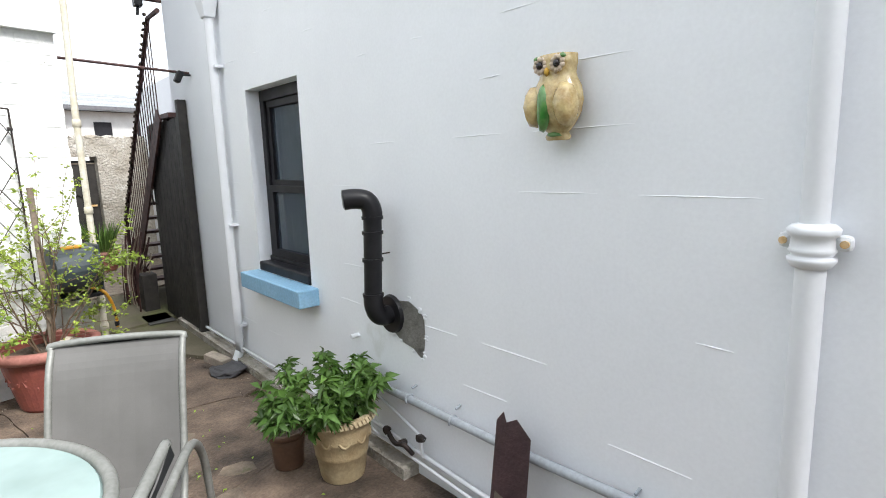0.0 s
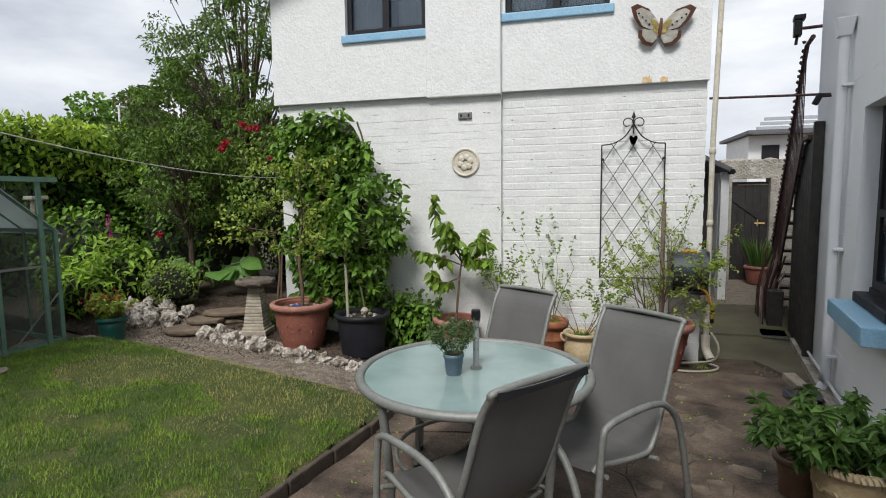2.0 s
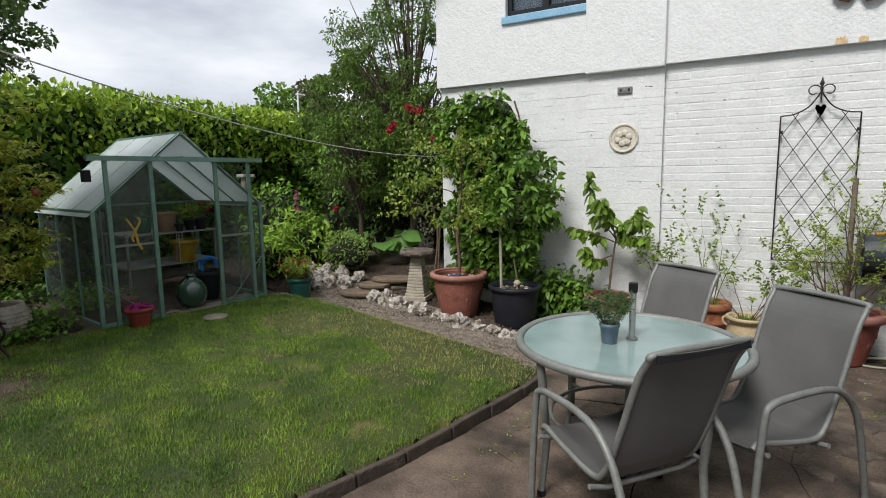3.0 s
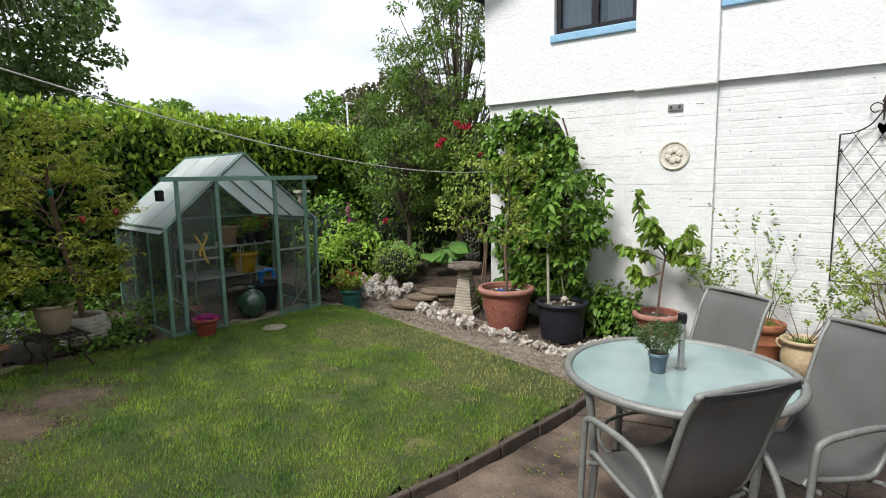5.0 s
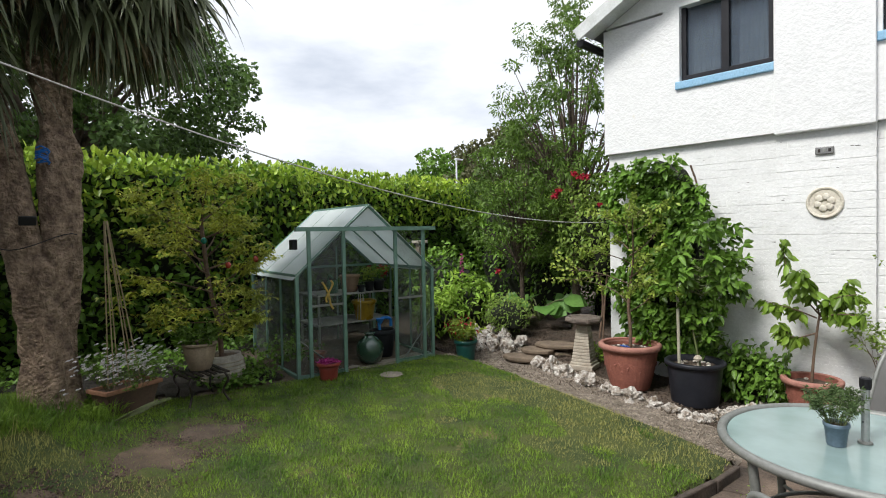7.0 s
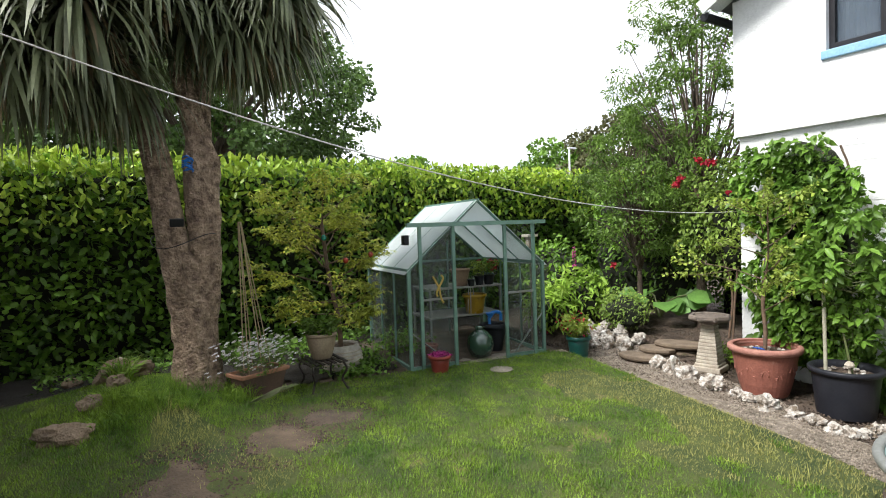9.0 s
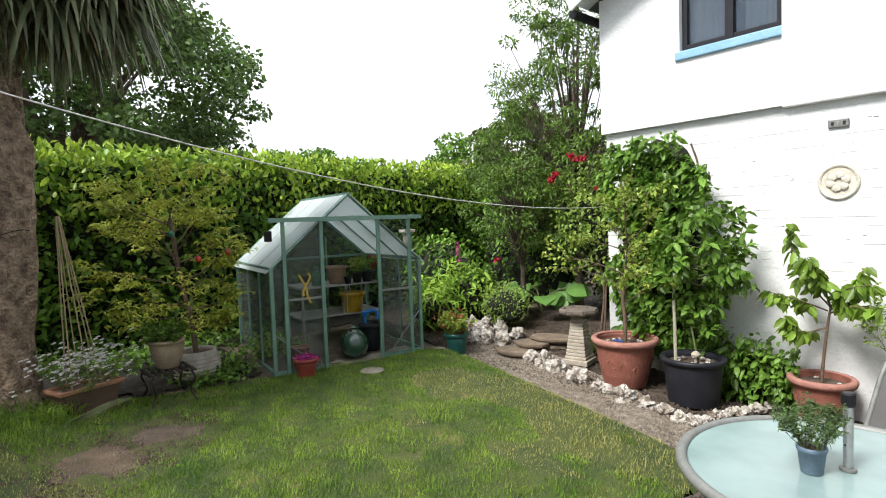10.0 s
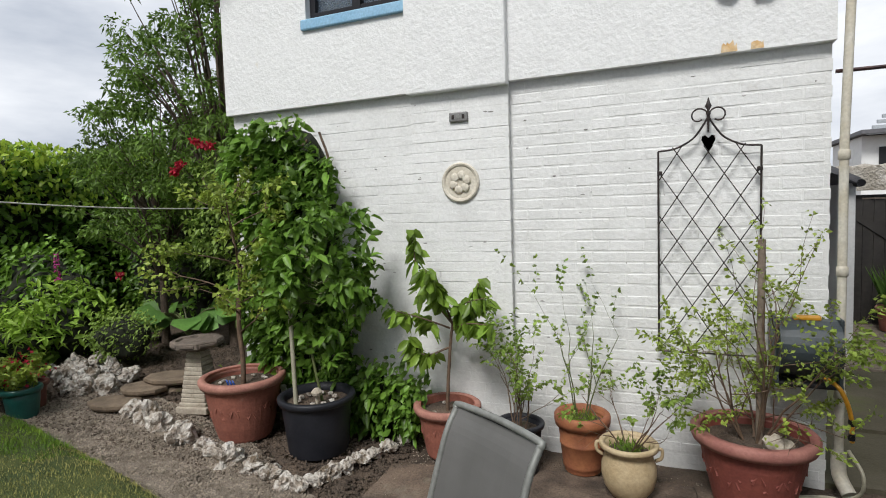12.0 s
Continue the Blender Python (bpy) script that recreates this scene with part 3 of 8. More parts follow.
hpart("gutter", b, M_FRAME, "dark half-round gutter")


def house_window(x0, x1, z0, z1, name, sill_z):
    """Black framed casement with two lights and a blue sill."""
    w = thing(name, "black framed two-light window above a blue painted sill", "window", pose((x0 + x1) / 2, HY, z0), kind="structure")
    half, h, y = (x1 - x0) / 2, z1 - z0, 0.04
    b = B()
    for c, s in (((-half + 0.035, y, h / 2), (0.07, 0.07, h)), ((half - 0.035, y, h / 2), (0.07, 0.07, h)), ((0, y, 0.045), (2 * half, 0.072, 0.09)), ((0, y, h - 0.035), (2 * half, 0.072, 0.07))):
        box(b, c, s, bevel=0.004)
    part("window_frame", b, M_FRAME, w)
    b = B()
    box(b, (0.0, y - 0.005, h / 2), (0.075, 0.078, h - 0.06), bevel=0.004)
    part("mullion", b, M_FRAME, w)
    for sx in (-1, 1):
        b = B()
        box(b, (sx * half / 2, y + 0.012, h / 2), (half - 0.08, 0.006, h - 0.14))
        p = part("pane", b, M_WGLASS, w)
        p.visible_shadow = False
    b = B()
    box(b, (0, -0.015, sill_z - z0), (2 * half + 0.04, 0.15, 0.085), bevel=0.01)
    part("window_sill", b, M_SILL, w, "sky blue painted sill")
    b = B()
    for sx in (-1, 1):
        for k in range(7):
            xk = sx * (half * 0.30 + half * 0.1 * k)
            tube(b, [(xk, y + 0.12 + 0.02 * (k % 2), 0.05), (xk, y + 0.12 + 0.02 * ((k + 1) % 2), h)], 0.05, 6)
    part("net_curtain", b, mat("grey_net_curtain", (0.30, 0.34, 0.40), rough=0.9, bump=0.2), w, "pale grey curtain folds")
    return w


house_window(w1[0] - 0.02, w1[1] + 0.01, w1[2], w1[3], "window_1", 3.3275)
house_window(w2[0] - 0.02, w2[1] + 0.02, w2[2], w2[3], "window_2", 3.3975)
b = B()
box(b, (-0.34, HY + 1.6, 3.5), (4.0, 0.05, 1.5))
hpart("room_back_wall", b, mat("dim_room_wall", (0.4, 0.42, 0.45), rough=0.9))

# passage end wall
b = wall_with_holes(B(), 1.0, 9.0, 0, 2.18, [(3.36, 3.98, 0.0, 1.88)], 10.0, 10.3)
for k in range(34):
    rock(b, (1.1 + k * 0.24, 10.12, 2.19), (0.15, 0.12, 0.05), k, 1)
M_OLDWALL = mat("flaking_whitewashed_stone", (0.46, 0.43, 0.38), (0.28, 0.25, 0.20), rough=0.9, scale=3.5, fine=30, bump=1.0, col3=(0.60, 0.58, 0.54), patch=0.1, dist=0.04)
tagged(part("wall_north", b, M_OLDWALL), "old flaking whitewashed rubble wall at passage end", "wall", kind="structure")

# ---- patio furniture ----
def at_ground(x, y, dz=0.0, rz=0.0):
    return pose(x, y, gz(x, y) + dz, 0, 0, rz)


table = thing("garden_table", "round frosted aqua glass garden table with grey metal rim", "table", pose(0.28, 1.88, 0.012))
b = B()
lathe(b, [(0.0, 0.728), (0.545, 0.728), (0.55, 0.736), (0.545, 0.743), (0.0, 0.743)], 64, cap=False)
part("tabletop", b, M_TABGLASS, table, "frosted aqua glass top", smooth=False)
b = B()
ring = [(0.572 * math.cos(2 * math.pi * i / 64), 0.572 * math.sin(2 * math.pi * i / 64), 0.735) for i in range(65)]
tube(b, ring, 0.022, 10, cap=False)
part("rim", b, M_ALU, table, "grey rounded metal rim", smooth=True)
b = B()
tube(b, [(0.40 * math.cos(2 * math.pi * i / 48), 0.40 * math.sin(2 * math.pi * i / 48), 0.33) for i in range(49)], 0.011, 8, cap=False)
part("stretcher_ring", b, M_ALU, table, smooth=True)
for k in range(4):
    a = radians(232 + 90 * k)
    b = B()
    tube(b, [((r) * math.cos(a), (r) * math.sin(a), z) for r, z in ((0.545, 0.725), (0.53, 0.60), (0.50, 0.30), (0.53, 0.03))], [0.02, 0.021, 0.02, 0.018], 10)
    tube(b, [(0.505 * math.cos(a), 0.505 * math.sin(a), 0.33), (0.39 * math.cos(a), 0.39 * math.sin(a), 0.33)], 0.009, 8)
    leg = part("leg", b, M_ALU, table, smooth=True)
    b = B()
    lathe(b, [(0.019, 0), (0.022, 0.01), (0.021, 0.035)], 10, c=(0.53 * math.cos(a), 0.53 * math.sin(a), 0.0))
    part("foot", b, M_BLACK, leg)
pole = thing("parasol_pole", "short grey metal parasol pole stub through glass table", "pole", pose(0.285, 1.915, 0.757))
b = B()
tube(b, [(0, 0, -0.74), (0, 0, 0.26)], 0.017, 12)
part("tube", b, mat("brushed_grey_tube", (0.55, 0.56, 0.55), rough=0.4, metal=0.6), pole, smooth=True)
b = B()
lathe(b, [(0.021, 0.25), (0.024, 0.262), (0.024, 0.298), (0.018, 0.304)], 12)
part("cap", b, M_BLACK, pole, "black plastic cap")
b = B()
lathe(b, [(0.017, 0), (0.03, 0.0), (0.028, 0.008), (0.017, 0.01)], 16)
part("collar", b, M_ALU, pole)
for k in range(3):
    b = B()
    box(b, (-0.006, -0.0165, 0.10 + 0.05 * k), (0.006, 0.004, 0.006))
    part("peg_hole", b, M_BLACK, pole)


def garden_chair(m):
    """Sling chair: one bent tube a side for leg and arm, one for seat and back."""
    ch = thing("garden_chair", "grey mesh sling garden chair with bent metal arms", "chair", m, "chairs round the garden table")
    back = smooth_path([(0, -0.42, 0.965), (0, -0.36, 0.86), (0, -0.255, 0.56), (0, -0.185, 0.415), (0, -0.11, 0.375), (0, 0.1, 0.40), (0, 0.235, 0.425), (0, 0.275, 0.405)], 5)
    for sx in (-1, 1):
        b = B()
        tube(b, smooth_path([(sx * 0.275, 0.30, 0.0), (sx * 0.275, 0.285, 0.30), (sx * 0.275, 0.262, 0.56), (sx * 0.275, 0.225, 0.615), (sx * 0.28, 0.12, 0.635), (sx * 0.285, -0.08, 0.64), (sx * 0.285, -0.22, 0.60), (sx * 0.285, -0.33, 0.47), (sx * 0.28, -0.41, 0.22), (sx * 0.28, -0.46, 0.0)], 5), 0.0165, 8)
        part("arm_tube", b, M_ALU, ch, "bent grey metal tube", smooth=True)
        b = B()
        tube(b, [(sx * 0.235, p.y, p.z) for p in back], 0.0135, 8)
        part("side_rail", b, M_ALU, ch, smooth=True)
        for fy in (0.30, -0.46):
            b = B()
            lathe(b, [(0.018, 0), (0.02, 0.012), (0.019, 0.03)], 10, c=(sx * (0.275 if fy > 0 else 0.28), fy, 0))
            part("foot_cap", b, M_BLACK, ch)
    for y, z, r in ((0.23, 0.40, 0.012), (-0.16, 0.365, 0.012)):
        b = B()
        tube(b, [(-0.28, y, z - 0.01), (-0.2, y, z - 0.03), (0.2, y, z - 0.03), (0.28, y, z - 0.01)], r, 8)
        part("cross_bar", b, M_ALU, ch, smooth=True)
    b = B()
    tube(b, smooth_path([(-0.235, -0.42, 0.965), (-0.225, -0.428, 0.982), (0, -0.434, 0.99), (0.225, -0.428, 0.982), (0.235, -0.42, 0.965)], 4), 0.0135, 8)
    part("top_bar", b, M_ALU, ch, smooth=True)
    b = B()
    rows = []
    full = [Vector((0, -0.432, 0.985))] + back
    for i, p in enumerate(full):
        row = []
        for k in range(9):
            u = k / 8 * 2 - 1
            sag = 0.02 * (1 - u * u)
            row.append(b.verts.new((u * 0.232, p.y - sag * (0.8 if p.z > 0.45 else 0.0), p.z - sag * (0.15 if p.z > 0.45 else 1.0))))
        rows.append(row)
    under = []
    for i, row in enumerate(rows):
        p, q = full[max(i - 1, 0)], full[min(i + 1, len(full) - 1)]
        nrm = Vector((0, (p - q).z, -(p - q).y)).normalized() * 0.004
        under.append([b.verts.new(v.co - nrm) for v in row])
    for top_, low_ in ((rows, 1), (under, -1)):
        for r0, r1 in zip(top_, top_[1:]):
            for k in range(8):
                b.faces.new((r0[k], r0[k + 1], r1[k + 1], r1[k])[::low_])
    for a_, c_ in ((rows[0], under[0]), (rows[-1], under[-1]), ([r[0] for r in rows], [r[0] for r in under]), ([r[-1] for r in rows], [r[-1] for r in under])):
        for k in range(len(a_) - 1):
            b.faces.new((a_[k], a_[k + 1], c_[k + 1], c_[k]))
    part("sling", b, M_SLING, ch, "grey woven mesh seat and back")
    b = B()
    box(b, (0, -0.441, 0.972), (0.45, 0.006, 0.034), rx=-14)
    part("top_hem", b, M_BLACK, ch, "black hem")
    return ch


chair = garden_chair(pose(0.343, 1.398, 0.012, 0, 0, 51.5))
copy_thing(chair, pose(0.85, 1.98, 0.012, 0, 0, 141.0))
copy_thing(chair, pose(0.205, 2.555, 0.012, 0, 0, 147.0))

# ---- pots ----
def soil_disc(b, r, z, seed):
    n = 20
    rings = []
    for k, rr in enumerate((r, r * 0.7, r * 0.35)):
        rings.append([b.verts.new((rr * math.cos(2 * math.pi * i / n), rr * math.sin(2 * math.pi * i / n), z + 0.012 * noise.noise(Vector((i * 0.9, k * 2.1, seed))))) for i in range(n)])
    for a, q in zip(rings, rings[1:]):
        for i in range(n):
            b.faces.new((a[i], a[(i + 1) % n], q[(i + 1) % n], q[i]))
    b.faces.new(rings[-1])
    return b


def pot(name, m, label, body, rim=None, material=M_TERRA, rimmat=None, soil=0.85, seed=1, relief=False, group=""):
    """A turned pot: body profile, hollow, a separate rim, soil in it."""
    p = thing(name, label, "plant pot", m, group)
    b = B()
    h = body[-1][1]
    inner = [(r - 0.018, z) for r, z in reversed(body) if z > h * 0.4]
    lathe(b, body + inner + [(0.01, inner[-1][1])], 36, cap=False)
    if relief:
        for k in range(26):
            a = 2 * math.pi * k / 26
            zz = h * (0.52 + 0.08 * math.sin(k * 2.1))
            rr = np.interp(zz, [q[1] for q in body], [q[0] for q in body])
            rock(b, ((rr - 0.012) * math.cos(a), (rr - 0.012) * math.sin(a), zz), (0.019, 0.019, 0.015), k, 1, 0.3)
            if k % 2:
                tube(b, [(rr * math.cos(a + t * 0.22), rr * math.sin(a + t * 0.22) * 1.0, zz + 0.05 * math.sin(t * 3.1) - 0.02) for t in (0, 0.33, 0.66, 1)], 0.006, 5)
    part("body", b, material, p, smooth=not relief)
    if rim:
        b = B()
        lathe(b, rim, 36, cap=False)
        bmesh.ops.remove_doubles(b, verts=b.verts, dist=0.0001)
        part("rim", b, rimmat or material, p, smooth=True)
    b = B()
    rs = np.interp(h * soil, [q[1] for q in body], [q[0] for q in body]) - 0.012
    soil_disc(b, rs, h * soil, seed)
    part("soil", b, M_SOIL, p, "dark potting soil")
    return p


def rimprof(r, h, t=0.05, o=0.03):
    return [(r - 0.02, h - t), (r + o * 0.7, h - t), (r + o, h - t * 0.6), (r + o, h - t * 0.2), (r + o * 0.6, h), (r - 0.012, h), (r - 0.022, h - t * 0.5), (r - 0.02, h - t)]


potA = pot("plant_pot", at_ground(-2.02, 4.25), "large round terracotta pot with swag relief holding a small tree", [(0.190, 0), (0.201, 0.02), (0.230, 0.12), (0.259, 0.26), (0.282, 0.40), (0.287, 0.47)], rimprof(0.287, 0.475, 0.06, 0.035), M_TERRA, M_TERRA2, 0.86, 2, True)
b = B()
for k in range(14):
    a = k * 2.4
    rock(b, (0.17 * math.cos(a), 0.17 * math.sin(a), 0.415), (0.022, 0.018, 0.015), k, 1)
part("pebbles", b, M_ROCK, potA)["kind"] = "stuff"
b = B()
for k in range(3):
    tube(b, [(0.09 - 0.03 * k, -0.17, 0.42), (0.09 - 0.03 * k, -0.19, 0.47), (0.02 - 0.03 * k, -0.13, 0.46)], 0.006, 5)
part("plant_clip", b, mat("blue_plastic", (0.03, 0.12, 0.55), rough=0.4), potA, "blue plastic clips")
potB = pot("plant_pot", at_ground(-1.36, 4.28), "large black plastic tub with a pale stake", [(0.213, 0), (0.218, 0.02), (0.236, 0.2), (0.253, 0.36), (0.255, 0.41)], rimprof(0.259, 0.415, 0.045, 0.022), M_BLKPOT, M_BLKPOT, 0.86, 3)
b = B()
for k in range(9):
    a = k * 1.9
    rock(b, (0.13 * math.cos(a), 0.13 * math.sin(a), 0.375), (0.025, 0.02, 0.016), k + 40, 1)
part("pebbles", b, M_ROCK, potB, "white pebbles")["kind"] = "stuff"
b = B()
tube(b, [(-0.11, -0.1, 0.3), (-0.125, -0.1, 1.16)], 0.016, 8)
part("stake", b, mat("pale_pole", (0.42, 0.40, 0.30), rough=0.7, bump=0.2), potB, "pale upright stake", smooth=True)
b = B()
tube(b, [(0.06, -0.08, 0.36), (0.06, -0.08, 0.44)], 0.012, 8)
lathe(b, [(0.0, 0.43), (0.035, 0.435), (0.04, 0.455), (0.02, 0.48), (0.0, 0.485)], 12, c=(0.06, -0.08, 0), cap=False)
part("finial", b, M_BATH, potB, "small stone finial")
potC = pot("plant_pot", at_ground(-0.45, 4.58, 0.02), "terracotta pot with moulded swags holding a cherry sapling", [(0.145, 0), (0.157, 0.02), (0.180, 0.14), (0.206, 0.30), (0.211, 0.37)], rimprof(0.215, 0.375, 0.055, 0.03), M_TERRA, M_TERRA2, 0.86, 4, True)
b = B()
for k in range(12):
    a = k * 2.1
    rock(b, (0.12 * math.cos(a), 0.12 * math.sin(a), 0.335), (0.018, 0.015, 0.012), k + 9, 1)
part("pebbles", b, M_ROCK, potC)["kind"] = "stuff"
potK = pot("plant_pot", pose(0.10, 4.52, 0.018), "black plastic pot against the white wall", [(0.12, 0), (0.13, 0.15), (0.148, 0.32)], rimprof(0.15, 0.33, 0.03, 0.015), M_BLKPOT, M_BLKPOT, 0.88, 5)
potD = pot("plant_pot", pose(0.49, 4.66, 0.018), "ribbed terracotta pot holding a leggy rose", [(0.118, 0), (0.125, 0.03), (0.13, 0.035), (0.13, 0.05), (0.145, 0.18), (0.15, 0.185), (0.15, 0.20), (0.145, 0.205), (0.155, 0.27), (0.16, 0.37)], rimprof(0.162, 0.385, 0.075, 0.022), mat("orange_terracotta", (0.36, 0.14, 0.06), (0.27, 0.09, 0.045), rough=0.7, scale=9, bump=0.2), None, 0.88, 6)
potE = pot("plant_pot", pose(0.80, 4.40, 0.018), "bulbous cream glazed pot with small loop handles", [(0.087, 0), (0.106, 0.015), (0.143, 0.07), (0.161, 0.14), (0.158, 0.20), (0.138, 0.255), (0.133, 0.275), (0.152, 0.30), (0.161, 0.325)], rimprof(0.161, 0.335, 0.03, 0.012), M_CREAM, M_CREAM, 0.86, 7)
for sx in (-1, 1):
    b = B()
    tube(b, smooth_path([(sx * 0.14, 0, 0.30), (sx * 0.185, 0, 0.31), (sx * 0.185, 0, 0.26), (sx * 0.15, 0, 0.235)], 4), 0.011, 6)
    part("loop_handle", b, M_CREAM, potE, smooth=True)
potF = pot("plant_pot", pose(1.47, 4.53, 0.018), "very large wide-rimmed terracotta planter with a staked shrub", [(0.19, 0), (0.205, 0.02), (0.235, 0.15), (0.27, 0.30), (0.285, 0.40), (0.29, 0.44)], rimprof(0.29, 0.45, 0.07, 0.04), mat("dark_red_terracotta", (0.25, 0.07, 0.05), (0.19, 0.05, 0.04), rough=0.65, scale=7, bump=0.2), mat("faded_terracotta_rim", (0.36, 0.16, 0.13), (0.28, 0.11, 0.09), rough=0.75, bump=0.2), 0.85, 8, True)
b = B()
tube(b, [(0.03, -0.02, 0.35), (0.035, -0.02, 1.54)], 0.02, 8)
part("stake", b, M_WOODGREY, potF, "grey weathered timber stake", smooth=True)
b = B()
rock(b, (0.1, -0.15, 0.42), (0.075, 0.055, 0.06), 5, 3, 0.5)
part("stone_ornament", b, M_BATH, potF, "carved weathered stone lump")
M_CREAMPOT = mat("buff_cream_pot", (0.44, 0.35, 0.21), (0.33, 0.24, 0.13), rough=0.65, scale=8, bump=0.25, col3=(0.16, 0.10, 0.06), patch=-0.1)
potG = pot("plant_pot", pose(2.04, 2.10, 0.018), "buff cream pot with rope rim holding a leafy peony", [(0.112, 0), (0.118, 0.02), (0.135, 0.13), (0.14, 0.135), (0.14, 0.15), (0.15, 0.22), (0.156, 0.225), (0.156, 0.24), (0.165, 0.32), (0.168, 0.34)], None, M_CREAMPOT, None, 0.9, 9)
b = B()
for k in range(48):
    a = 2 * math.pi * k / 48
    tube(b, [(0.155 * math.cos(a), 0.155 * math.sin(a), 0.352), (0.182 * math.cos(a + 0.08), 0.182 * math.sin(a + 0.08), 0.36), (0.186 * math.cos(a + 0.12), 0.186 * math.sin(a + 0.12), 0.335)], 0.0125, 5)
lathe(b, [(0.15, 0.325), (0.178, 0.325), (0.178, 0.352), (0.15, 0.352), (0.15, 0.325)], 36, cap=False)
part("rope_rim", b, mat("pale_cream_rim", (0.56, 0.46, 0.30), (0.46, 0.36, 0.22), rough=0.65, bump=0.2), potG, "pale twisted rope rim")
for k in range(5):
    a = radians(200 + 36 * k)
    b = B()
    tube(b, [(0.152 * math.cos(a + t), 0.152 * math.sin(a + t), 0.245 - 0.028 * math.sin((t + 0.2) / 0.4 * math.pi)) for t in (-0.2, -0.1, 0, 0.1, 0.2)], 0.009, 5)
    part("swag", b, M_CREAMPOT, potG, smooth=True)
pot("plant_pot", pose(1.93, 2.42, 0.018), "small dark brown pot beside the cream pot", [(0.08, 0), (0.09, 0.12), (0.105, 0.2)], rimprof(0.105, 0.21, 0.03, 0.012), mat("brown_pot", (0.14, 0.075, 0.045), rough=0.6), None, 0.85, 11)

herb = thing("herb_pot", "small blue-grey plastic pot of rosemary on glass table", "potted herb", pose(0.195, 1.80, 0.757))
b = B()
lathe(b, [(0.036, 0.0), (0.038, 0.004), (0.048, 0.085), (0.052, 0.087), (0.053, 0.103), (0.049, 0.105), (0.044, 0.08), (0.01, 0.08)], 24, cap=False)
part("pot", b, mat("blue_grey_plastic", (0.13, 0.19, 0.25), (0.11, 0.16, 0.21), rough=0.45, bump=0.03), herb, "blue-grey plastic pot", smooth=True)
b = B()
soil_disc(b, 0.045, 0.09, 2)
part("soil", b, M_SOIL, herb)
plant(herb, 31, 22, 0.115, 0.0022, 1, L_HERB, M_GSTEM, 0.028, 0.006, per=7, spread=0.35, kids=3, lean=0.45, base=(0, 0, 0.085), base_r=0.028, outward=0.6, name="needles")

# ---- plants in the pots ----
b = B()
tube(b, smooth_path([(0, 0, 0.36), (0.01, 0, 0.6), (-0.01, 0, 0.85), (0.0, 0, 1.1)], 4), [0.019] * 9 + [0.016] * 4, 8)
part("trunk", b, M_STEM, potA, "slim brown trunk", smooth=True)
rngA = np.random.default_rng(5)
paths, spots = [], []
for k in range(15):
    z = 0.80 + 1.05 * k / 14
    a = k * 2.4
    ln = 0.50 - 0.22 * k / 14
    grow(rngA, (0, 0, z), (math.cos(a), math.sin(a), 0.55), ln * (1.5 if math.cos(a) < -0.4 and z < 1.3 else 1.0), 0.007, 1, paths, spots, 0.5, 3, 0.1, 5, 0.14, 0.6)
grow(rngA, (0, 0, 0.9), (-0.05, 0, 1), 1.0, 0.013, 0, paths, spots)
b = B()
for pts, rs in paths:
    tube(b, pts, rs, 5, cap=False)
part("branchwork", b, M_STEM, potA, smooth=True)
P, D = [], []
for q, d in spots:
    for _ in range(6):
        P.append(q + rngA.normal(size=3) * 0.02)
        D.append(d * 0.3 + rngA.normal(size=3) * 0.7)
leaves("foliage", P, D, 0.055 * rngA.uniform(0.7, 1.2, len(P)), 0.034, L_PALE, potA, 6)

# climber-like plant in the black tub
rngB = np.random.default_rng(15)
paths, spots = [], []
grow(rngB, (0.05, 0, 0.35), (0.02, 0, 1), 1.15, 0.012, 0, paths, [])
for k in range(26):
    z = 1.05 + 0.55 * rngB.uniform()
    a = rngB.uniform(0, 6.28)
    grow(rngB, (0.05, 0, z), (math.cos(a), 0.8 * math.sin(a), 0.35), 0.26, 0.005, 1, paths, spots, 0.5, 3, 0.05, 4)
for k in range(6):
    grow(rngB, (0.05, 0, 0.6 + 0.07 * k), (math.cos(k * 2), math.sin(k * 2), 0.4), 0.16, 0.004, 0, paths, spots)
b = B()
for pts, rs in paths:
    tube(b, pts, rs, 5, cap=False)
part("stem", b, M_GSTEM, potB, smooth=True)
P, D = [], []
for q, d in spots:
    for _ in range(3):
        P.append(q + rngB.normal(size=3) * 0.02)
        D.append(d * 0.4 + rngB.normal(size=3) * 0.6)
leaves("foliage", P, D, 0.10 * rngB.uniform(0.7, 1.2, len(P)), 0.055, L_VINE, potB, 16, droop=0.3, oval=True, face=(0, -0.2, 0.7))

# cherry sapling: bare thin trunk, forked, big hanging leaves
rngC = np.random.default_rng(8)
paths, spots = [], []
trunk = smooth_path([(0.0, 0, 0.31), (0.015, 0, 0.55), (0.045, -0.01, 0.82), (0.06, 0, 0.95)], 4)
paths.append((trunk, [0.014 - 0.005 * i / (len(trunk) - 1) for i in range(len(trunk))]))
ends = [((0.06, 0, 0.95), (-0.15, -0.05, 1.25), (-0.22, -0.05, 1.62)), ((0.04, 0, 0.92), (-0.12, -0.1, 1.0), (-0.34, -0.14, 1.06)), ((0.03, 0, 0.78), (-0.12, -0.1, 0.74), (-0.22, -0.12, 0.86)),
        ((0.06, 0, 0.95), (0.16, -0.05, 1.1), (0.34, -0.08, 1.16)), ((0.05, 0, 0.9), (0.2, -0.1, 0.98), (0.40, -0.12, 0.98)), ((0.06, 0, 0.95), (0.02, -0.12, 1.2), (-0.05, -0.2, 1.36)), ((0.06, 0, 0.93), (0.2, 0.02, 1.06), (0.26, 0.02, 1.25))]
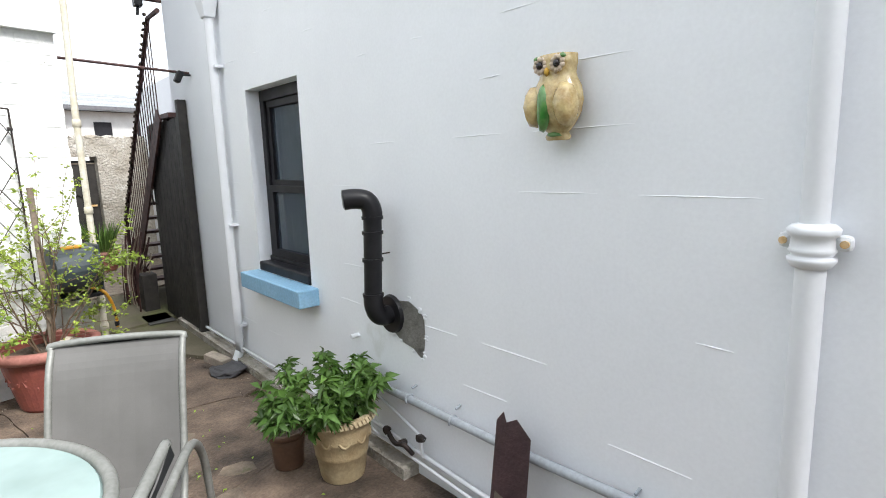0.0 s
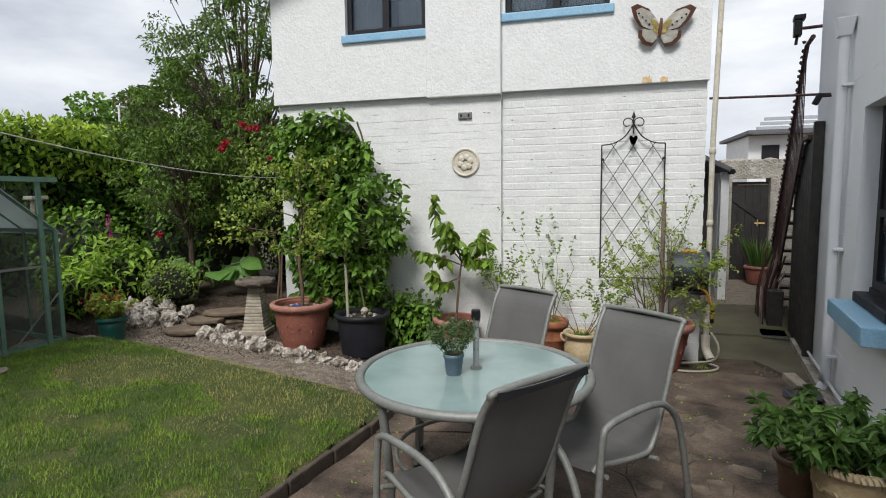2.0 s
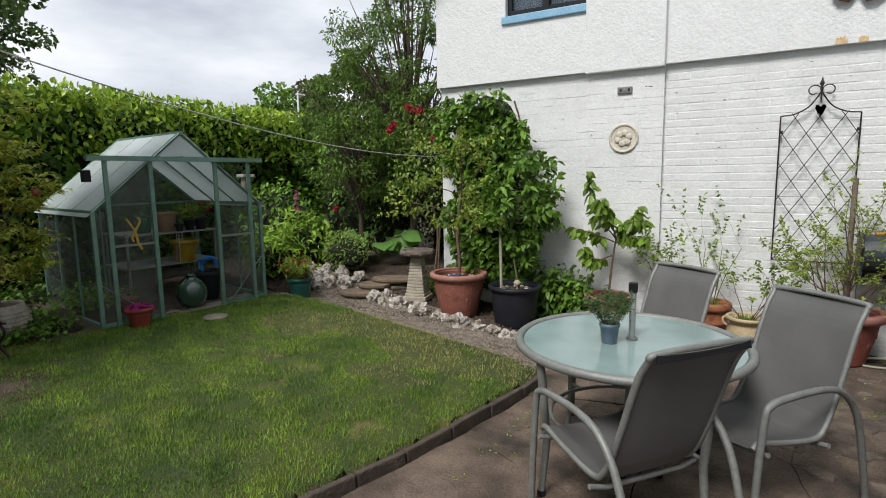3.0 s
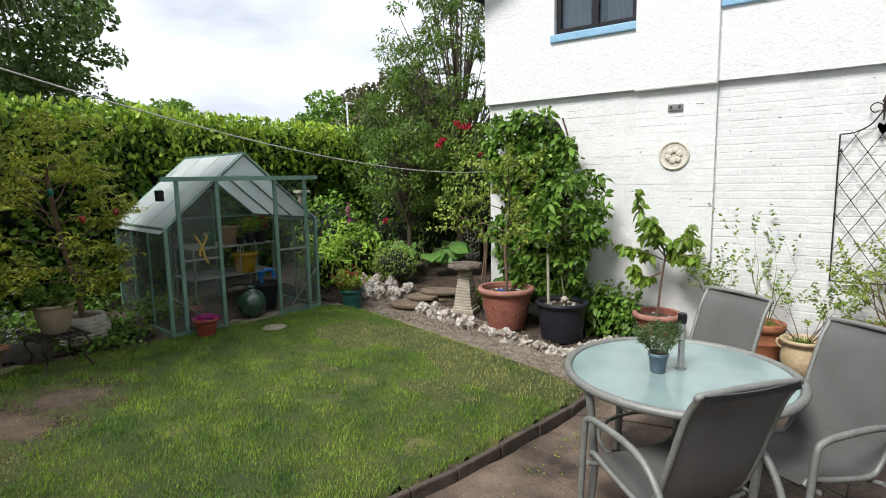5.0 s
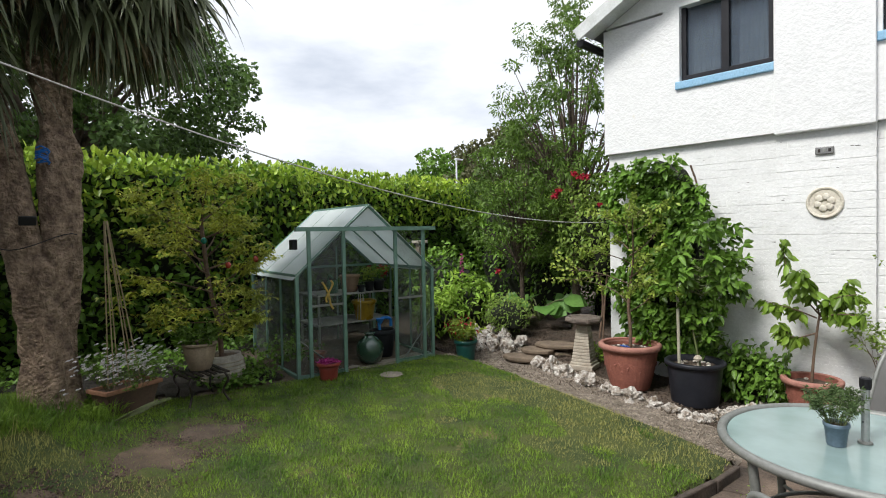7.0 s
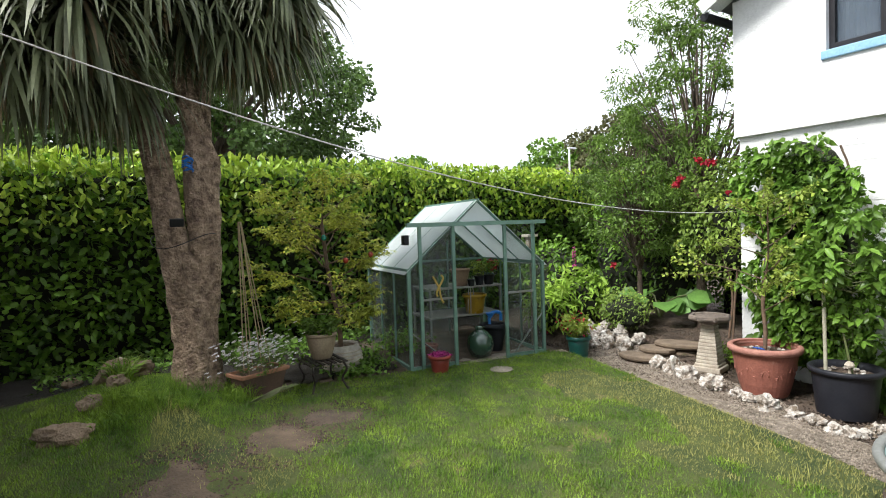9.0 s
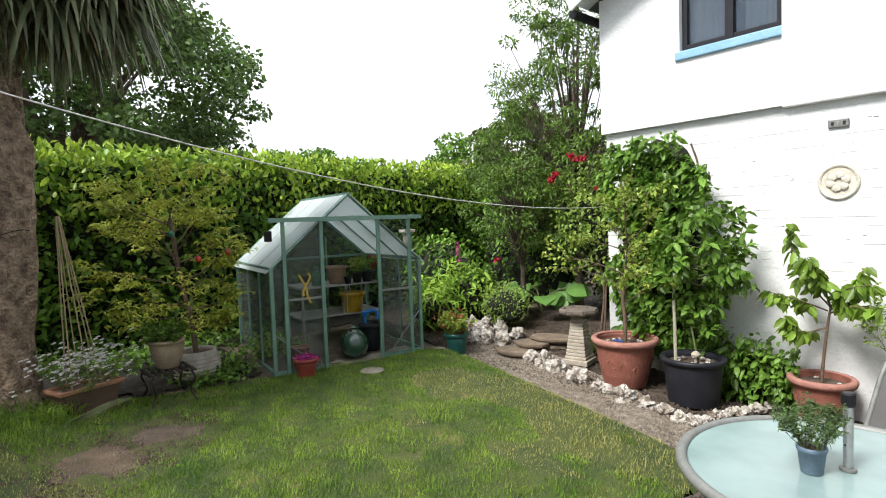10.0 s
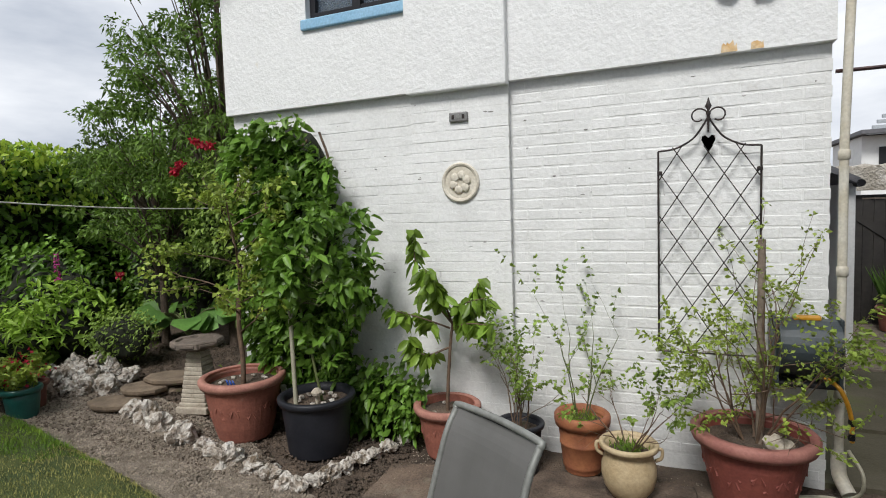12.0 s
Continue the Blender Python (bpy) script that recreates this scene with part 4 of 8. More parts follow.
for e in ends:
    pp = smooth_path(e, 5)
    paths.append((pp, [0.008 - 0.005 * i / (len(pp) - 1) for i in range(len(pp))]))
    for q in pp[3:]:
        for _ in range(5):
            spots.append((np.array(q), rngC.normal(size=3)))
b = B()
for pts, rs in paths:
    tube(b, pts, rs, 6, cap=False)
part("stem", b, M_STEM, potC, "thin dark sapling trunk", smooth=True)
P = [q + rngC.normal(size=3) * 0.012 for q, d in spots]
D = [np.array([d[0], d[1], -0.55 - 0.4 * abs(d[2])]) for q, d in spots]
leaves("foliage", P, D, 0.125 * rngC.uniform(0.6, 1.15, len(P)), 0.06, L_CHERRY, potC, 9, droop=0.2, oval=True)

plant(potK, 51, 6, 0.44, 0.0055, 2, L_ROSE, M_STEM, 0.040, 0.024, per=3, spread=0.5, kids=3, lean=0.28, base=(0, 0, 0.28), base_r=0.04, minz=0.5)
plant(potD, 52, 4, 0.58, 0.006, 2, L_ROSE, M_GSTEM, 0.040, 0.025, per=3, spread=0.42, kids=2, lean=0.22, base=(0, 0, 0.33), base_r=0.03, minz=0.5, up=0.3)
plant(potE, 53, 5, 0.40, 0.0055, 2, L_ROSE, M_STEM, 0.038, 0.024, per=3, spread=0.5, kids=3, lean=0.55, base=(0, 0, 0.28), base_r=0.04, minz=0.5, up=0.05)
for q, m0 in ((potD, 0), (potE, 1)):
    rngG = np.random.default_rng(70 + m0)
    n = 160
    P = np.stack([rngG.normal(size=n) * 0.05, rngG.normal(size=n) * 0.05, np.full(n, 0.33 if m0 == 0 else 0.285)], 1)
    D = np.stack([rngG.normal(size=n) * 0.5, rngG.normal(size=n) * 0.5, np.ones(n)], 1)
    leaves("grass_tuft", P, D, 0.07 * rngG.uniform(0.5, 1.3, n), 0.006, M_BLADE, q, 3)
# shrub in the very large planter: many thin arching shoots with tiny leaves
plant(potF, 54, 7, 0.56, 0.008, 2, L_PALE, M_STEM, 0.036, 0.021, per=5, spread=0.62, kids=4, lean=0.5, base=(0, 0, 0.38), base_r=0.05, minz=0.5, up=0.12, jit=0.14, scatter=0.012)
plant(potF, 55, 4, 0.82, 0.008, 1, L_PALE, M_STEM, 0.036, 0.021, per=6, spread=0.6, kids=4, lean=0.25, base=(0.02, 0, 0.38), base_r=0.03, minz=0.8, up=0.2, name="upper_foliage", scatter=0.012)
# peony: glossy leaflets in a low dome
plant(potG, 56, 22, 0.22, 0.004, 1, L_PEONY, mat("pink_stem", (0.22, 0.10, 0.07), rough=0.5), 0.085, 0.034, per=7, spread=0.55, kids=3, lean=1.05, base=(-0.09, 0.07, 0.31), base_r=0.07, up=0.12, outward=0.75, ratio=0.6, minz=0.36, droop=0.3, flat=0.8)

# ---- climber on the house corner, and the low growth at its foot ----
def mass(name, label, category, seed, n, fn, L, Wd, leafmat, corebox=None, m=None, droop=0.25, outd=(0, -1, 0), stems=None, stemmat=M_STEM, group="", coremat=None):
    """A leafy mass: leaves spread by fn(rng) -> place, facing mostly outwards; thin stems within."""
    rng = np.random.default_rng(seed)
    t = thing(name, label, category, m, group)
    P = np.array([fn(rng) for _ in range(n)])
    D = rng.normal(size=(n, 3)) * 0.7 + np.array(outd)
    D[:, 2] -= 0.25
    leaves("foliage", P, D, L * rng.uniform(0.55, 1.2, n), Wd * rng.uniform(0.7, 1.15, n), leafmat, t, seed + 1, droop=droop, face=np.array(outd) * 0.6 + np.array([0, 0, 0.55]), oval=L > 0.08)
    if stems:
        b = B()
        for pts, r in stems:
            tube(b, smooth_path(pts, 4), r, 6, cap=False)
        part("stem", b, stemmat, t, smooth=True)
    # solid core whose near-black colour paints the shade between the leaves
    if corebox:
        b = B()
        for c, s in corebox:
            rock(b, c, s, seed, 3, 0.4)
        part("shade_core", b, coremat or M_CORE, t, "near-black core painting the shade between leaves", smooth=True)
    return t


def vine_spot(rng):
    while True:
        x, z = rng.uniform(-0.85, 0.85), rng.uniform(0.2, 2.40)
        w = 0.62 + 0.16 * math.sin(z * 3.1) + 0.12 * math.sin(z * 7.3 + 1)
        if z < 0.9:
            w *= 0.75
        if z > 2.1:
            w *= 0.8 - 0.9 * (z - 2.1)
        if abs(x + 0.08 - 0.12 * math.sin(z * 2)) < w and noise.noise(Vector((x * 4, z * 4, 3))) > -0.42:
            depth = 0.42 * (1 - (abs(x) / 0.95) ** 2) * (0.7 + 0.4 * noise.noise(Vector((x * 3, z * 3, 0))))
            return (x, -0.03 - depth * rng.uniform(0.3, 1.0) ** 0.6, z)


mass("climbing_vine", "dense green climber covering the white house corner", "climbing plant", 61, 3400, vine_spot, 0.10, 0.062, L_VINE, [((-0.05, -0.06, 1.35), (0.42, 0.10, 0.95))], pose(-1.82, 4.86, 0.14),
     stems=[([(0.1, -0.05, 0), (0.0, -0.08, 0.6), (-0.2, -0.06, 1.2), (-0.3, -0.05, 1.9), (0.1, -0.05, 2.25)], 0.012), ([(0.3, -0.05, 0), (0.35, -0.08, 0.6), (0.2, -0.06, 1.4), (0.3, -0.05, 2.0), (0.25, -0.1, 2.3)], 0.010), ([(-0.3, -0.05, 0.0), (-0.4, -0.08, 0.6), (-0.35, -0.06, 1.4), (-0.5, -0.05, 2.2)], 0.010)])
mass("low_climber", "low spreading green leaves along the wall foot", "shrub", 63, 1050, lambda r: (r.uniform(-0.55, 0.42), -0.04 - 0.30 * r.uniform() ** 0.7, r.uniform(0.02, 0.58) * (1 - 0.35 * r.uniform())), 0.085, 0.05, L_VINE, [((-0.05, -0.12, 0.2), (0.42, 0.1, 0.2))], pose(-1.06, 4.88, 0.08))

# ---- bird bath, stones and steps ----
bath = thing("bird_bath", "cast stone bird bath on a tapered brick-pattern pedestal", "bird bath", at_ground(-2.70, 4.46, -0.005))
b = B()
box(b, (0, 0, 0.03), (0.29, 0.29, 0.06), 12, 0.01)
box(b, (0, 0, 0.075), (0.25, 0.25, 0.035), 12, 0.01)
part("plinth", b, M_BATH, bath)
for k in range(11):
    w = 0.225 - 0.0085 * k
    b = B()
    box(b, (0, 0, 0.112 + 0.037 * k), (w, w, 0.034), 12, 0.006)
    part("course", b, M_BATH, bath)
b = B()
box(b, (0, 0, 0.30), (0.12, 0.12, 0.44), 12)
part("core", b, M_BATH, bath)
b = B()
lathe(b, [(0.08, 0.515), (0.13, 0.54), (0.205, 0.555), (0.215, 0.565), (0.215, 0.605), (0.205, 0.615), (0.175, 0.612), (0.165, 0.595), (0.10, 0.585), (0.0, 0.582)], 8, cap=False)
part("basin", b, M_BATHTOP, bath, "dark octagonal stone basin")
for k in range(8):
    a = 2 * math.pi * (k + 0.5) / 8
    b = B()
    box(b, (0.2 * math.cos(a), 0.2 * math.sin(a), 0.585), (0.012, 0.12, 0.022), math.degrees(a), 0.004)
    part("moulding", b, M_BATHTOP, bath)

rng_r = random.Random(4)
ROWLINE = [(-3.14, 4.18), (-2.86, 4.10), (-2.52, 4.00), (-2.2, 3.92), (-1.86, 3.86), (-1.49, 3.80), (-1.16, 3.71), (-1.06, 3.95), (-0.98, 4.20), (-0.92, 4.45), (-0.86, 4.68)]


def stone(x, y, s, seed, lift=0.35, label="rough white limewashed edging stone", group="white stones along the bed"):
    b = B()
    rock(b, (0, 0, s[2] * lift), s, seed, 3, 0.75)
    ob = part("edging_stone", b, M_ROCK, smooth=False)
    ob.matrix_basis = at_ground(x, y, 0.0, seed * 57)
    return tagged(ob, label, "stone", group)


pl = [Vector((*p, 0)) for p in ROWLINE]
dist, k = 0.0, 0
total = sum((q - p).length for p, q in zip(pl, pl[1:]))
while dist < total:
    acc = 0.0
    for p, q in zip(pl, pl[1:]):
        ln = (q - p).length
        if acc + ln >= dist:
            c = p + (q - p) * ((dist - acc) / ln)
            break
        acc += ln
    big = 1.0 + (0.62 if k in (0, 1, 2, 4, 7) else -0.05 if k < 9 else -0.18) * 0.8
    s = (0.072 * big * rng_r.uniform(0.85, 1.15), 0.062 * big * rng_r.uniform(0.85, 1.15), 0.062 * big * rng_r.uniform(0.8, 1.25))
    stone(c.x, c.y + rng_r.uniform(-0.02, 0.02), s, k + 1)
    dist += s[0] * 2.2
    k += 1
for k, (x, y, s) in enumerate(((-3.82, 4.40, 0.13), (-3.98, 4.32, 0.10), (-4.1, 4.45, 0.11), (-4.22, 4.30, 0.09), (-4.3, 4.5, 0.12), (-4.45, 4.42, 0.10), (-4.55, 4.62, 0.12), (-4.05, 4.62, 0.11), (-3.72, 4.58, 0.09), (-4.7, 4.45, 0.09), (-4.38, 4.72, 0.1))):
    stone(x, y, (s * 0.85, s * 0.75, s * 0.85), 60 + k, 0.55 + 0.2 * (k % 3), "white limewashed rockery stone among the plants", "rockery stones")
M_STEP = mat("brown_sandstone_slab", (0.22, 0.165, 0.115), (0.12, 0.09, 0.062), rough=0.9, scale=8, bump=0.7, col3=(0.12, 0.13, 0.05), patch=0.0)
for k, (x, y, z, sx, sy, rz) in enumerate(((-3.42, 4.20, 0.02, 0.50, 0.30, 12), (-3.36, 4.44, 0.035, 0.44, 0.32, 18), (-3.18, 4.64, 0.05, 0.60, 0.34, 22))):
    b = B()
    g = lathe(b, [(0.46, 0), (0.5, 0.02), (0.5, 0.045), (0.47, 0.055)], 9)
    for v in b.verts:
        v.co = Vector((v.co.x * sx * (1 + 0.12 * noise.noise(v.co * 3 + Vector((k, 0, 0)))), v.co.y * sy, v.co.z))
    ob = part("step_stone", b, M_STEP)
    ob.matrix_basis = pose(x, y, gz(x, y) + z, 0, 0, rz)
    tagged(ob, "flat grey-brown stone slab forming a garden step", "stepping stone", "garden steps")
    b = B()
    rock(b, (0, 0, -0.04), (sx * 0.40, sy * 0.36, 0.05 + z * 0.3), 80 + k, 2)
    ob2 = part("packing_stone", b, M_STEP)
    ob2.matrix_basis = pose(x, y, gz(x, y) + z * 0.4, 0, 0, rz)
    tagged(ob2, "rough packing stone under a garden step", "stone", "step packing")
b = B()
lathe(b, [(0.12, 0), (0.13, 0.008), (0.12, 0.015)], 9)
ob = part("stepping_stone", b, M_STONE)
ob.matrix_basis = at_ground(-3.86, 2.47, 0.008)
tagged(ob, "flat round stone set flush in the lawn", "stepping stone")

# ---- pots near the greenhouse ----
M_GREENPOT = mat("dark_green_pot", (0.015, 0.10, 0.085), (0.012, 0.075, 0.065), rough=0.35, bump=0.05)
gp = pot("plant_pot", at_ground(-4.0, 3.80), "dark green pot of red flowers beside white stones", [(0.105, 0), (0.11, 0.02), (0.125, 0.15), (0.135, 0.25)], rimprof(0.135, 0.26, 0.045, 0.016), M_GREENPOT, None, 0.88, 21)
plant(gp, 71, 14, 0.20, 0.004, 1, L_PALE, M_GSTEM, 0.055, 0.035, per=4, spread=0.5, kids=3, lean=0.6, base=(0, 0, 0.22), base_r=0.06)
rr = np.random.default_rng(7)
n = 70
P = np.stack([rr.normal(size=n) * 0.13 - 0.05, rr.normal(size=n) * 0.11, 0.40 + rr.normal(size=n) * 0.07], 1)
leaves("flowers", P, rr.normal(size=(n, 3)) + np.array([0, 0, 0.5]), 0.035, 0.035, L_RED, gp, 8, "small red flowers")["kind"] = "stuff"
bp2 = pot("plant_pot", at_ground(-4.17, 3.98), "small brown pot of red flowers", [(0.09, 0), (0.10, 0.12), (0.115, 0.22)], rimprof(0.115, 0.23, 0.035, 0.012), mat("red_brown_pot", (0.17, 0.06, 0.045), rough=0.6), None, 0.88, 22)
plant(bp2, 72, 9, 0.16, 0.004, 1, L_VINE, M_GSTEM, 0.055, 0.035, per=4, spread=0.5, kids=3, lean=0.6, base=(0, 0, 0.2), base_r=0.05)
P = np.stack([rr.normal(size=n) * 0.10, rr.normal(size=n) * 0.09, 0.35 + rr.normal(size=n) * 0.05], 1)
leaves("flowers", P, rr.normal(size=(n, 3)) + np.array([0, 0, 0.5]), 0.035, 0.035, L_RED, bp2, 9, "small red flowers")["kind"] = "stuff"
rp = pot("plant_pot", at_ground(-4.24, 1.93), "small red-brown pot of magenta flowers by the greenhouse", [(0.085, 0), (0.09, 0.02), (0.10, 0.10), (0.112, 0.17)], rimprof(0.112, 0.18, 0.035, 0.014), mat("red_plastic_pot", (0.30, 0.05, 0.035), rough=0.5), None, 0.92, 23)
n = 150
P = np.stack([rr.uniform(-0.085, 0.085, n), rr.uniform(-0.085, 0.085, n), 0.175 + rr.uniform(0, 0.02, n)], 1)
leaves("flowers", P, rr.normal(size=(n, 3)) * 0.6 + np.array([0, 0, 0.4]), 0.035, 0.03, L_PINK, rp, 10, "magenta petals")["kind"] = "stuff"

# ---- greenhouse ----
GA = math.degrees(math.atan2(0.989, 0.15))
GH = pose(-4.42, 1.68, 0.235, 0, 0, GA)      # local x along the front, local y to the back
gh = thing("greenhouse", "small green-framed polycarbonate greenhouse with its door slid open", "greenhouse", GH)
GW, GD, GE, GR = 1.72, 1.50, 1.11, 1.865


def gpart(name, c, s, material=M_GREENAL, **k):
    b = B()
    box(b, c, s, **k)
    return part(name, b, material, gh)


def bar(name, p, q, r=0.014, material=M_GREENAL):
    b = B()
    p, q = Vector(p), Vector(q)
    tube(b, [p, q], r * 1.25, 4)
    return part(name, b, material, gh)


for x in (0, GW):
    for y in (0, GD):
        gpart("corner_post", (x, y, GE / 2), (0.035, 0.035, GE))
    for k in (1, 2):
        gpart("side_glazing_bar", (x, GD * k / 3, GE / 2), (0.02, 0.022, GE))
        bar("roof_bar", (x, GD * k / 3, GE), (GW / 2, GD * k / 3, GR), 0.009)
    gpart("eave_rail", (x, GD / 2, GE), (0.04, GD + 0.03, 0.035))
    gpart("base_rail", (x, GD / 2, 0.03), (0.035, GD, 0.05))
    for y in (0, GD):
        bar("gable_rafter", (x, y, GE), (GW / 2, y, GR), 0.015)
gpart("ridge_rail", (GW / 2, GD / 2, GR), (0.04, GD + 0.05, 0.035))
gpart("base_rail", (0.28, 0, 0.03), (0.56, 0.035, 0.05))
gpart("base_rail", (1.46, 0, 0.03), (0.54, 0.035, 0.05))
gpart("door_sill", (0.85, 0.0, 0.012), (0.68, 0.06, 0.02), M_STONE)
gpart("back_rail", (GW / 2, GD, GE), (GW, 0.03, 0.03))
gpart("back_base_rail", (GW / 2, GD, 0.03), (GW, 0.03, 0.05))
for k in (1, 2):
    gpart("back_bar", (GW * k / 3, GD, 0.7), (0.02, 0.02, 1.35))
track = gpart("door_track", (0.86, -0.045, 1.60), (1.76, 0.05, 0.045))
for x in (0.13, 0.53, 1.19, 1.58):
    gpart("door_post", (x, -0.03, 0.80), (0.036, 0.03, 1.60))
for x, z, lx in ((0.33, 0.78, 0.40), (1.385, 0.78, 0.40)):
    gpart("mid_rail", (x, -0.028, z), (lx, 0.022, 0.022), M_ALU)
bar("brace", (0.02, -0.01, 0.42), (0.45, -0.01, 0.06), 0.007, M_ALU)
bar("brace", (1.70, -0.01, 0.50), (1.30, -0.01, 0.06), 0.007, M_ALU)


def pane(pts, material, name="pane"):
    b = B()
    vs = [b.verts.new(p) for p in pts]
    b.faces.new(vs)
    bmesh.ops.solidify(b, geom=b.faces[:], thickness=0.005)
    p = part(name, b, material, gh)
    return p


for x in (0.004, GW - 0.004):
    for k in range(3):
        pane([(x, GD * k / 3, 0.05), (x, GD * (k + 1) / 3, 0.05), (x, GD * (k + 1) / 3, GE), (x, GD * k / 3, GE)], M_POLY, "side_pane")
        y0, y1 = GD * k / 3, GD * (k + 1) / 3
        pane([(x - (0.06 if x < 1 else -0.06), y0 - (0.03 if k == 0 else 0), GE - 0.04), (x - (0.06 if x < 1 else -0.06), y1, GE - 0.04), (GW / 2, y1, GR + 0.012), (GW / 2, y0 - (0.03 if k == 0 else 0), GR + 0.012)], M_ROOFPOLY, "roof_pane")
pane([(0.15, -0.02, 0.05), (0.52, -0.02, 0.05), (0.52, -0.02, 1.58), (0.15, -0.02, 1.58)], M_POLY, "door_pane")
pane([(1.20, -0.02, 0.05), (1.57, -0.02, 0.05), (1.57, -0.02, 1.58), (1.20, -0.02, 1.58)], M_POLY, "front_pane")
pane([(0.02, 0.0, 0.05), (0.13, 0.0, 0.05), (0.13, 0.0, 1.2), (0.02, 0.0, 1.1)], M_POLY, "front_pane")
pane([(1.59, 0.0, 0.05), (1.71, 0.0, 0.05), (1.71, 0.0, 1.1), (1.59, 0.0, 1.2)], M_POLY, "front_pane")
pane([(0.62, 0.0, 1.63), (1.10, 0.0, 1.63), (GW / 2, 0.0, GR)], M_ROOFPOLY, "gable_pane")
pane([(0.02, GD, 0.05), (GW - 0.02, GD, 0.05), (GW - 0.02, GD, GE), (GW / 2, GD, GR), (0.02, GD, GE)], M_POLY, "back_pane")
b = B()
box(b, (0.02, 0.12, 1.44), (0.06, 0.09, 0.11), bevel=0.006)
part("vent_opener", b, M_BLACK, gh, "small black box on the roof")
gf = part("greenhouse_floor", box(B(), (GW / 2, GD / 2, -0.005), (GW - 0.04, GD - 0.04, 0.03)), M_STONE)
gf.matrix_basis = GH
tagged(gf, "pale dusty concrete greenhouse floor", "floor", kind="structure")


def inside(name, label, category, x, y, z, group=""):
    return thing(name, label, category, GH @ pose(x, y, z + 0.012), group)


M_SHELF = mat("grey_slatted_shelf", (0.40, 0.39, 0.36), (0.30, 0.29, 0.27), rough=0.6, bump=0.2)
rack = inside("staging", "two-tier grey slatted greenhouse staging", "shelf", 1.05, 1.02, 0)
for z in (0.42, 0.78):
    for k in range(7):
        b = B()
        box(b, (0, -0.27 + 0.09 * k, z), (1.05, 0.075, 0.016))
        part("slat", b, M_SHELF, rack)
for sx in (-0.5, 0.5):
    for sy in (-0.28, 0.28):
        b = B()
        box(b, (sx, sy, 0.40), (0.025, 0.025, 0.80))
        part("upright", b, M_ALU, rack)
        b = B()
        box(b, (sx, sy * 0.0, 0.40 if sy > 0 else 0.76), (0.02, 0.56, 0.02))
        part("bearer", b, M_ALU, rack)


def inpot(x, y, z, r, h, material, label, seed, leafy=None):
    p = pot("plant_pot", GH @ pose(x, y, z + 0.012), label, [(r * 0.68, 0), (r * 0.72, 0.01), (r * 0.95, h * 0.9), (r * 0.97, h * 0.96)], rimprof(r * 0.97, h, h * 0.16, r * 0.08), material, None, 0.9, seed)
    if leafy:
        plant(p, seed + 90, 10, 0.13, 0.003, 1, leafy, M_GSTEM, 0.05, 0.02, per=3, spread=0.5, kids=2, lean=0.4, base=(0, 0, h * 0.85), base_r=r * 0.4)
    return p


M_YELLOW = mat("mustard_glazed_pot", (0.46, 0.30, 0.03), (0.34, 0.20, 0.02), rough=0.3, bump=0.05, col3=(0.10, 0.06, 0.02), patch=0.05)
inpot(1.05, 0.90, 0.79, 0.13, 0.22, mat("pale_terracotta", (0.36, 0.24, 0.16), (0.26, 0.16, 0.11), rough=0.8, bump=0.3), "pale weathered terracotta pot on greenhouse shelf", 31)
inpot(1.28, 0.80, 0.79, 0.065, 0.12, M_BLKPOT, "small black pot with seedlings on shelf", 32, L_PALE)
inpot(1.13, 0.74, 0.79, 0.05, 0.09, M_BLKPOT, "small black pot on greenhouse shelf", 33)
inpot(1.42, 0.80, 0.79, 0.08, 0.13, M_BLKPOT, "black pot with a leafy plant on shelf", 34, L_VINE)
inpot(1.52, 1.0, 0.79, 0.08, 0.13, M_GREENPOT, "green pot of red flowers on shelf", 35, L_RED)
inpot(1.20, 0.80, 0.43, 0.155, 0.25, M_YELLOW, "mustard glazed pot with dark pattern on lower shelf", 36)
inpot(0.40, 0.45, 0.0, 0.10, 0.17, M_TERRA, "terracotta pot on the greenhouse floor", 37)
inpot(1.25, 0.42, 0.0, 0.16, 0.34, M_BLKPOT, "black plastic bin on the greenhouse floor", 38)
jar = inside("glass_jar", "large round dark green glass jar on greenhouse floor", "jar", 0.95, 0.20, 0)
b = B()
lathe(b, [(0.06, 0), (0.11, 0.02), (0.155, 0.10), (0.165, 0.17), (0.145, 0.25), (0.09, 0.305), (0.055, 0.325), (0.055, 0.345), (0.066, 0.35), (0.062, 0.362), (0.045, 0.362), (0.045, 0.32), (0.02, 0.30)], 32, cap=False)
part("body", b, mat("dark_green_glass", (0.025, 0.07, 0.045), (0.02, 0.055, 0.035), rough=0.08, bump=0.0, spec=0.7, coat=0.6), jar, smooth=True)
can = inside("watering_can", "green plastic watering can on greenhouse shelf", "watering can", 0.80, 0.90, 0.79)
M_GPL = mat("green_plastic", (0.015, 0.14, 0.06), rough=0.4, bump=0.03)
b = B()
lathe(b, [(0.07, 0), (0.075, 0.01), (0.07, 0.13), (0.05, 0.16), (0.045, 0.165)], 20)
part("body", b, M_GPL, can, smooth=True)
b = B()
tube(b, smooth_path([(0.0, -0.06, 0.03), (0.0, -0.12, 0.09), (0.0, -0.16, 0.19)], 4), 0.014, 8)
part("spout", b, M_GPL, can, smooth=True)
b = B()
tube(b, smooth_path([(0, 0.06, 0.05), (0, 0.12, 0.12), (0, 0.08, 0.22), (0, -0.03, 0.19)], 4), 0.011, 8)
part("handle", b, M_GPL, can, smooth=True)
M_BLUE = mat("bright_blue_plastic", (0.02, 0.19, 0.62), rough=0.4, bump=0.03)
tool = inside("watering_rose", "bright blue plastic sprinkler hung over a bin", "sprinkler", 1.20, 0.30, 0.36)
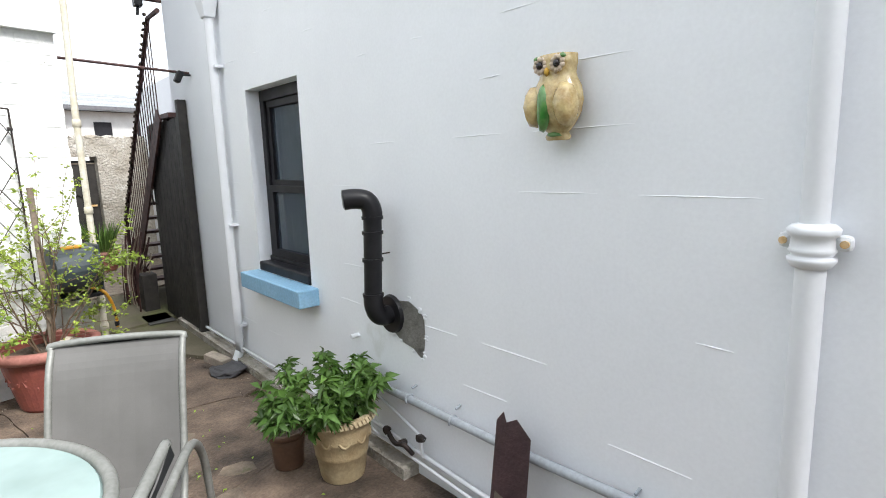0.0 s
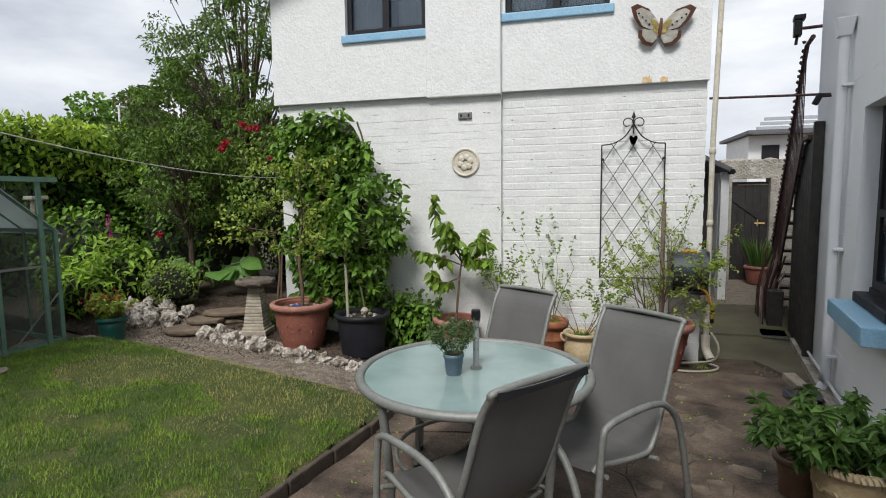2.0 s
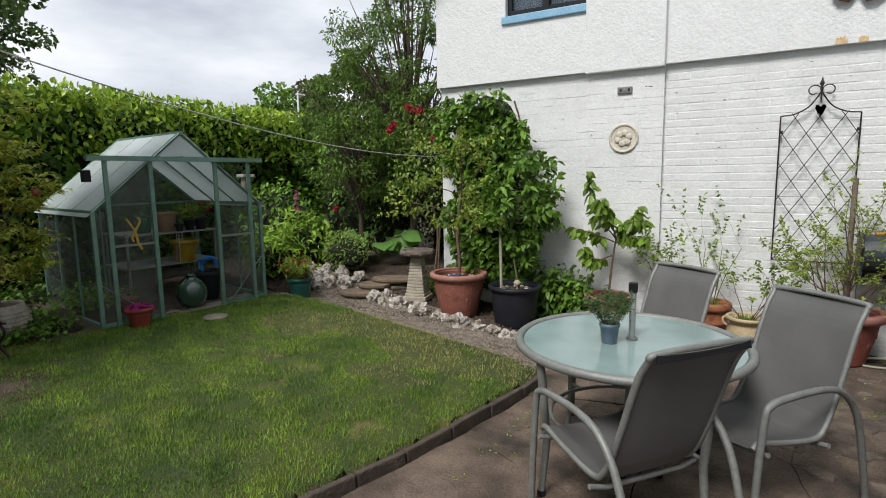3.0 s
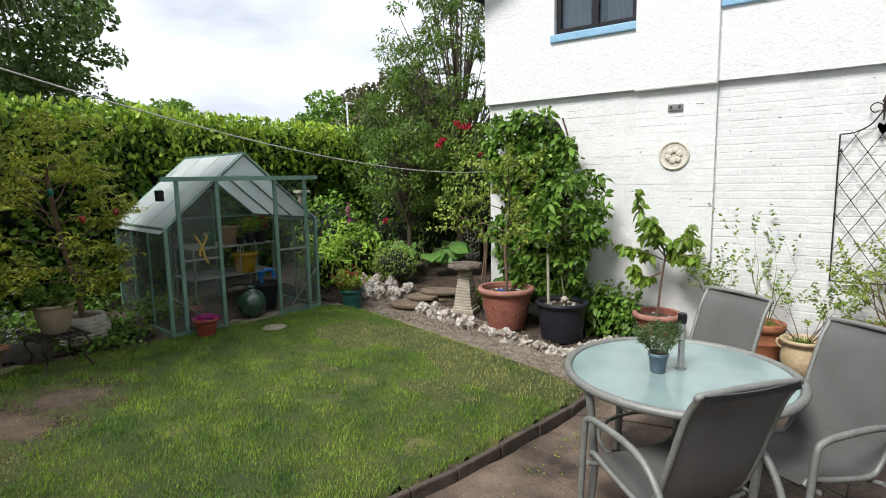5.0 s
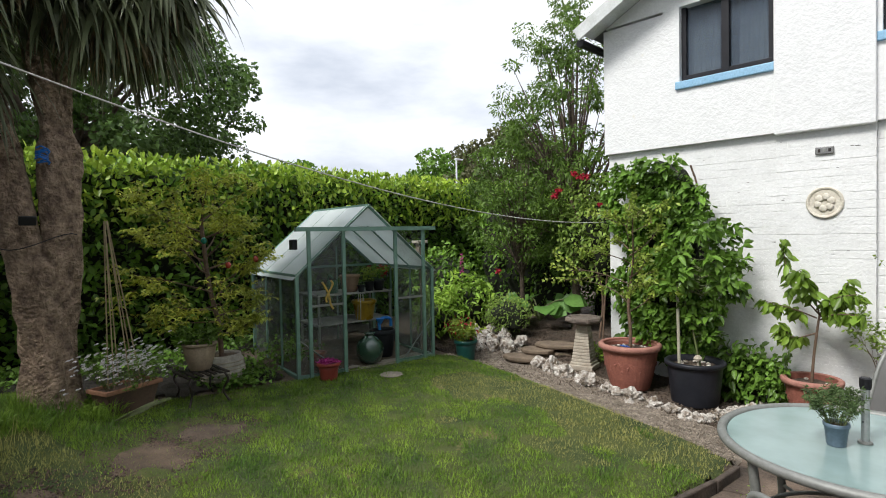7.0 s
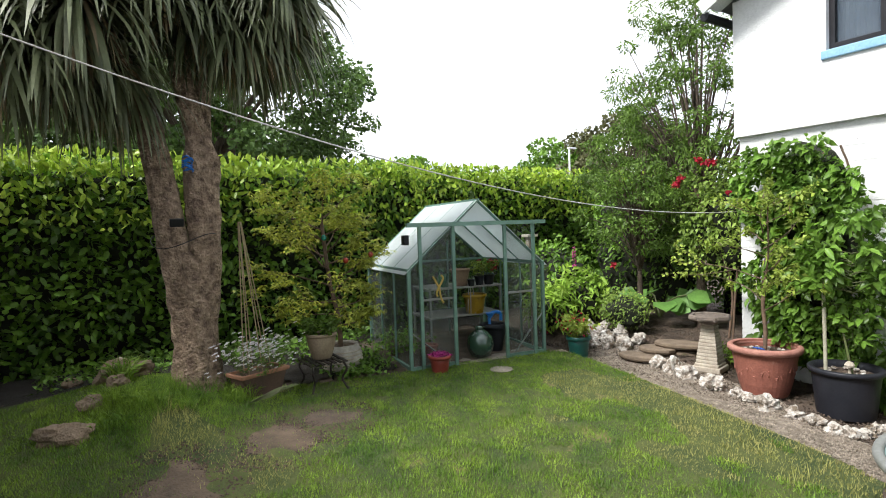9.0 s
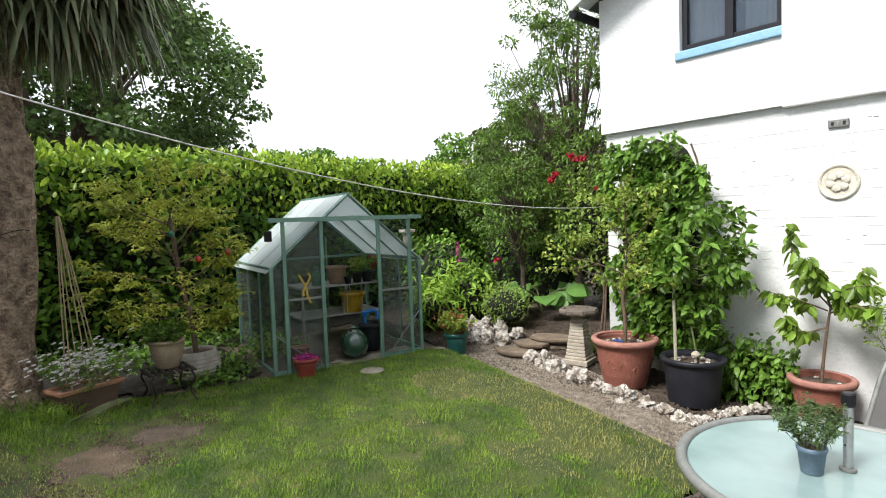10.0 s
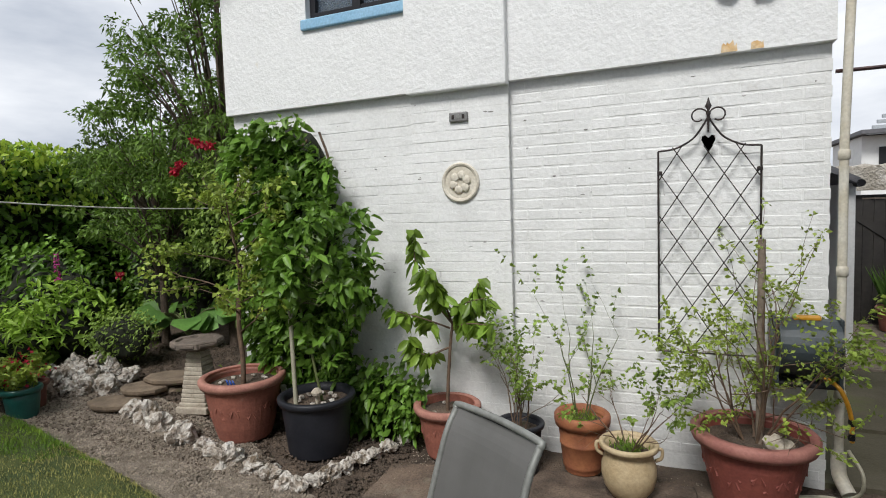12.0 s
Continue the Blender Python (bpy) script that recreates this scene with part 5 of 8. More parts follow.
b = B()
tube(b, smooth_path([(-0.06, 0, 0.0), (-0.06, 0, 0.10), (0.0, 0, 0.14), (0.09, 0, 0.12), (0.1, 0, 0.03)], 4), 0.02, 8)
part("handle", b, M_BLUE, tool, smooth=True)
b = B()
lathe(b, [(0.02, 0.0), (0.05, 0.05), (0.055, 0.06)], 12, c=(-0.06, -0.02, 0.08))
part("rose", b, M_BLUE, tool)
hang = inside("hanging_bow", "yellow ribbon bow stuck on the greenhouse door", "ornament", 0.34, -0.035, 0.90)
b = B()
for p in (((0, 0, 0), (0.05, 0, 0.09), (0.03, 0, 0.13)), ((0, 0, 0), (-0.05, 0, 0.09), (-0.07, 0, 0.12)), ((0, 0, 0), (0.02, 0, -0.12), (0.05, 0, -0.18)), ((0, 0, 0), (-0.03, 0, -0.06), (-0.02, 0, -0.1))):
    tube(b, smooth_path(p, 3), 0.012, 5)
part("ribbon", b, mat("yellow_ribbon", (0.55, 0.38, 0.08), rough=0.6), hang)
stool = inside("wire_stand", "thin pale metal stand on the lower shelf", "stand", 1.10, 0.70, 0.43)
for k in range(3):
    b = B()
    tube(b, [(0.06 * math.cos(k * 2.1), 0.05 * math.sin(k * 2.1), 0), (0.03 * math.cos(k * 2.1), 0.03 * math.sin(k * 2.1), 0.34)], 0.006, 5)
    part("leg", b, M_SHELF, stool)
birdhouse = thing("bird_feeder", "small wooden bird feeder under a flat pale roof", "bird feeder", GH @ pose(1.72, 0.25, 1.12))
b = B()
box(b, (0, 0, 0.18), (0.08, 0.08, 0.22), bevel=0.005)
tube(b, [(0, 0, -1.12), (0, 0, 0.08)], 0.012, 6)
part("body", b, M_WOODGREY, birdhouse)
b = B()
box(b, (0, 0, 0.31), (0.15, 0.15, 0.035), bevel=0.006)
part("roof", b, M_BATH, birdhouse)

# ---- hedge ----
def hedge(name, label, x0, y0, x1, y1, thick, z0, z1, n, seed, top_n):
    """A clipped laurel hedge between two ground points: a near-black core that paints inner shade, and thousands of
    leaves.
    """
    rng = np.random.default_rng(seed)
    t = thing(name, label, "hedge", pose((x0 + x1) / 2, (y0 + y1) / 2, z0))
    ln = math.hypot(x1 - x0, y1 - y0)
    rz = math.degrees(math.atan2(y1 - y0, x1 - x0))
    h = z1 - z0
    R = np.array(pose(0, 0, 0, 0, 0, rz).to_3x3())
    # core block: the hedge's inner shade is put into its colour
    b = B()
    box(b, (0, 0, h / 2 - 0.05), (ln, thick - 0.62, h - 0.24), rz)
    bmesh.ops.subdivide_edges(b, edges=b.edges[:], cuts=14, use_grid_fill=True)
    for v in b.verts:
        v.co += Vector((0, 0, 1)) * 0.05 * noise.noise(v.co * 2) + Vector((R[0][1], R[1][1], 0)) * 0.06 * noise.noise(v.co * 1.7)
    part("shade_core", b, M_CORE, t, "near-black core painting the shade inside the hedge", smooth=True)
    u = rng.uniform(-ln / 2, ln / 2, n)
    z = rng.uniform(0.0, h, n)
    wob = np.array([noise.noise(Vector((a * 1.1, c * 1.4, seed))) for a, c in zip(u, z)])
    side = np.where(rng.uniform(size=n) < 0.86, -1.0, 1.0)
    yy = side * (thick / 2 - 0.06 + 0.14 * wob - 0.30 * rng.uniform(size=n) ** 1.6)
    P = np.stack([u, yy, z], 1) @ R.T
    D = rng.normal(size=(n, 3)) * 0.55
    D[:, 1] += side * 0.35
    D[:, 2] -= 0.10
    D = D @ R.T
    face = np.stack([np.zeros(n), side * 0.55, np.full(n, 0.65)], 1) @ R.T
    leaves("foliage", P, D, 0.112 * rng.uniform(0.65, 1.25, n), 0.060 * rng.uniform(0.8, 1.15, n), L_LAUREL, t, seed + 1, droop=0.1, fold=0.12, face=face, oval=True)
    # brighter yellow-green leaves along the top and upper face
    u = rng.uniform(-ln / 2, ln / 2, top_n)
    wob = np.array([noise.noise(Vector((a * 1.6, 7.7, seed))) for a in u])
    P = np.stack([u, rng.uniform(-thick / 2 - 0.03, thick / 2, top_n), h - 0.10 + 0.07 * wob + rng.uniform(-0.14, 0.05, top_n)], 1)
    low = rng.uniform(size=top_n) < 0.45
    P[low, 1] = -thick / 2 - 0.02 + 0.06 * rng.normal(size=low.sum())
    P[low, 2] = h - 0.85 * rng.uniform(size=low.sum()) ** 1.6
    P = P @ R.T
    D = rng.normal(size=(top_n, 3)) * 0.5 + np.array([0, 0, 0.75])
    leaves("young_foliage", P, D, 0.105 * rng.uniform(0.6, 1.2, top_n), 0.050 * rng.uniform(0.8, 1.2, top_n), L_LAURELTOP, t, seed + 2, "bright yellow-green top leaves", fold=0.15, droop=0.05, oval=True)
    return t


hedge("laurel_hedge", "tall clipped glossy green laurel hedge behind the greenhouse", -6.75, -7.0, -6.85, 9.5, 0.9, 0.28, 2.74, 27000, 81, 10000)



# ---- trees ----
def tree(name, label, m, seed, trunk_h, trunk_r, centre, radii, n, leafmat, L, Wd, limbs=9, barkmat=M_BARK, gaps=0.0, clumps=60, lean=(0, 0), droop=0.2, puff=0.33):
    """Tapered trunk, limbs out to leaf clumps spread in an uneven crown."""
    rng = np.random.default_rng(seed)
    t = thing(name, label, "tree", m)
    c, r = np.array(centre, float), np.array(radii, float)
    cl = []
    while len(cl) < clumps:
        q = rng.uniform(-1, 1, 3)
        d = np.linalg.norm(q)
        if 0.25 < d < 1 and rng.uniform() < d and noise.noise(Vector(q * 2.2) + Vector((seed, 0, 0))) > -0.35 + gaps:
            cl.append(c + q * r)
    b = B()
    top = Vector((lean[0], lean[1], trunk_h))
    tube(b, smooth_path([(0, 0, -0.1), (lean[0] * 0.3, lean[1] * 0.3, trunk_h * 0.4), top, (c[0] * 0.9, c[1] * 0.9, c[2] + r[2] * 0.5)], 5), [trunk_r * (1.15 - 1.05 * i / 15) for i in range(16)], 9)
    part("trunk", b, barkmat, t, smooth=True)
    b = B()
    for q in cl[: limbs * 3]:
        q = Vector(q)
        k = rng.uniform(0.55, 1.0)
        s = Vector((top.x * k, top.y * k, trunk_h * k + (c[2] - trunk_h) * max(0, k - 0.75) * 2))
        mid = (s + q) / 2 + Vector((0, 0, 0.12 * (q - s).length))
        tube(b, smooth_path([s, mid, q], 4), [trunk_r * 0.32 * (1 - 0.85 * i / 8) for i in range(9)], 5, cap=False)
    part("branchwork", b, barkmat, t, smooth=True)
    per = n // len(cl)
    P, D = [], []
    size = r.mean() * puff
    for q in cl:
        k = rng.normal(size=(per, 3))
        k /= np.linalg.norm(k, axis=1, keepdims=True)
        k *= rng.uniform(0.3, 1.0, (per, 1)) ** 0.5 * np.array([1.0, 1.0, 0.55]) * size * rng.uniform(0.6, 1.25)
        P.append(q + k)
        D.append(k / size + rng.normal(size=(per, 3)) * 0.7)
    P, D = np.concatenate(P), np.concatenate(D)
    m_ = len(P)
    leaves("crown", P, D, L * rng.uniform(0.6, 1.2, m_), Wd * rng.uniform(0.7, 1.15, m_), leafmat, t, seed + 1, droop=droop)
    return t


tree("sycamore_tree", "large dark green sycamore tree behind the hedge", pose(-13.0, 1.0, 0), 91, 2.6, 0.32, (0, 0.0, 4.75), (3.2, 4.3, 2.5), 46000, L_SYC, 0.13, 0.11, clumps=260, puff=0.2, gaps=0.05)
tree("sycamore_tree", "dark green tree far behind the hedge", pose(-15.0, -7.5, 0), 92, 2.6, 0.3, (0, 0, 4.6), (3.0, 3.8, 2.6), 24000, L_SYC, 0.14, 0.12, clumps=160, puff=0.2)
tree("rowan_tree", "tall feathery rowan tree beside the white house", pose(-3.72, 5.95, 0.3), 93, 1.6, 0.07, (0.0, 0.0, 2.85), (1.22, 1.1, 2.1), 19000, L_ROWAN, 0.078, 0.028, clumps=250, limbs=26, gaps=0.10, droop=0.35, puff=0.11)
tree("rowan_tree", "leaning rowan stem reaching over the hedge", pose(-4.5, 5.65, 0.3), 94, 1.3, 0.05, (0.0, 0.0, 2.0), (0.95, 0.9, 1.05), 9000, L_ROWAN, 0.07, 0.030, clumps=120, limbs=24, gaps=0.02, droop=0.35, puff=0.17)
tree("copper_tree", "bronze-green tree in the distance", pose(-15.6, 18.4, 0), 95, 2.0, 0.25, (0.6, 0.6, 3.9), (2.8, 2.6, 2.8), 11000, L_PURPLE, 0.24, 0.18, clumps=90, puff=0.26)
tree("round_tree", "rounded green tree in the distance", pose(-19.6, 19.6, 0), 96, 2.0, 0.25, (0, 0, 3.2), (2.8, 2.8, 2.9), 11000, L_VINE, 0.26, 0.2, clumps=90, puff=0.26)
tree("round_tree", "small rounded green tree in the distance", pose(-27.0, 11.2, 0), 97, 2.0, 0.2, (0, 0, 4.1), (1.6, 2.3, 2.1), 4500, L_VINE, 0.28, 0.2, clumps=30)
tree("round_tree", "low rounded green tree in the distance", pose(-27.0, 15.5, 0), 98, 1.8, 0.2, (0, 0, 4.0), (1.6, 3.0, 2.0), 4500, L_VINE, 0.28, 0.2, clumps=30)
lamp = thing("street_lamp", "pale metal street lamp beyond the hedge", "street lamp", pose(-13.97, 14.04, 0))
b = B()
tube(b, [(0, 0, 0), (0, 0, 4.65)], [0.05, 0.032], 8)
part("pole", b, M_PIPE, lamp, smooth=True)
b = B()
box(b, (-0.02, 0.16, 4.68), (0.13, 0.40, 0.06), bevel=0.02)
part("lamp_head", b, M_PIPE, lamp)

# ---- shrubs between hedge and house ----
def ball(c, s, f=0.75):
    def fn(rng):
        q = rng.normal(size=3)
        q /= np.linalg.norm(q)
        k = rng.uniform(f, 1.05) * (1 + 0.25 * noise.noise(Vector(q * 2.5) + Vector(c)))
        return (c[0] + q[0] * s[0] * k, c[1] + q[1] * s[1] * k, max(0.02, c[2] + q[2] * s[2] * k))
    return fn


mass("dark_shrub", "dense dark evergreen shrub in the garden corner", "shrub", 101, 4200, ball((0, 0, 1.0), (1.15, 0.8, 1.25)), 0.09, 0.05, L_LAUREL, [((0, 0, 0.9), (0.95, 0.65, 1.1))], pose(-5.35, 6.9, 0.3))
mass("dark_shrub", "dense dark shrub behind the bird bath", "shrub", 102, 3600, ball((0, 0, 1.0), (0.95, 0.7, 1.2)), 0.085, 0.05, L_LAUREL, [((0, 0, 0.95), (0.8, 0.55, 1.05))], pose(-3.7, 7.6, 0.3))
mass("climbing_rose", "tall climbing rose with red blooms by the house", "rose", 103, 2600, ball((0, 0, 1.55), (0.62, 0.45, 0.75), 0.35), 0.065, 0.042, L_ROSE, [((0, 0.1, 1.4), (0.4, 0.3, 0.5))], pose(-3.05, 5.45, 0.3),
     stems=[([(0, 0, 0), (0.05, 0, 0.6), (-0.1, -0.05, 1.2), (-0.3, -0.2, 1.9)], 0.016), ([(0.05, 0, 0), (0.1, 0, 0.7), (0.2, 0, 1.4), (0.35, -0.25, 2.15)], 0.013)])
rr = np.random.default_rng(77)
for k, (x, y, z) in enumerate(((-3.42, 4.98, 2.24), (-3.38, 5.0, 2.31), (-3.02, 4.95, 2.46), (-2.94, 4.97, 2.45), (-2.68, 4.85, 2.08), (-3.1, 4.95, 2.5), (-4.6, 5.2, 1.18))):
    f = thing("rose_bloom", "red rose bloom among green leaves", "flower", pose(x, y, z), "red rose blooms")
    n = 34
    D = rr.normal(size=(n, 3)) + np.array([0.3, -0.5, 0.1])
    leaves("petals", rr.normal(size=(n, 3)) * 0.015, D, 0.038, 0.038, L_RED, f, 200 + k)["kind"] = "stuff"
    b = B()
    tube(b, [(0, 0, 0), (0.03, 0.12, -0.14)], 0.004, 5)
    part("stem", b, M_GSTEM, f)
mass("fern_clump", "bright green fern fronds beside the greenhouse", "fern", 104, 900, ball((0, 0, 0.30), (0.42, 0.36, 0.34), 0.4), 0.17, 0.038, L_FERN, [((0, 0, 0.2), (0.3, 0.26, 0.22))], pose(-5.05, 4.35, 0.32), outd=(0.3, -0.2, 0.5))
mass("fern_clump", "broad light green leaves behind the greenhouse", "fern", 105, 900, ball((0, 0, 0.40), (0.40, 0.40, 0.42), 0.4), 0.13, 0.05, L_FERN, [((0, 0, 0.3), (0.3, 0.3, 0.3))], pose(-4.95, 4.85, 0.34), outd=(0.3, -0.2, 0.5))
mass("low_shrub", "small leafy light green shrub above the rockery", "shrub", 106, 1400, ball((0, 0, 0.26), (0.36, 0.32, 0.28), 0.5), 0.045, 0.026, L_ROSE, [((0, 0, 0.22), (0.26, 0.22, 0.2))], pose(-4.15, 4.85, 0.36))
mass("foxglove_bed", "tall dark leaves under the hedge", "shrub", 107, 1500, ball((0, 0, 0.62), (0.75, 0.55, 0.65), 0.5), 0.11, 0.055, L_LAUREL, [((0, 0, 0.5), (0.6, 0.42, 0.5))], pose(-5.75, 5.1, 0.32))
fox = thing("foxglove", "magenta foxglove flower spike on a tall stem", "flower", pose(-4.95, 4.75, 0.34))
b = B()
tube(b, [(0, 0, 0), (0.01, 0, 0.6), (0.0, 0, 1.12)], [0.007, 0.006, 0.003], 6)
part("stem", b, M_GSTEM, fox)
n = 60
z = rr.uniform(0.80, 1.12, n)
a = rr.uniform(0, 6.28, n)
leaves("bells", np.stack([0.01 * np.cos(a), 0.01 * np.sin(a), z], 1), np.stack([np.cos(a), np.sin(a), np.full(n, -0.6)], 1), 0.05 * (1.5 - z), 0.03, L_PINK, fox, 5, "magenta bell flowers")["kind"] = "stuff"
rhub = thing("rhubarb_plant", "large-leaved rhubarb plant in the bed", "plant", pose(-4.25, 5.75, 0.38))
n = 26
a = rr.uniform(0, 6.28, n)
ln = rr.uniform(0.2, 0.5, n)
P = np.stack([0.55 * ln * np.cos(a) * 1.6, 0.5 * ln * np.sin(a) * 1.4, 0.12 + 0.5 * ln], 1)
leaves("big_leaf_mass", P, np.stack([np.cos(a), np.sin(a), np.full(n, 0.05)], 1), 0.34, 0.34, L_BIG, rhub, 6, droop=0.3, fold=0.06, face=(0.3, -0.5, 0.8), oval=True)["kind"] = "stuff"
b = B()
for p in P:
    tube(b, smooth_path([(0, 0, 0), (p[0] * 0.5, p[1] * 0.5, p[2] * 0.8), tuple(p)], 3), 0.011, 5)
part("stalks", b, M_GSTEM, rhub)["kind"] = "stuff"
mass("bath_weeds", "small green weeds round the bird bath foot", "weeds", 108, 320, ball((0, 0, 0.10), (0.28, 0.16, 0.12), 0.3), 0.06, 0.04, L_FERN, None, pose(-2.55, 4.78, 0.2), outd=(0, -0.2, 0.6))
mass("ground_ivy", "low green weeds and ivy beside the greenhouse", "weeds", 109, 700, ball((0, 0, 0.05), (0.34, 0.42, 0.09), 0.2), 0.06, 0.045, L_VINE, None, pose(-4.72, 1.15, 0.27), outd=(0.2, 0, 0.8))

def hedge_foot_spot(rng):
    while True:
        x, y = rng.uniform(-1.15, 0.55), rng.uniform(-2.0, 2.0)
        if noise.noise(Vector((x * 2.2, y * 2.2, 9.0))) > -0.12 and not in_lawn(x - 5.4, y - 0.3):
            return (x, y, gz(x - 5.4, y - 0.3) - 0.27 + 0.16 * rng.uniform() ** 2)


mass("undergrowth", "low dark ivy and weeds at the hedge foot", "weeds", 110, 2300, hedge_foot_spot, 0.07, 0.05, L_VINE, None, pose(-5.4, 0.3, 0.29), outd=(0.3, 0, 0.7))

# ---- acer in a banded white pot, small iron table, trough, palm ----
wp = pot("plant_pot", at_ground(-4.85, 1.05), "banded off-white pot holding a yellow-green maple", [(0.155, 0), (0.20, 0.04), (0.225, 0.12), (0.22, 0.2), (0.19, 0.27), (0.185, 0.29)], None, mat("banded_white_pot", (0.50, 0.47, 0.42), (0.34, 0.31, 0.27), rough=0.8, scale=10, bump=0.4), None, 0.9, 41)
for k in range(6):
    b = B()
    z = 0.05 + 0.035 * k
    r = float(np.interp(z, [0, 0.04, 0.12, 0.2, 0.27], [0.155, 0.20, 0.225, 0.22, 0.19]))
    tube(b, [((r + 0.002) * math.cos(2 * math.pi * i / 32), (r + 0.002) * math.sin(2 * math.pi * i / 32), z) for i in range(33)], 0.006, 5, cap=False)
    part("band", b, M_BATH, wp, smooth=True)
rngM = np.random.default_rng(44)
paths, spots = [], []
tr = smooth_path([(0, 0, 0.26), (0.02, -0.03, 0.6), (-0.01, -0.10, 1.0), (0.02, -0.17, 1.6)], 4)
paths.append((tr, [0.028 - 0.008 * i / (len(tr) - 1) for i in range(len(tr))]))
for k in range(20):
    z = 0.5 + 1.15 * (k / 19)
    a = k * 2.4 + 0.4
    grow(rngM, (0.01, -0.14 * max(0, z - 0.4), z), (0.75 * math.cos(a), math.sin(a), 0.40 if k > 5 else 0.02), (0.50 if k > 5 else 0.42) * (0.72 if math.sin(a) > 0.1 else 1.0), 0.010, 2, paths, spots, 0.5, 3, 0.12, 4, 0.12, 0.58)
b = B()
for pts, rs in paths:
    tube(b, pts, rs, 5, cap=False)
part("branchwork", b, M_STEM, wp, smooth=True)
P, D = [], []
for q, d in spots:
    for _ in range(3):
        c = q + rngM.normal(size=3) * np.array([0.05, 0.05, 0.012])
        for j in range(3):
            P.append(c)
            D.append(np.array([math.cos(j * 1.0 + 6 * rngM.uniform()), math.sin(j * 1.3 + 6 * rngM.uniform()), -0.15]))
leaves("foliage", P, D, 0.068 * rngM.uniform(0.6, 1.2, len(P)), 0.022, L_ACER, wp, 45, droop=0.25, flat=2.0)
for k, (x, y, z, c) in enumerate(((0.15, -0.2, 1.45, (0.02, 0.2, 0.15)), (0.18, 0.02, 1.2, (0.4, 0.05, 0.03)), (0.2, 0.3, 1.25, (0.35, 0.06, 0.04)))):
    b = B()
    rock(b, (0, 0, 0), (0.028, 0.028, 0.034), k, 2, 0.05)
    ob = part("hanging_ornament", b, mat("glazed_bauble", c, rough=0.2), wp, "small glazed hanging bauble", smooth=True)
    ob.location = (x, y, z)

ti = thing("iron_table", "small black wrought-iron garden table under a pot", "table", at_ground(-4.42, 0.68))
b = B()
for k in range(7):
    box(b, (0, -0.17 + 0.057 * k, 0.27), (0.40, 0.03, 0.012))
box(b, (0, 0, 0.262), (0.03, 0.38, 0.012))
part("tabletop", b, M_IRON, ti)
for sx in (-1, 1):
    for sy in (-1, 1):
        b = B()
        tube(b, smooth_path([(sx * 0.17, sy * 0.15, 0.265), (sx * 0.20, sy * 0.17, 0.2), (sx * 0.155, sy * 0.14, 0.1), (sx * 0.20, sy * 0.18, 0.0)], 4), 0.010, 6)
        part("leg", b, M_IRON, ti, smooth=True)
sp = pot("plant_pot", at_ground(-4.48, 0.70, 0.277), "buff pot of small leaves on the iron table", [(0.09, 0), (0.10, 0.02), (0.13, 0.12), (0.145, 0.22), (0.14, 0.24)], rimprof(0.14, 0.25, 0.03, 0.014), mat("buff_pot", (0.33, 0.26, 0.18), (0.24, 0.18, 0.12), rough=0.75, bump=0.3), None, 0.9, 42)
plant(sp, 141, 12, 0.15, 0.003, 1, L_ROWAN, M_GSTEM, 0.05, 0.03, per=4, spread=0.5, kids=3, lean=0.7, base=(0, 0, 0.2), base_r=0.05)
tg = thing("planter_trough", "brown trough of small white daisies with bamboo canes", "planter", at_ground(-4.40, 0.06, 0, 20))
b = B()
g = bmesh.ops.create_cube(b, size=1.0)
for v in b.verts:
    k = 1.0 if v.co.z > 0 else 0.78
    v.co = Vector((v.co.x * 0.24 * k, v.co.y * 0.46 * k, 0.10 + v.co.z * 0.20))
bmesh.ops.bevel(b, geom=b.edges[:], offset=0.01, segments=2, affect="EDGES")
part("body", b, mat("brown_trough", (0.12, 0.075, 0.05), (0.08, 0.05, 0.035), rough=0.8, bump=0.3), tg)
b = B()
for c, s in (((0.12, 0, 0.205), (0.03, 0.50, 0.035)), ((-0.12, 0, 0.205), (0.03, 0.50, 0.035)), ((0, 0.235, 0.205), (0.21, 0.03, 0.035)), ((0, -0.235, 0.205), (0.21, 0.03, 0.035))):
    box(b, c, s, bevel=0.008)
part("rim", b, mat("orange_brown_rim", (0.34, 0.17, 0.10), rough=0.8, bump=0.2), tg)
plant(tg, 142, 34, 0.20, 0.0022, 1, L_ROWAN, M_GSTEM, 0.035, 0.010, per=3, spread=0.6, kids=3, lean=0.7, base=(0, 0, 0.19), base_r=0.16)
n = 250
a = rr.uniform(0, 6.28, n)
C = np.stack([rr.normal(size=n) * 0.14 + 0.02, rr.normal(size=n) * 0.20, 0.40 + rr.normal(size=n) * 0.075], 1)
P = np.repeat(C, 6, axis=0)
aa = np.tile(np.arange(6) * 1.047, n) + np.repeat(a, 6)
leaves("daisy_bloom", P, np.stack([np.cos(aa) * 0.6, np.sin(aa), 0.3 + 0.5 * np.cos(aa)], 1), 0.022, 0.014, L_WHITE, tg, 12, "small white daisy flowers", flat=0.5)["kind"] = "stuff"
for k in range(6):
    b = B()
    aa = k * 1.05
    tube(b, [(0.08 * math.cos(aa), 0.14 * math.sin(aa), 0.15), (0.012 * math.cos(aa), -0.12 + 0.012 * math.sin(aa), 1.58)], 0.0055, 5)
    part("cane", b, mat("bamboo_cane", (0.36, 0.28, 0.16), rough=0.6), tg) if k == 0 else part("cane", b, bpy.data.materials["bamboo_cane"], tg)

# ---- cordyline palm ----
palm = thing("cabbage_palm", "old forked cabbage palm with corky trunk and drooping blades", "palm tree", at_ground(-4.66, -0.41, -0.05))


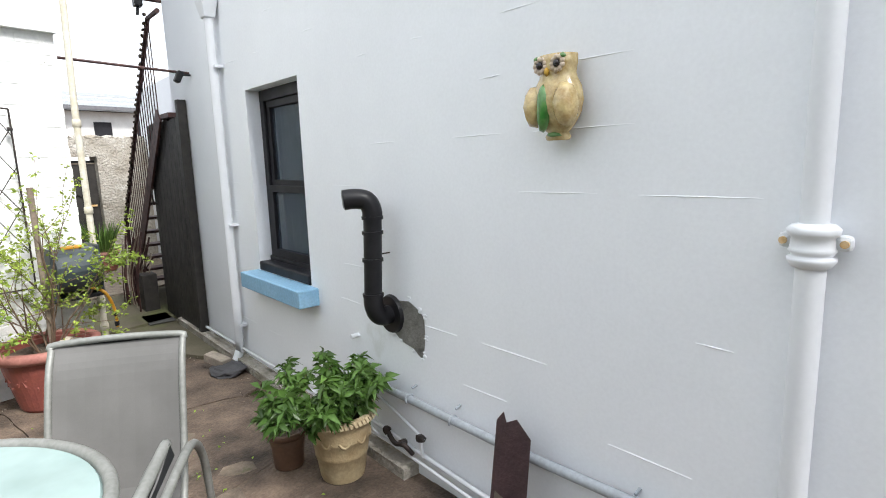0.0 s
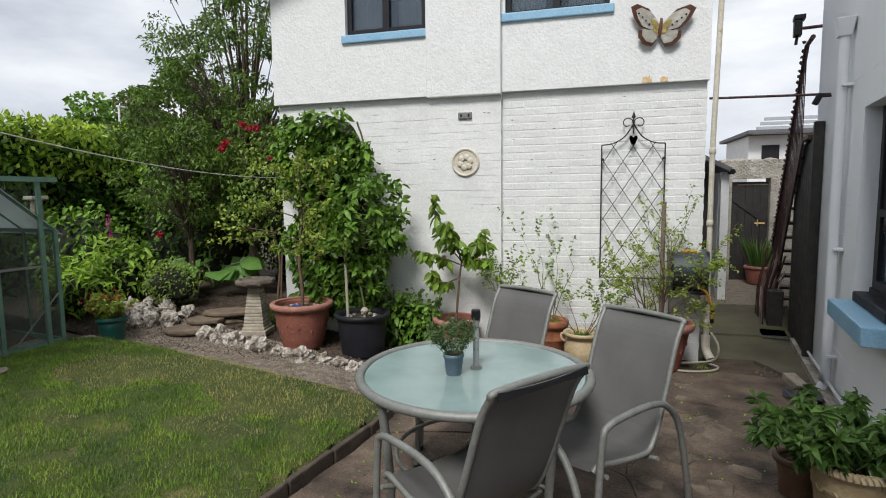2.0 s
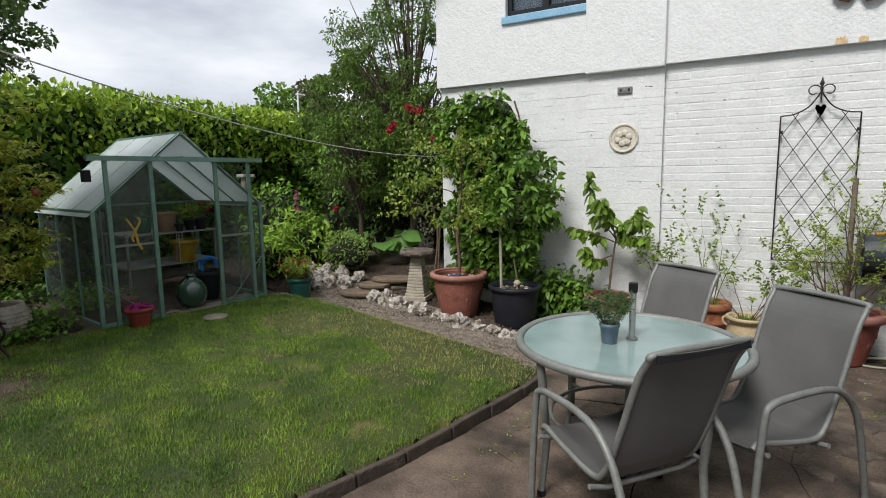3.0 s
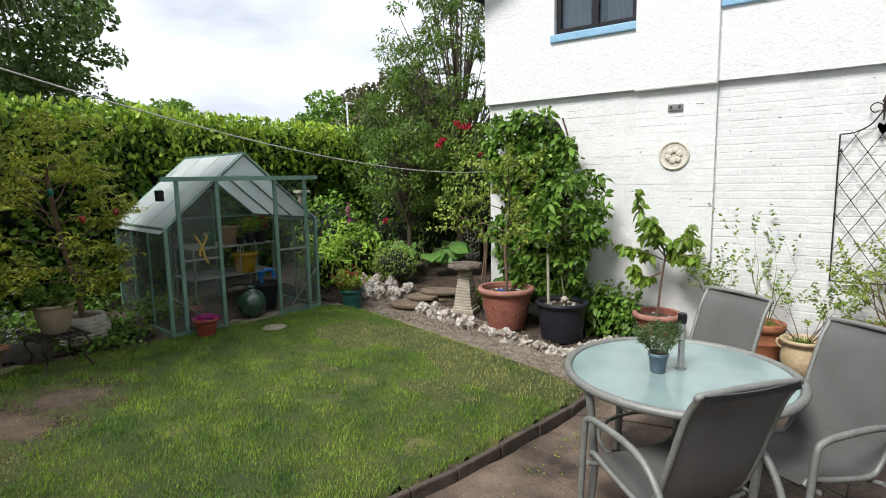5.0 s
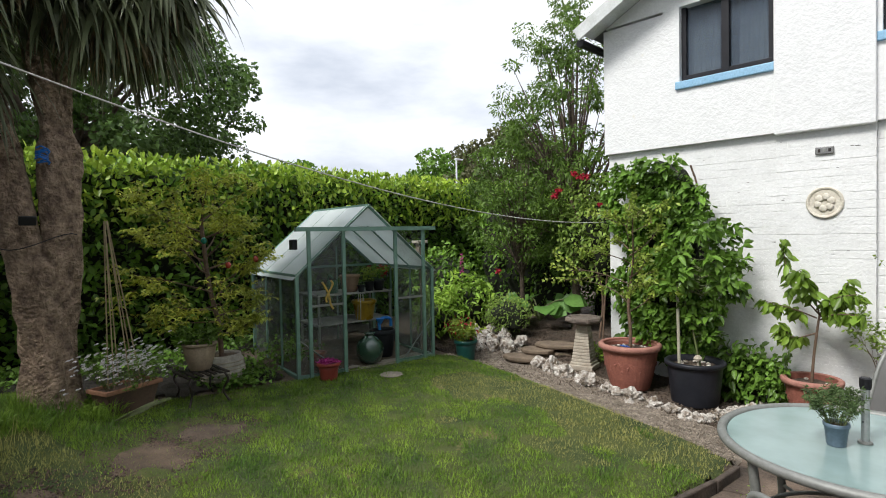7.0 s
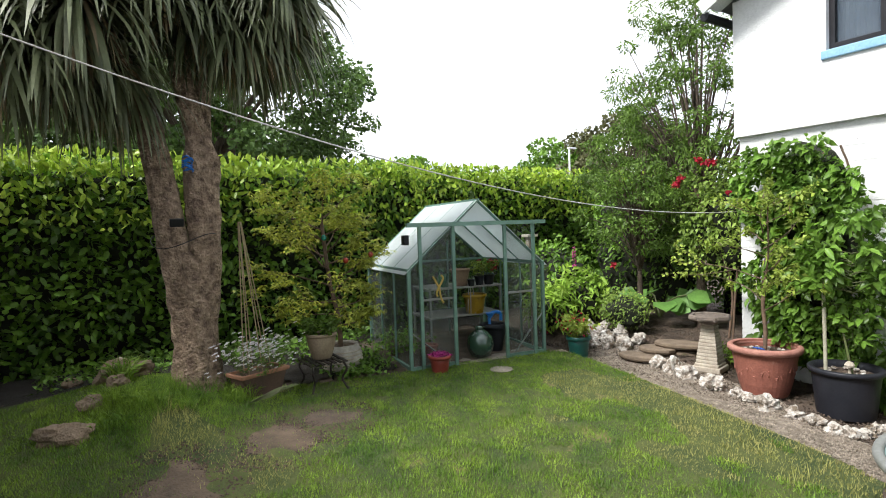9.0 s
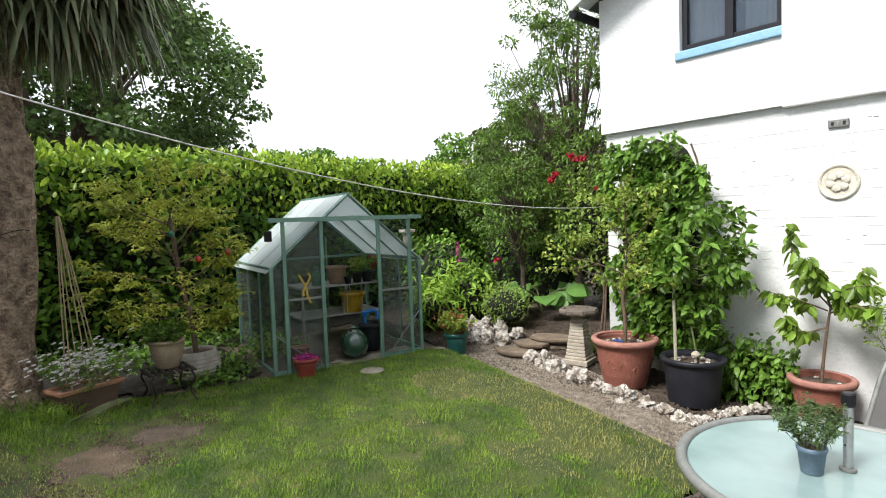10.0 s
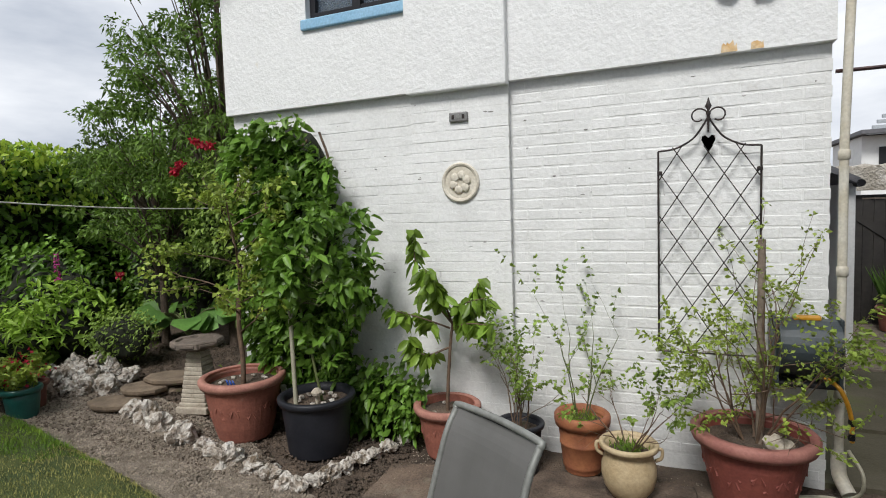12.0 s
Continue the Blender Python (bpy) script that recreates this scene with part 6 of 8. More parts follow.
def corky(b, pts, rs, seed):
    base = smooth_path(pts, 14)
    n = 30
    rings = []
    for i, p in enumerate(base):
        t = i / (len(base) - 1) * (len(rs) - 1)
        r = rs[int(t)] + (rs[min(int(t) + 1, len(rs) - 1)] - rs[int(t)]) * (t - int(t))
        ring_ = []
        for k in range(n):
            a = 2 * math.pi * k / n
            q = r * (1 + 0.14 * noise.noise(Vector((math.cos(a) * 2.2, math.sin(a) * 2.2, p.z * 2.5 + seed))) + 0.12 * math.sin(a * 3 + seed + p.z * 0.9) + 0.05 * math.sin(a * 8 + p.z * 2.1 + seed) + 0.15 * noise.noise(Vector((math.cos(a) * 7, math.sin(a) * 7, p.z * 7))))
            ring_.append(b.verts.new((p.x + q * math.cos(a), p.y + q * math.sin(a), p.z)))
        rings.append(ring_)
    for a_, q_ in zip(rings, rings[1:]):
        for k in range(n):
            b.faces.new((a_[k], a_[(k + 1) % n], q_[(k + 1) % n], q_[k]))
    b.faces.new(rings[-1])
    return b


part("trunk", corky(B(), [(0, 0.02, -0.08), (0, 0.01, 0.10), (0, 0.0, 0.45), (0.0, -0.01, 0.85), (0.0, -0.03, 1.15), (-0.02, -0.05, 1.3)], [0.26, 0.21, 0.18, 0.175, 0.17, 0.12], 1), M_PALMBARK, palm, "rough corky trunk", smooth=True)
part("stem", corky(B(), [(0.02, -0.08, 0.45), (0.03, -0.10, 0.8), (0.02, -0.13, 1.2), (0.0, -0.18, 1.68), (-0.02, -0.235, 2.08), (-0.03, -0.30, 2.45), (-0.03, -0.42, 2.9)], [0.07, 0.105, 0.12, 0.12, 0.11, 0.10, 0.08], 5), M_PALMBARK, palm, "dark corky forked stem", smooth=True)
part("stem", corky(B(), [(0.03, 0.07, 0.45), (0.03, 0.075, 0.8), (0.03, 0.09, 1.25), (0.02, 0.10, 1.7), (0.01, 0.11, 2.06), (0.0, 0.095, 2.28), (0.0, 0.02, 2.62), (-0.02, -0.04, 3.1), (-0.02, -0.03, 3.5)], [0.09, 0.125, 0.135, 0.14, 0.15, 0.10, 0.088, 0.08, 0.07], 9), M_PALMBARK, palm, "pale corky forked stem", smooth=True)
part("stem", corky(B(), [(-0.06, 0.14, 2.05), (-0.06, 0.15, 2.45), (-0.05, 0.18, 2.85), (-0.02, 0.32, 3.15), (0.0, 0.52, 3.45), (0.0, 0.62, 3.6)], [0.075, 0.07, 0.068, 0.065, 0.06, 0.055], 13), M_PALMBARK, palm, "slim corky side stem", smooth=True)
HEADS = [((-0.05, -0.55, 2.90), 1.0), ((0.12, -0.92, 2.95), 1.0), ((0.30, -1.30, 2.95), 1.0), ((-0.3, -0.80, 3.15), 1.0), ((0.45, -0.75, 3.25), 1.0), ((0.1, -1.15, 3.35), 1.0), ((0.15, 0.45, 3.35), 0.95), ((0.0, 0.78, 3.45), 1.0), ((0.1, 0.12, 3.45), 0.9), ((-0.35, 0.50, 3.45), 0.95), ((0.35, -0.25, 3.6), 1.0), ((0.3, 0.85, 3.7), 0.95), ((0.0, 0.3, 3.8), 1.0)]
for k, ((hx, hy, hz), s) in enumerate(HEADS):
    b = B()
    root = (-0.03, -0.36, 2.65) if hy < -0.4 else (-0.02, -0.04, 3.1) if hy < 0.2 else (-0.01, 0.36, 3.2)
    tube(b, smooth_path([root, ((root[0] + hx) / 2, (root[1] * 0.6 + hy * 0.4), (root[2] + hz) / 2), (hx, hy, hz)], 5), [0.07 - 0.02 * i / 10 for i in range(11)], 8)
    part("branch", b, M_PALMBARK, palm, smooth=True)


def blades(name, m_seed, heads, per, length, width, material, down, label):
    """Long sword blades in rosettes: each bends over in four steps."""
    rng = np.random.default_rng(m_seed)
    V, F = [], []
    for (c, s) in heads:
        for _ in range(per):
            a, e = rng.uniform(0, 6.28), rng.uniform(-0.9, 1.0) if not down else rng.uniform(-1.4, -0.5)
            d = np.array([math.cos(a) * math.cos(e), math.sin(a) * math.cos(e), math.sin(e)])
            side = np.array([-math.sin(a), math.cos(a), 0.0])
            ln = length * s * rng.uniform(0.7, 1.15)
            p = np.array(c) + d * 0.04
            b0 = len(V)
            w = width * rng.uniform(0.8, 1.2)
            stiff = rng.uniform(0.10, 0.30)
            for i in range(6):
                ww = w * (0.6, 1.0, 1.0, 0.8, 0.5, 0.05)[i] * 0.5
                V.append(p - side * ww)
                V.append(p + side * ww)
                if i < 5:
                    F.append((b0 + 2 * i, b0 + 2 * i + 1, b0 + 2 * i + 3, b0 + 2 * i + 2))
                d = d + np.array([0, 0, -stiff * (1 + 0.45 * i)]) * (1.0 if not down else 1.4)
                d /= np.linalg.norm(d)
                p = p + d * ln / 5
    return mesh_part(name, raw_mesh(name, np.array(V), np.array(F)), material, palm, label)


blades("blade_mass", 151, HEADS, 190, 0.92, 0.042, L_PALM, False, "long grey-green sword blades")["kind"] = "stuff"
blades("dry_blade_mass", 152, HEADS, 46, 0.66, 0.032, L_PALMDRY, True, "hanging dry straw-coloured blades")["kind"] = "stuff"
b = B()
box(b, (0.22, -0.14, 1.52), (0.03, 0.11, 0.07), bevel=0.006, ry=20)
part("solar_panel", b, M_BLACK, palm, "small black solar panel")
b = B()
for k in range(9):
    tube(b, smooth_path([(0.19, -0.06 + 0.02 * math.sin(k * 2), 1.97 + 0.014 * k), (0.23, -0.03 + 0.04 * math.cos(k), 1.98 + 0.014 * k), (0.19, 0.01, 1.96 + 0.014 * k)], 3), 0.006, 5)
part("blue_twine", b, M_BLUE, palm, "knot of blue twine")
b = B()
tube(b, [(0.245 * math.cos(q), -0.05 + 0.28 * math.sin(q), 1.36 + 0.06 * math.sin(q * 2)) for q in [i * 6.283 / 24 for i in range(25)]], 0.004, 5, cap=False)
part("cable", b, M_BLACK, palm)
M_BOULDER = mat("buff_boulder", (0.30, 0.22, 0.145), (0.18, 0.13, 0.09), rough=0.9, scale=7, bump=0.8, col3=(0.40, 0.36, 0.30), patch=0.0, dist=0.02)
for k, (x, y, s, lab) in enumerate(((-5.30, -0.95, (0.16, 0.24, 0.12), 0), (-4.95, -1.04, (0.07, 0.09, 0.07), 0), (-4.15, -1.40, (0.22, 0.10, 0.09), 0), (-5.6, -1.40, (0.08, 0.10, 0.06), 0), (-4.60, -1.22, (0.12, 0.07, 0.07), 0))):
    b = B()
    rock(b, (0, 0, s[2] * 0.5), s, 170 + k, 3, 0.5)
    ob = part("garden_boulder", b, M_BOULDER)
    ob.matrix_basis = at_ground(x, y, 0.0, 30 * k)
    tagged(ob, "flat buff boulder at the lawn corner", "stone", "boulders by the palm")

# ---- clothes line ----
line = thing("clothes_line", "sagging white clothes line across the garden", "rope", pose(-2.62, 4.97, 1.87))
b = B()
pts = []
A, Z = Vector((-2.62, 4.97, 1.87)), Vector((-2.2, -2.7, 3.08))
for i in range(41):
    t = i / 40
    p = A.lerp(Z, t)
    p.z -= 4 * 0.37 * t * (1 - t)
    pts.append(p - A)
tube(b, pts, 0.0045, 5)
part("rope", b, M_ROPE, line, smooth=True)
b = B()
tube(b, [(0.0, 0.0, 0.0), (0.04, 0.03, 0.0)], 0.006, 6)
part("hook", b, M_IRON, line)

# ---- things on the grey-white wall (local x along it, local y to the garden) ----
def on_wall(name, label, category, s, z, out=0.0, group="", kind=""):
    return thing(name, label, category, WM @ pose(s, out, z), group, kind)


win = on_wall("window_3", "black framed sash window in a deep white reveal", "window", 3.28, 0.87, 0.0, kind="structure")
for c, s in (((-0.375, -0.13, 0.665), (0.07, 0.06, 1.33)), ((0.375, -0.13, 0.665), (0.07, 0.06, 1.33)), ((0, -0.13, 1.29), (0.82, 0.062, 0.08)), ((0, -0.125, 0.05), (0.82, 0.08, 0.10))):
    b = B()
    box(b, c, s, bevel=0.006)
    part("window_frame", b, M_FRAME, win)
for z0, z1, y in ((0.10, 0.64, -0.115), (0.62, 1.25, -0.14)):
    sash = None
    for c, s in (((-0.315, y, (z0 + z1) / 2), (0.05, 0.04, z1 - z0)), ((0.315, y, (z0 + z1) / 2), (0.05, 0.04, z1 - z0)), ((0, y, z0 + 0.03), (0.68, 0.042, 0.06)), ((0, y, z1 - 0.025), (0.68, 0.042, 0.05))):
        b = B()
        box(b, c, s, bevel=0.004)
        part("sash_rail", b, M_FRAME, win)
    b = B()
    box(b, (0, y - 0.005, (z0 + z1) / 2), (0.60, 0.006, z1 - z0 - 0.08))
    p = part("pane", b, M_WGLASS, win)
    p.visible_shadow = False
b = B()
box(b, (0, -0.07, 0.035), (0.80, 0.16, 0.07), bevel=0.012)
part("inner_sill", b, M_FRAME, win, "black painted timber sill")
b = B()
box(b, (-0.02, 0.02, -0.06), (0.96, 0.24, 0.115), bevel=0.008)
part("window_sill", b, M_SILL, win, "sky blue painted stone sill")
b = B()
for k in range(13):
    tube(b, [(-0.36 + 0.06 * k, -0.25 + 0.015 * (k % 2), 0.02), (-0.36 + 0.06 * k, -0.25 + 0.015 * ((k + 1) % 2), 1.3)], 0.034, 6)
part("net_curtain", b, mat("white_net_curtain", (0.62, 0.63, 0.63), (0.5, 0.51, 0.51), rough=0.9, bump=0.2), win, "grey-white net curtain")
# near-black backing sheet paints the darkness of the unlit room
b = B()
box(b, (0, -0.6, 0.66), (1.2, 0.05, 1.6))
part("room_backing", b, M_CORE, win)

flue = on_wall("flue_pipe", "black plastic boiler flue with a bent terminal", "flue pipe", 1.975, 0.86)
b = B()
tube(b, smooth_path([(0, 0.0, 0), (0, 0.06, 0.0), (0.0, 0.095, 0.02), (0.0, 0.115, 0.07), (0.0, 0.115, 0.13)], 5), 0.05, 20)
part("lower_elbow", b, M_BLACK, flue, smooth=True)
b = B()
tube(b, [(0, 0.115, 0.12), (-0.03, 0.115, 0.535)], 0.046, 20)
part("tube", b, M_BLACK, flue, smooth=True)
b = B()
tube(b, smooth_path([(-0.03, 0.115, 0.52), (-0.029, 0.118, 0.57), (-0.015, 0.14, 0.612), (0.015, 0.19, 0.622), (0.04, 0.235, 0.618)], 5), 0.05, 20)
part("upper_elbow", b, M_BLACK, flue, smooth=True)
for z in (0.125, 0.31, 0.45, 0.525):
    b = B()
    tube(b, [(0.009 - 0.072 * z, 0.115, z - 0.008), (0.009 - 0.072 * z, 0.115, z + 0.008)], 0.054, 20)
    part("collar", b, M_BLACK, flue, smooth=True)
b = B()
tube(b, [(0, 0.0, 0), (0, 0.022, 0)], [0.105, 0.098], 28)
part("wall_flange", b, M_BLACK, flue, "round black rubber wall flange")
d_end = (Vector((0.04, 0.235, 0.618)) - Vector((0.015, 0.19, 0.622))).normalized()
e_end = Vector((0.04, 0.235, 0.618)) + d_end * 0.003
b = B()
sx_ = d_end.orthogonal().normalized()
sy_ = d_end.cross(sx_)
for k in range(6):
    a = k * math.pi / 6
    tube(b, [e_end + 0.04 * (math.cos(a) * sx_ + math.sin(a) * sy_), e_end - 0.04 * (math.cos(a) * sx_ + math.sin(a) * sy_)], 0.0028, 4)
part("grille", b, mat("grey_grille", (0.35, 0.35, 0.35), rough=0.5), flue, "star-shaped pale grille")
b = B()
tube(b, [(0.0, 0.0, 0.33), (0.0, 0.075, 0.33)], 0.004, 6)
part("bracket", b, M_IRON, flue)
patch_t = on_wall("cement_patch", "bare grey cement patch chipped through white paint", "wall patch", 1.80, 0.81)
b = B()
ring = [(0.16, 0.06), (0.14, 0.13), (0.02, 0.145), (-0.06, 0.11), (-0.095, 0.08), (-0.10, -0.02), (-0.085, -0.105), (-0.065, -0.14), (0.0, -0.10), (0.10, -0.085), (0.155, -0.05)]
vs = [b.verts.new((x + 0.008 * noise.noise(Vector((k, 1, 2))), 0.003, z)) for k, (x, z) in enumerate(ring)]
b.faces.new(vs)
bmesh.ops.solidify(b, geom=b.faces[:], thickness=0.002)
part("patch", b, M_PATCH, patch_t)
b = B()
for k in range(18):
    x, z = ring[k % 11]
    rock(b, (x * 1.05, 0.003, z * 1.06 + 0.01 * math.sin(k * 3)), (0.016, 0.003, 0.010), k, 1, 0.6)
part("flaking_edge", b, M_BLOCK, patch_t, "flaking white paint edge")["kind"] = "stuff"

cond = on_wall("conduit_pipe", "grey plastic waste pipe clipped along the wall foot", "pipe", 0.8, 0.46)
b = B()
tube(b, [(-2.6, 0.05, 0.06), (-0.3, 0.05, 0.03), (0.3, 0.05, 0.0), (1.20, 0.05, -0.01), (1.24, 0.02, -0.01)], 0.021, 12)
part("tube", b, M_GREYPIPE, cond, smooth=True)
for s in (-0.95, -0.25, 0.30, 0.66, 0.99):
    b = B()
    tube(b, [(s + 0.0, 0.05 + 0.026 * math.cos(a), 0.012 - 0.02 * (s > 0) + 0.026 * math.sin(a)) for a in [i * math.pi / 6 - 0.5 for i in range(9)]], 0.006, 5)
    tube(b, [(s, 0.0, 0.055), (s, 0.03, 0.045)], 0.007, 6)
    part("pipe_clip", b, M_GREYPIPE, cond)
thin = on_wall("thin_pipes", "white and copper service pipes along the wall base", "pipe", 1.6, 0.1)
for k, (pts, r, mt) in enumerate((([(-0.9, 0.10, 0.02), (0.0, 0.06, 0.03), (0.55, 0.05, 0.05), (0.7, 0.05, 0.10)], 0.009, M_PIPE), ([(-0.9, 0.07, 0.06), (0.1, 0.04, 0.07), (0.6, 0.03, 0.09)], 0.012, M_PIPE), ([(0.1, 0.05, 0.07), (0.1, 0.06, 0.16), (0.12, 0.05, 0.18), (0.5, 0.03, 0.26)], 0.009, M_PIPE), ([(0.18, 0.05, 0.05), (0.22, 0.08, 0.1), (0.3, 0.08, 0.08), (0.42, 0.05, 0.11)], 0.013, M_IRON), ([(0.95, 0.05, 0.05), (1.6, 0.05, 0.06), (2.4, 0.05, 0.05), (3.4, 0.05, 0.04)], 0.012, M_PIPE))):
    b = B()
    tube(b, smooth_path(pts, 5), r, 8)
    part("tube", b, mt, thin, smooth=True)
for k, (s, z) in enumerate(((0.1, 0.175), (0.25, 0.09), (0.40, 0.11))):
    b = B()
    rock(b, (s, 0.06, z), (0.028, 0.022, 0.022), k + 3, 2, 0.4)
    part("joint", b, M_IRON, thin, "rusty valve joint")
b = B()
box(b, (3.0, 0.05, 0.03), (4.0, 0.10, 0.09))
q = part("wall_footing", b, M_OLDWALL)
q.matrix_basis = WM @ pose(0.8, 0, 0)
tagged(q, "rough whitewashed concrete footing at the wall base", "footing", kind="structure")

bigp = on_wall("soil_pipe", "thick white painted cast-iron soil pipe", "pipe", 0.087, 0.0)
b = B()
tube(b, [(0, 0.055, 0.0), (0, 0.055, 1.40)], 0.034, 24)
part("lower_pipe", b, M_PIPE, bigp, smooth=True)
b = B()
tube(b, [(0, 0.055, 1.42), (0, 0.055, 6.1)], 0.032, 24)
part("upper_pipe", b, M_PIPE, bigp, smooth=True)
b = B()
lathe(b, [(0.034, 1.365), (0.043, 1.368), (0.054, 1.384), (0.054, 1.392), (0.045, 1.396), (0.047, 1.402), (0.053, 1.410), (0.049, 1.416), (0.047, 1.442), (0.056, 1.45), (0.058, 1.464), (0.048, 1.474), (0.032, 1.478)], 28, c=(0, 0.055, 0), cap=False)
part("socket", b, M_PIPE, bigp, "moulded cast socket", smooth=True)
for sx in (-1, 1):
    b = B()
    box(b, (sx * 0.062, 0.035, 1.43), (0.036, 0.036, 0.04), bevel=0.012)
    ear = part("lug", b, M_PIPE, bigp)
    b = B()
    tube(b, [(sx * 0.066, 0.052, 1.43), (sx * 0.066, 0.06, 1.43)], 0.010, 8)
    part("bolt", b, M_RUST, ear, "rusty bolt head")

dp = on_wall("downpipe", "white painted rainwater downpipe with a hopper head", "pipe", 4.12, 0.0)
b = B()
tube(b, smooth_path([(0, 0.10, 0.05), (0, 0.07, 0.12), (0, 0.06, 0.25), (0, 0.06, 1.5), (0, 0.06, 2.78)], 3), 0.036, 16)
part("tube", b, M_PIPE, dp, smooth=True)
b = B()
g = bmesh.ops.create_cube(b, size=1.0)
for v in b.verts:
    k = 1.0 if v.co.z > 0 else 0.62
    v.co = Vector((v.co.x * 0.15 * k, 0.065 + v.co.y * 0.13 * k, 2.84 + v.co.z * 0.13))
bmesh.ops.bevel(b, geom=b.edges[:], offset=0.006, segments=1, affect="EDGES")
part("hopper", b, M_PIPE, dp, "square hopper head")
for z in (2.42, 1.19, 0.35):
    b = B()
    box(b, (0, 0.035, z), (0.13, 0.07, 0.022), bevel=0.004)
    part("clip", b, M_PIPE, dp)
shoe = on_wall("drain_shoe", "dark stone drain block with a buff brick on it", "drain block", 4.0, 0.015, 0.22)
b = B()
rock(b, (0, 0, 0.03), (0.19, 0.13, 0.045), 5, 3, 0.3)
part("slab", b, mat("dark_slab", (0.06, 0.06, 0.065), rough=0.7, bump=0.3), shoe)
b = B()
box(b, (0.10, 0.04, 0.09), (0.2, 0.10, 0.065), 25, 0.006, ry=-12)
part("brick", b, M_STONE, shoe, "buff brick")
stub = on_wall("overflow_stub", "short white plastic overflow pipe stub", "pipe", 2.33, 0.66)
b = B()
tube(b, [(0, 0, 0), (0, 0.05, 0)], 0.013, 10)
lathe(b, [(0.02, -0.004), (0.022, 0.0), (0.02, 0.006)], 12)
part("tube", b, M_PIPE, stub)

# owl-shaped glazed wall vase: one plain figure
b = B()
lathe(b, [(0.045, 0.0), (0.05, 0.012), (0.04, 0.025), (0.065, 0.05), (0.09, 0.09), (0.098, 0.13), (0.09, 0.175), (0.072, 0.205), (0.068, 0.22), (0.074, 0.25), (0.074, 0.28), (0.066, 0.282), (0.064, 0.25), (0.02, 0.24)], 28, cap=False)
for v in b.verts:
    v.co.y = v.co.y * 0.85 if v.co.y > 0 else v.co.y * 0.35
nb = len(b.faces)
for sx in (-1, 1):
    rock(b, (sx * 0.062, 0.045, 0.115), (0.042, 0.05, 0.075), 3 + sx, 2, 0.12)
n1 = len(b.faces)
rock(b, (0.012, 0.071, 0.105), (0.026, 0.022, 0.082), 9, 2, 0.1)
for sx in (-0.045, 0.062):
    rock(b, (sx - 0.01, 0.056, 0.270), (0.014, 0.010, 0.010), 2, 1, 0.2)
rock(b, (-0.005, 0.03, 0.018), (0.03, 0.035, 0.01), 2, 1, 0.2)
n2 = len(b.faces)
for sx in (-0.035, 0.035):
    for k in range(9):
        a = 2 * math.pi * k / 9
        rock(b, (sx + 0.021 * math.cos(a), 0.062 - 2.2 * sx * sx, 0.247 + 0.021 * math.sin(a)), (0.011, 0.007, 0.011), k, 1, 0.1)
n3 = len(b.faces)
for sx in (-0.035, 0.035):
    rock(b, (sx, 0.066 - 2.2 * sx * sx, 0.247), (0.013, 0.010, 0.013), 4, 2, 0.05)
n4 = len(b.faces)
rock(b, (0.0, 0.07, 0.222), (0.008, 0.012, 0.016), 4, 1, 0.1)
b.faces.ensure_lookup_table()
for i, f in enumerate(b.faces):
    f.material_index = 0 if i < n1 else 1 if i < n2 else 2 if i < n3 else 3 if i < n4 else 4
    f.smooth = True
me = bpy.data.meshes.new("wall_vase")
b.to_mesh(me)
b.free()
for mt in (mat("cream_glaze", (0.62, 0.50, 0.25), (0.36, 0.24, 0.09), rough=0.2, scale=25, bump=0.25, coat=0.5), mat("green_glaze", (0.035, 0.17, 0.03), (0.13, 0.26, 0.08), rough=0.2, scale=20, bump=0.1, coat=0.5), mat("pale_petal_glaze", (0.62, 0.50, 0.38), rough=0.3, bump=0.05), mat("dark_eye_glaze", (0.02, 0.015, 0.015), rough=0.15, bump=0.0), mat("yellow_glaze", (0.55, 0.33, 0.04), rough=0.2, bump=0.0)):
    me.materials.append(mt)
owl = new("wall_vase", me)
owl.matrix_basis = WM @ pose(0.865, 0.045, 1.715)
tagged(owl, "cream and green glazed owl-shaped wall vase", "wall vase")

# slates and a block leaning at the wall foot
for k, (s, z, w, h, tilt, mt, lab) in enumerate(((1.02, 0.02, 0.19, 0.64, -8, M_SLATE, "broken purple roof slate leaning on the wall"), (0.94, 0.02, 0.24, 0.36, -13, M_STONE, "broken grey slate leaning on a taller one"))):
    t = on_wall("leaning_slate", lab, "slate", s, z, 0.20 + 0.07 * k, "leaning slates")
    b = B()
    pts = [(-w / 2, 0), (w / 2, 0), (w / 2, h * 0.93), (w * 0.32, h), (w * 0.22, h * 0.94), (-w * 0.05, h * 0.985), (-w * 0.45, h * 0.9)] if k == 0 else [(-w / 2, 0), (w / 2, 0), (w / 2, h * 0.95), (w * 0.1, h * 0.9), (-w * 0.5, h * 0.75)]
    b.faces.new([b.verts.new((x, 0, z_)) for x, z_ in pts])
    bmesh.ops.solidify(b, geom=b.faces[:], thickness=0.014)
    bmesh.ops.rotate(b, verts=b.verts, cent=(0, 0, 0), matrix=Matrix.Rotation(radians(-tilt), 3, "X"))
    part("slab", b, mt, t)
b = B()
rock(b, (0, 0, 0.06), (0.10, 0.13, 0.075), 12, 3, 0.35)
ob = part("rough_stone", b, M_STONE)
ob.matrix_basis = WM @ pose(1.28, 0.16, 0.0)
tagged(ob, "pitted grey stone lump by the wall foot", "stone")

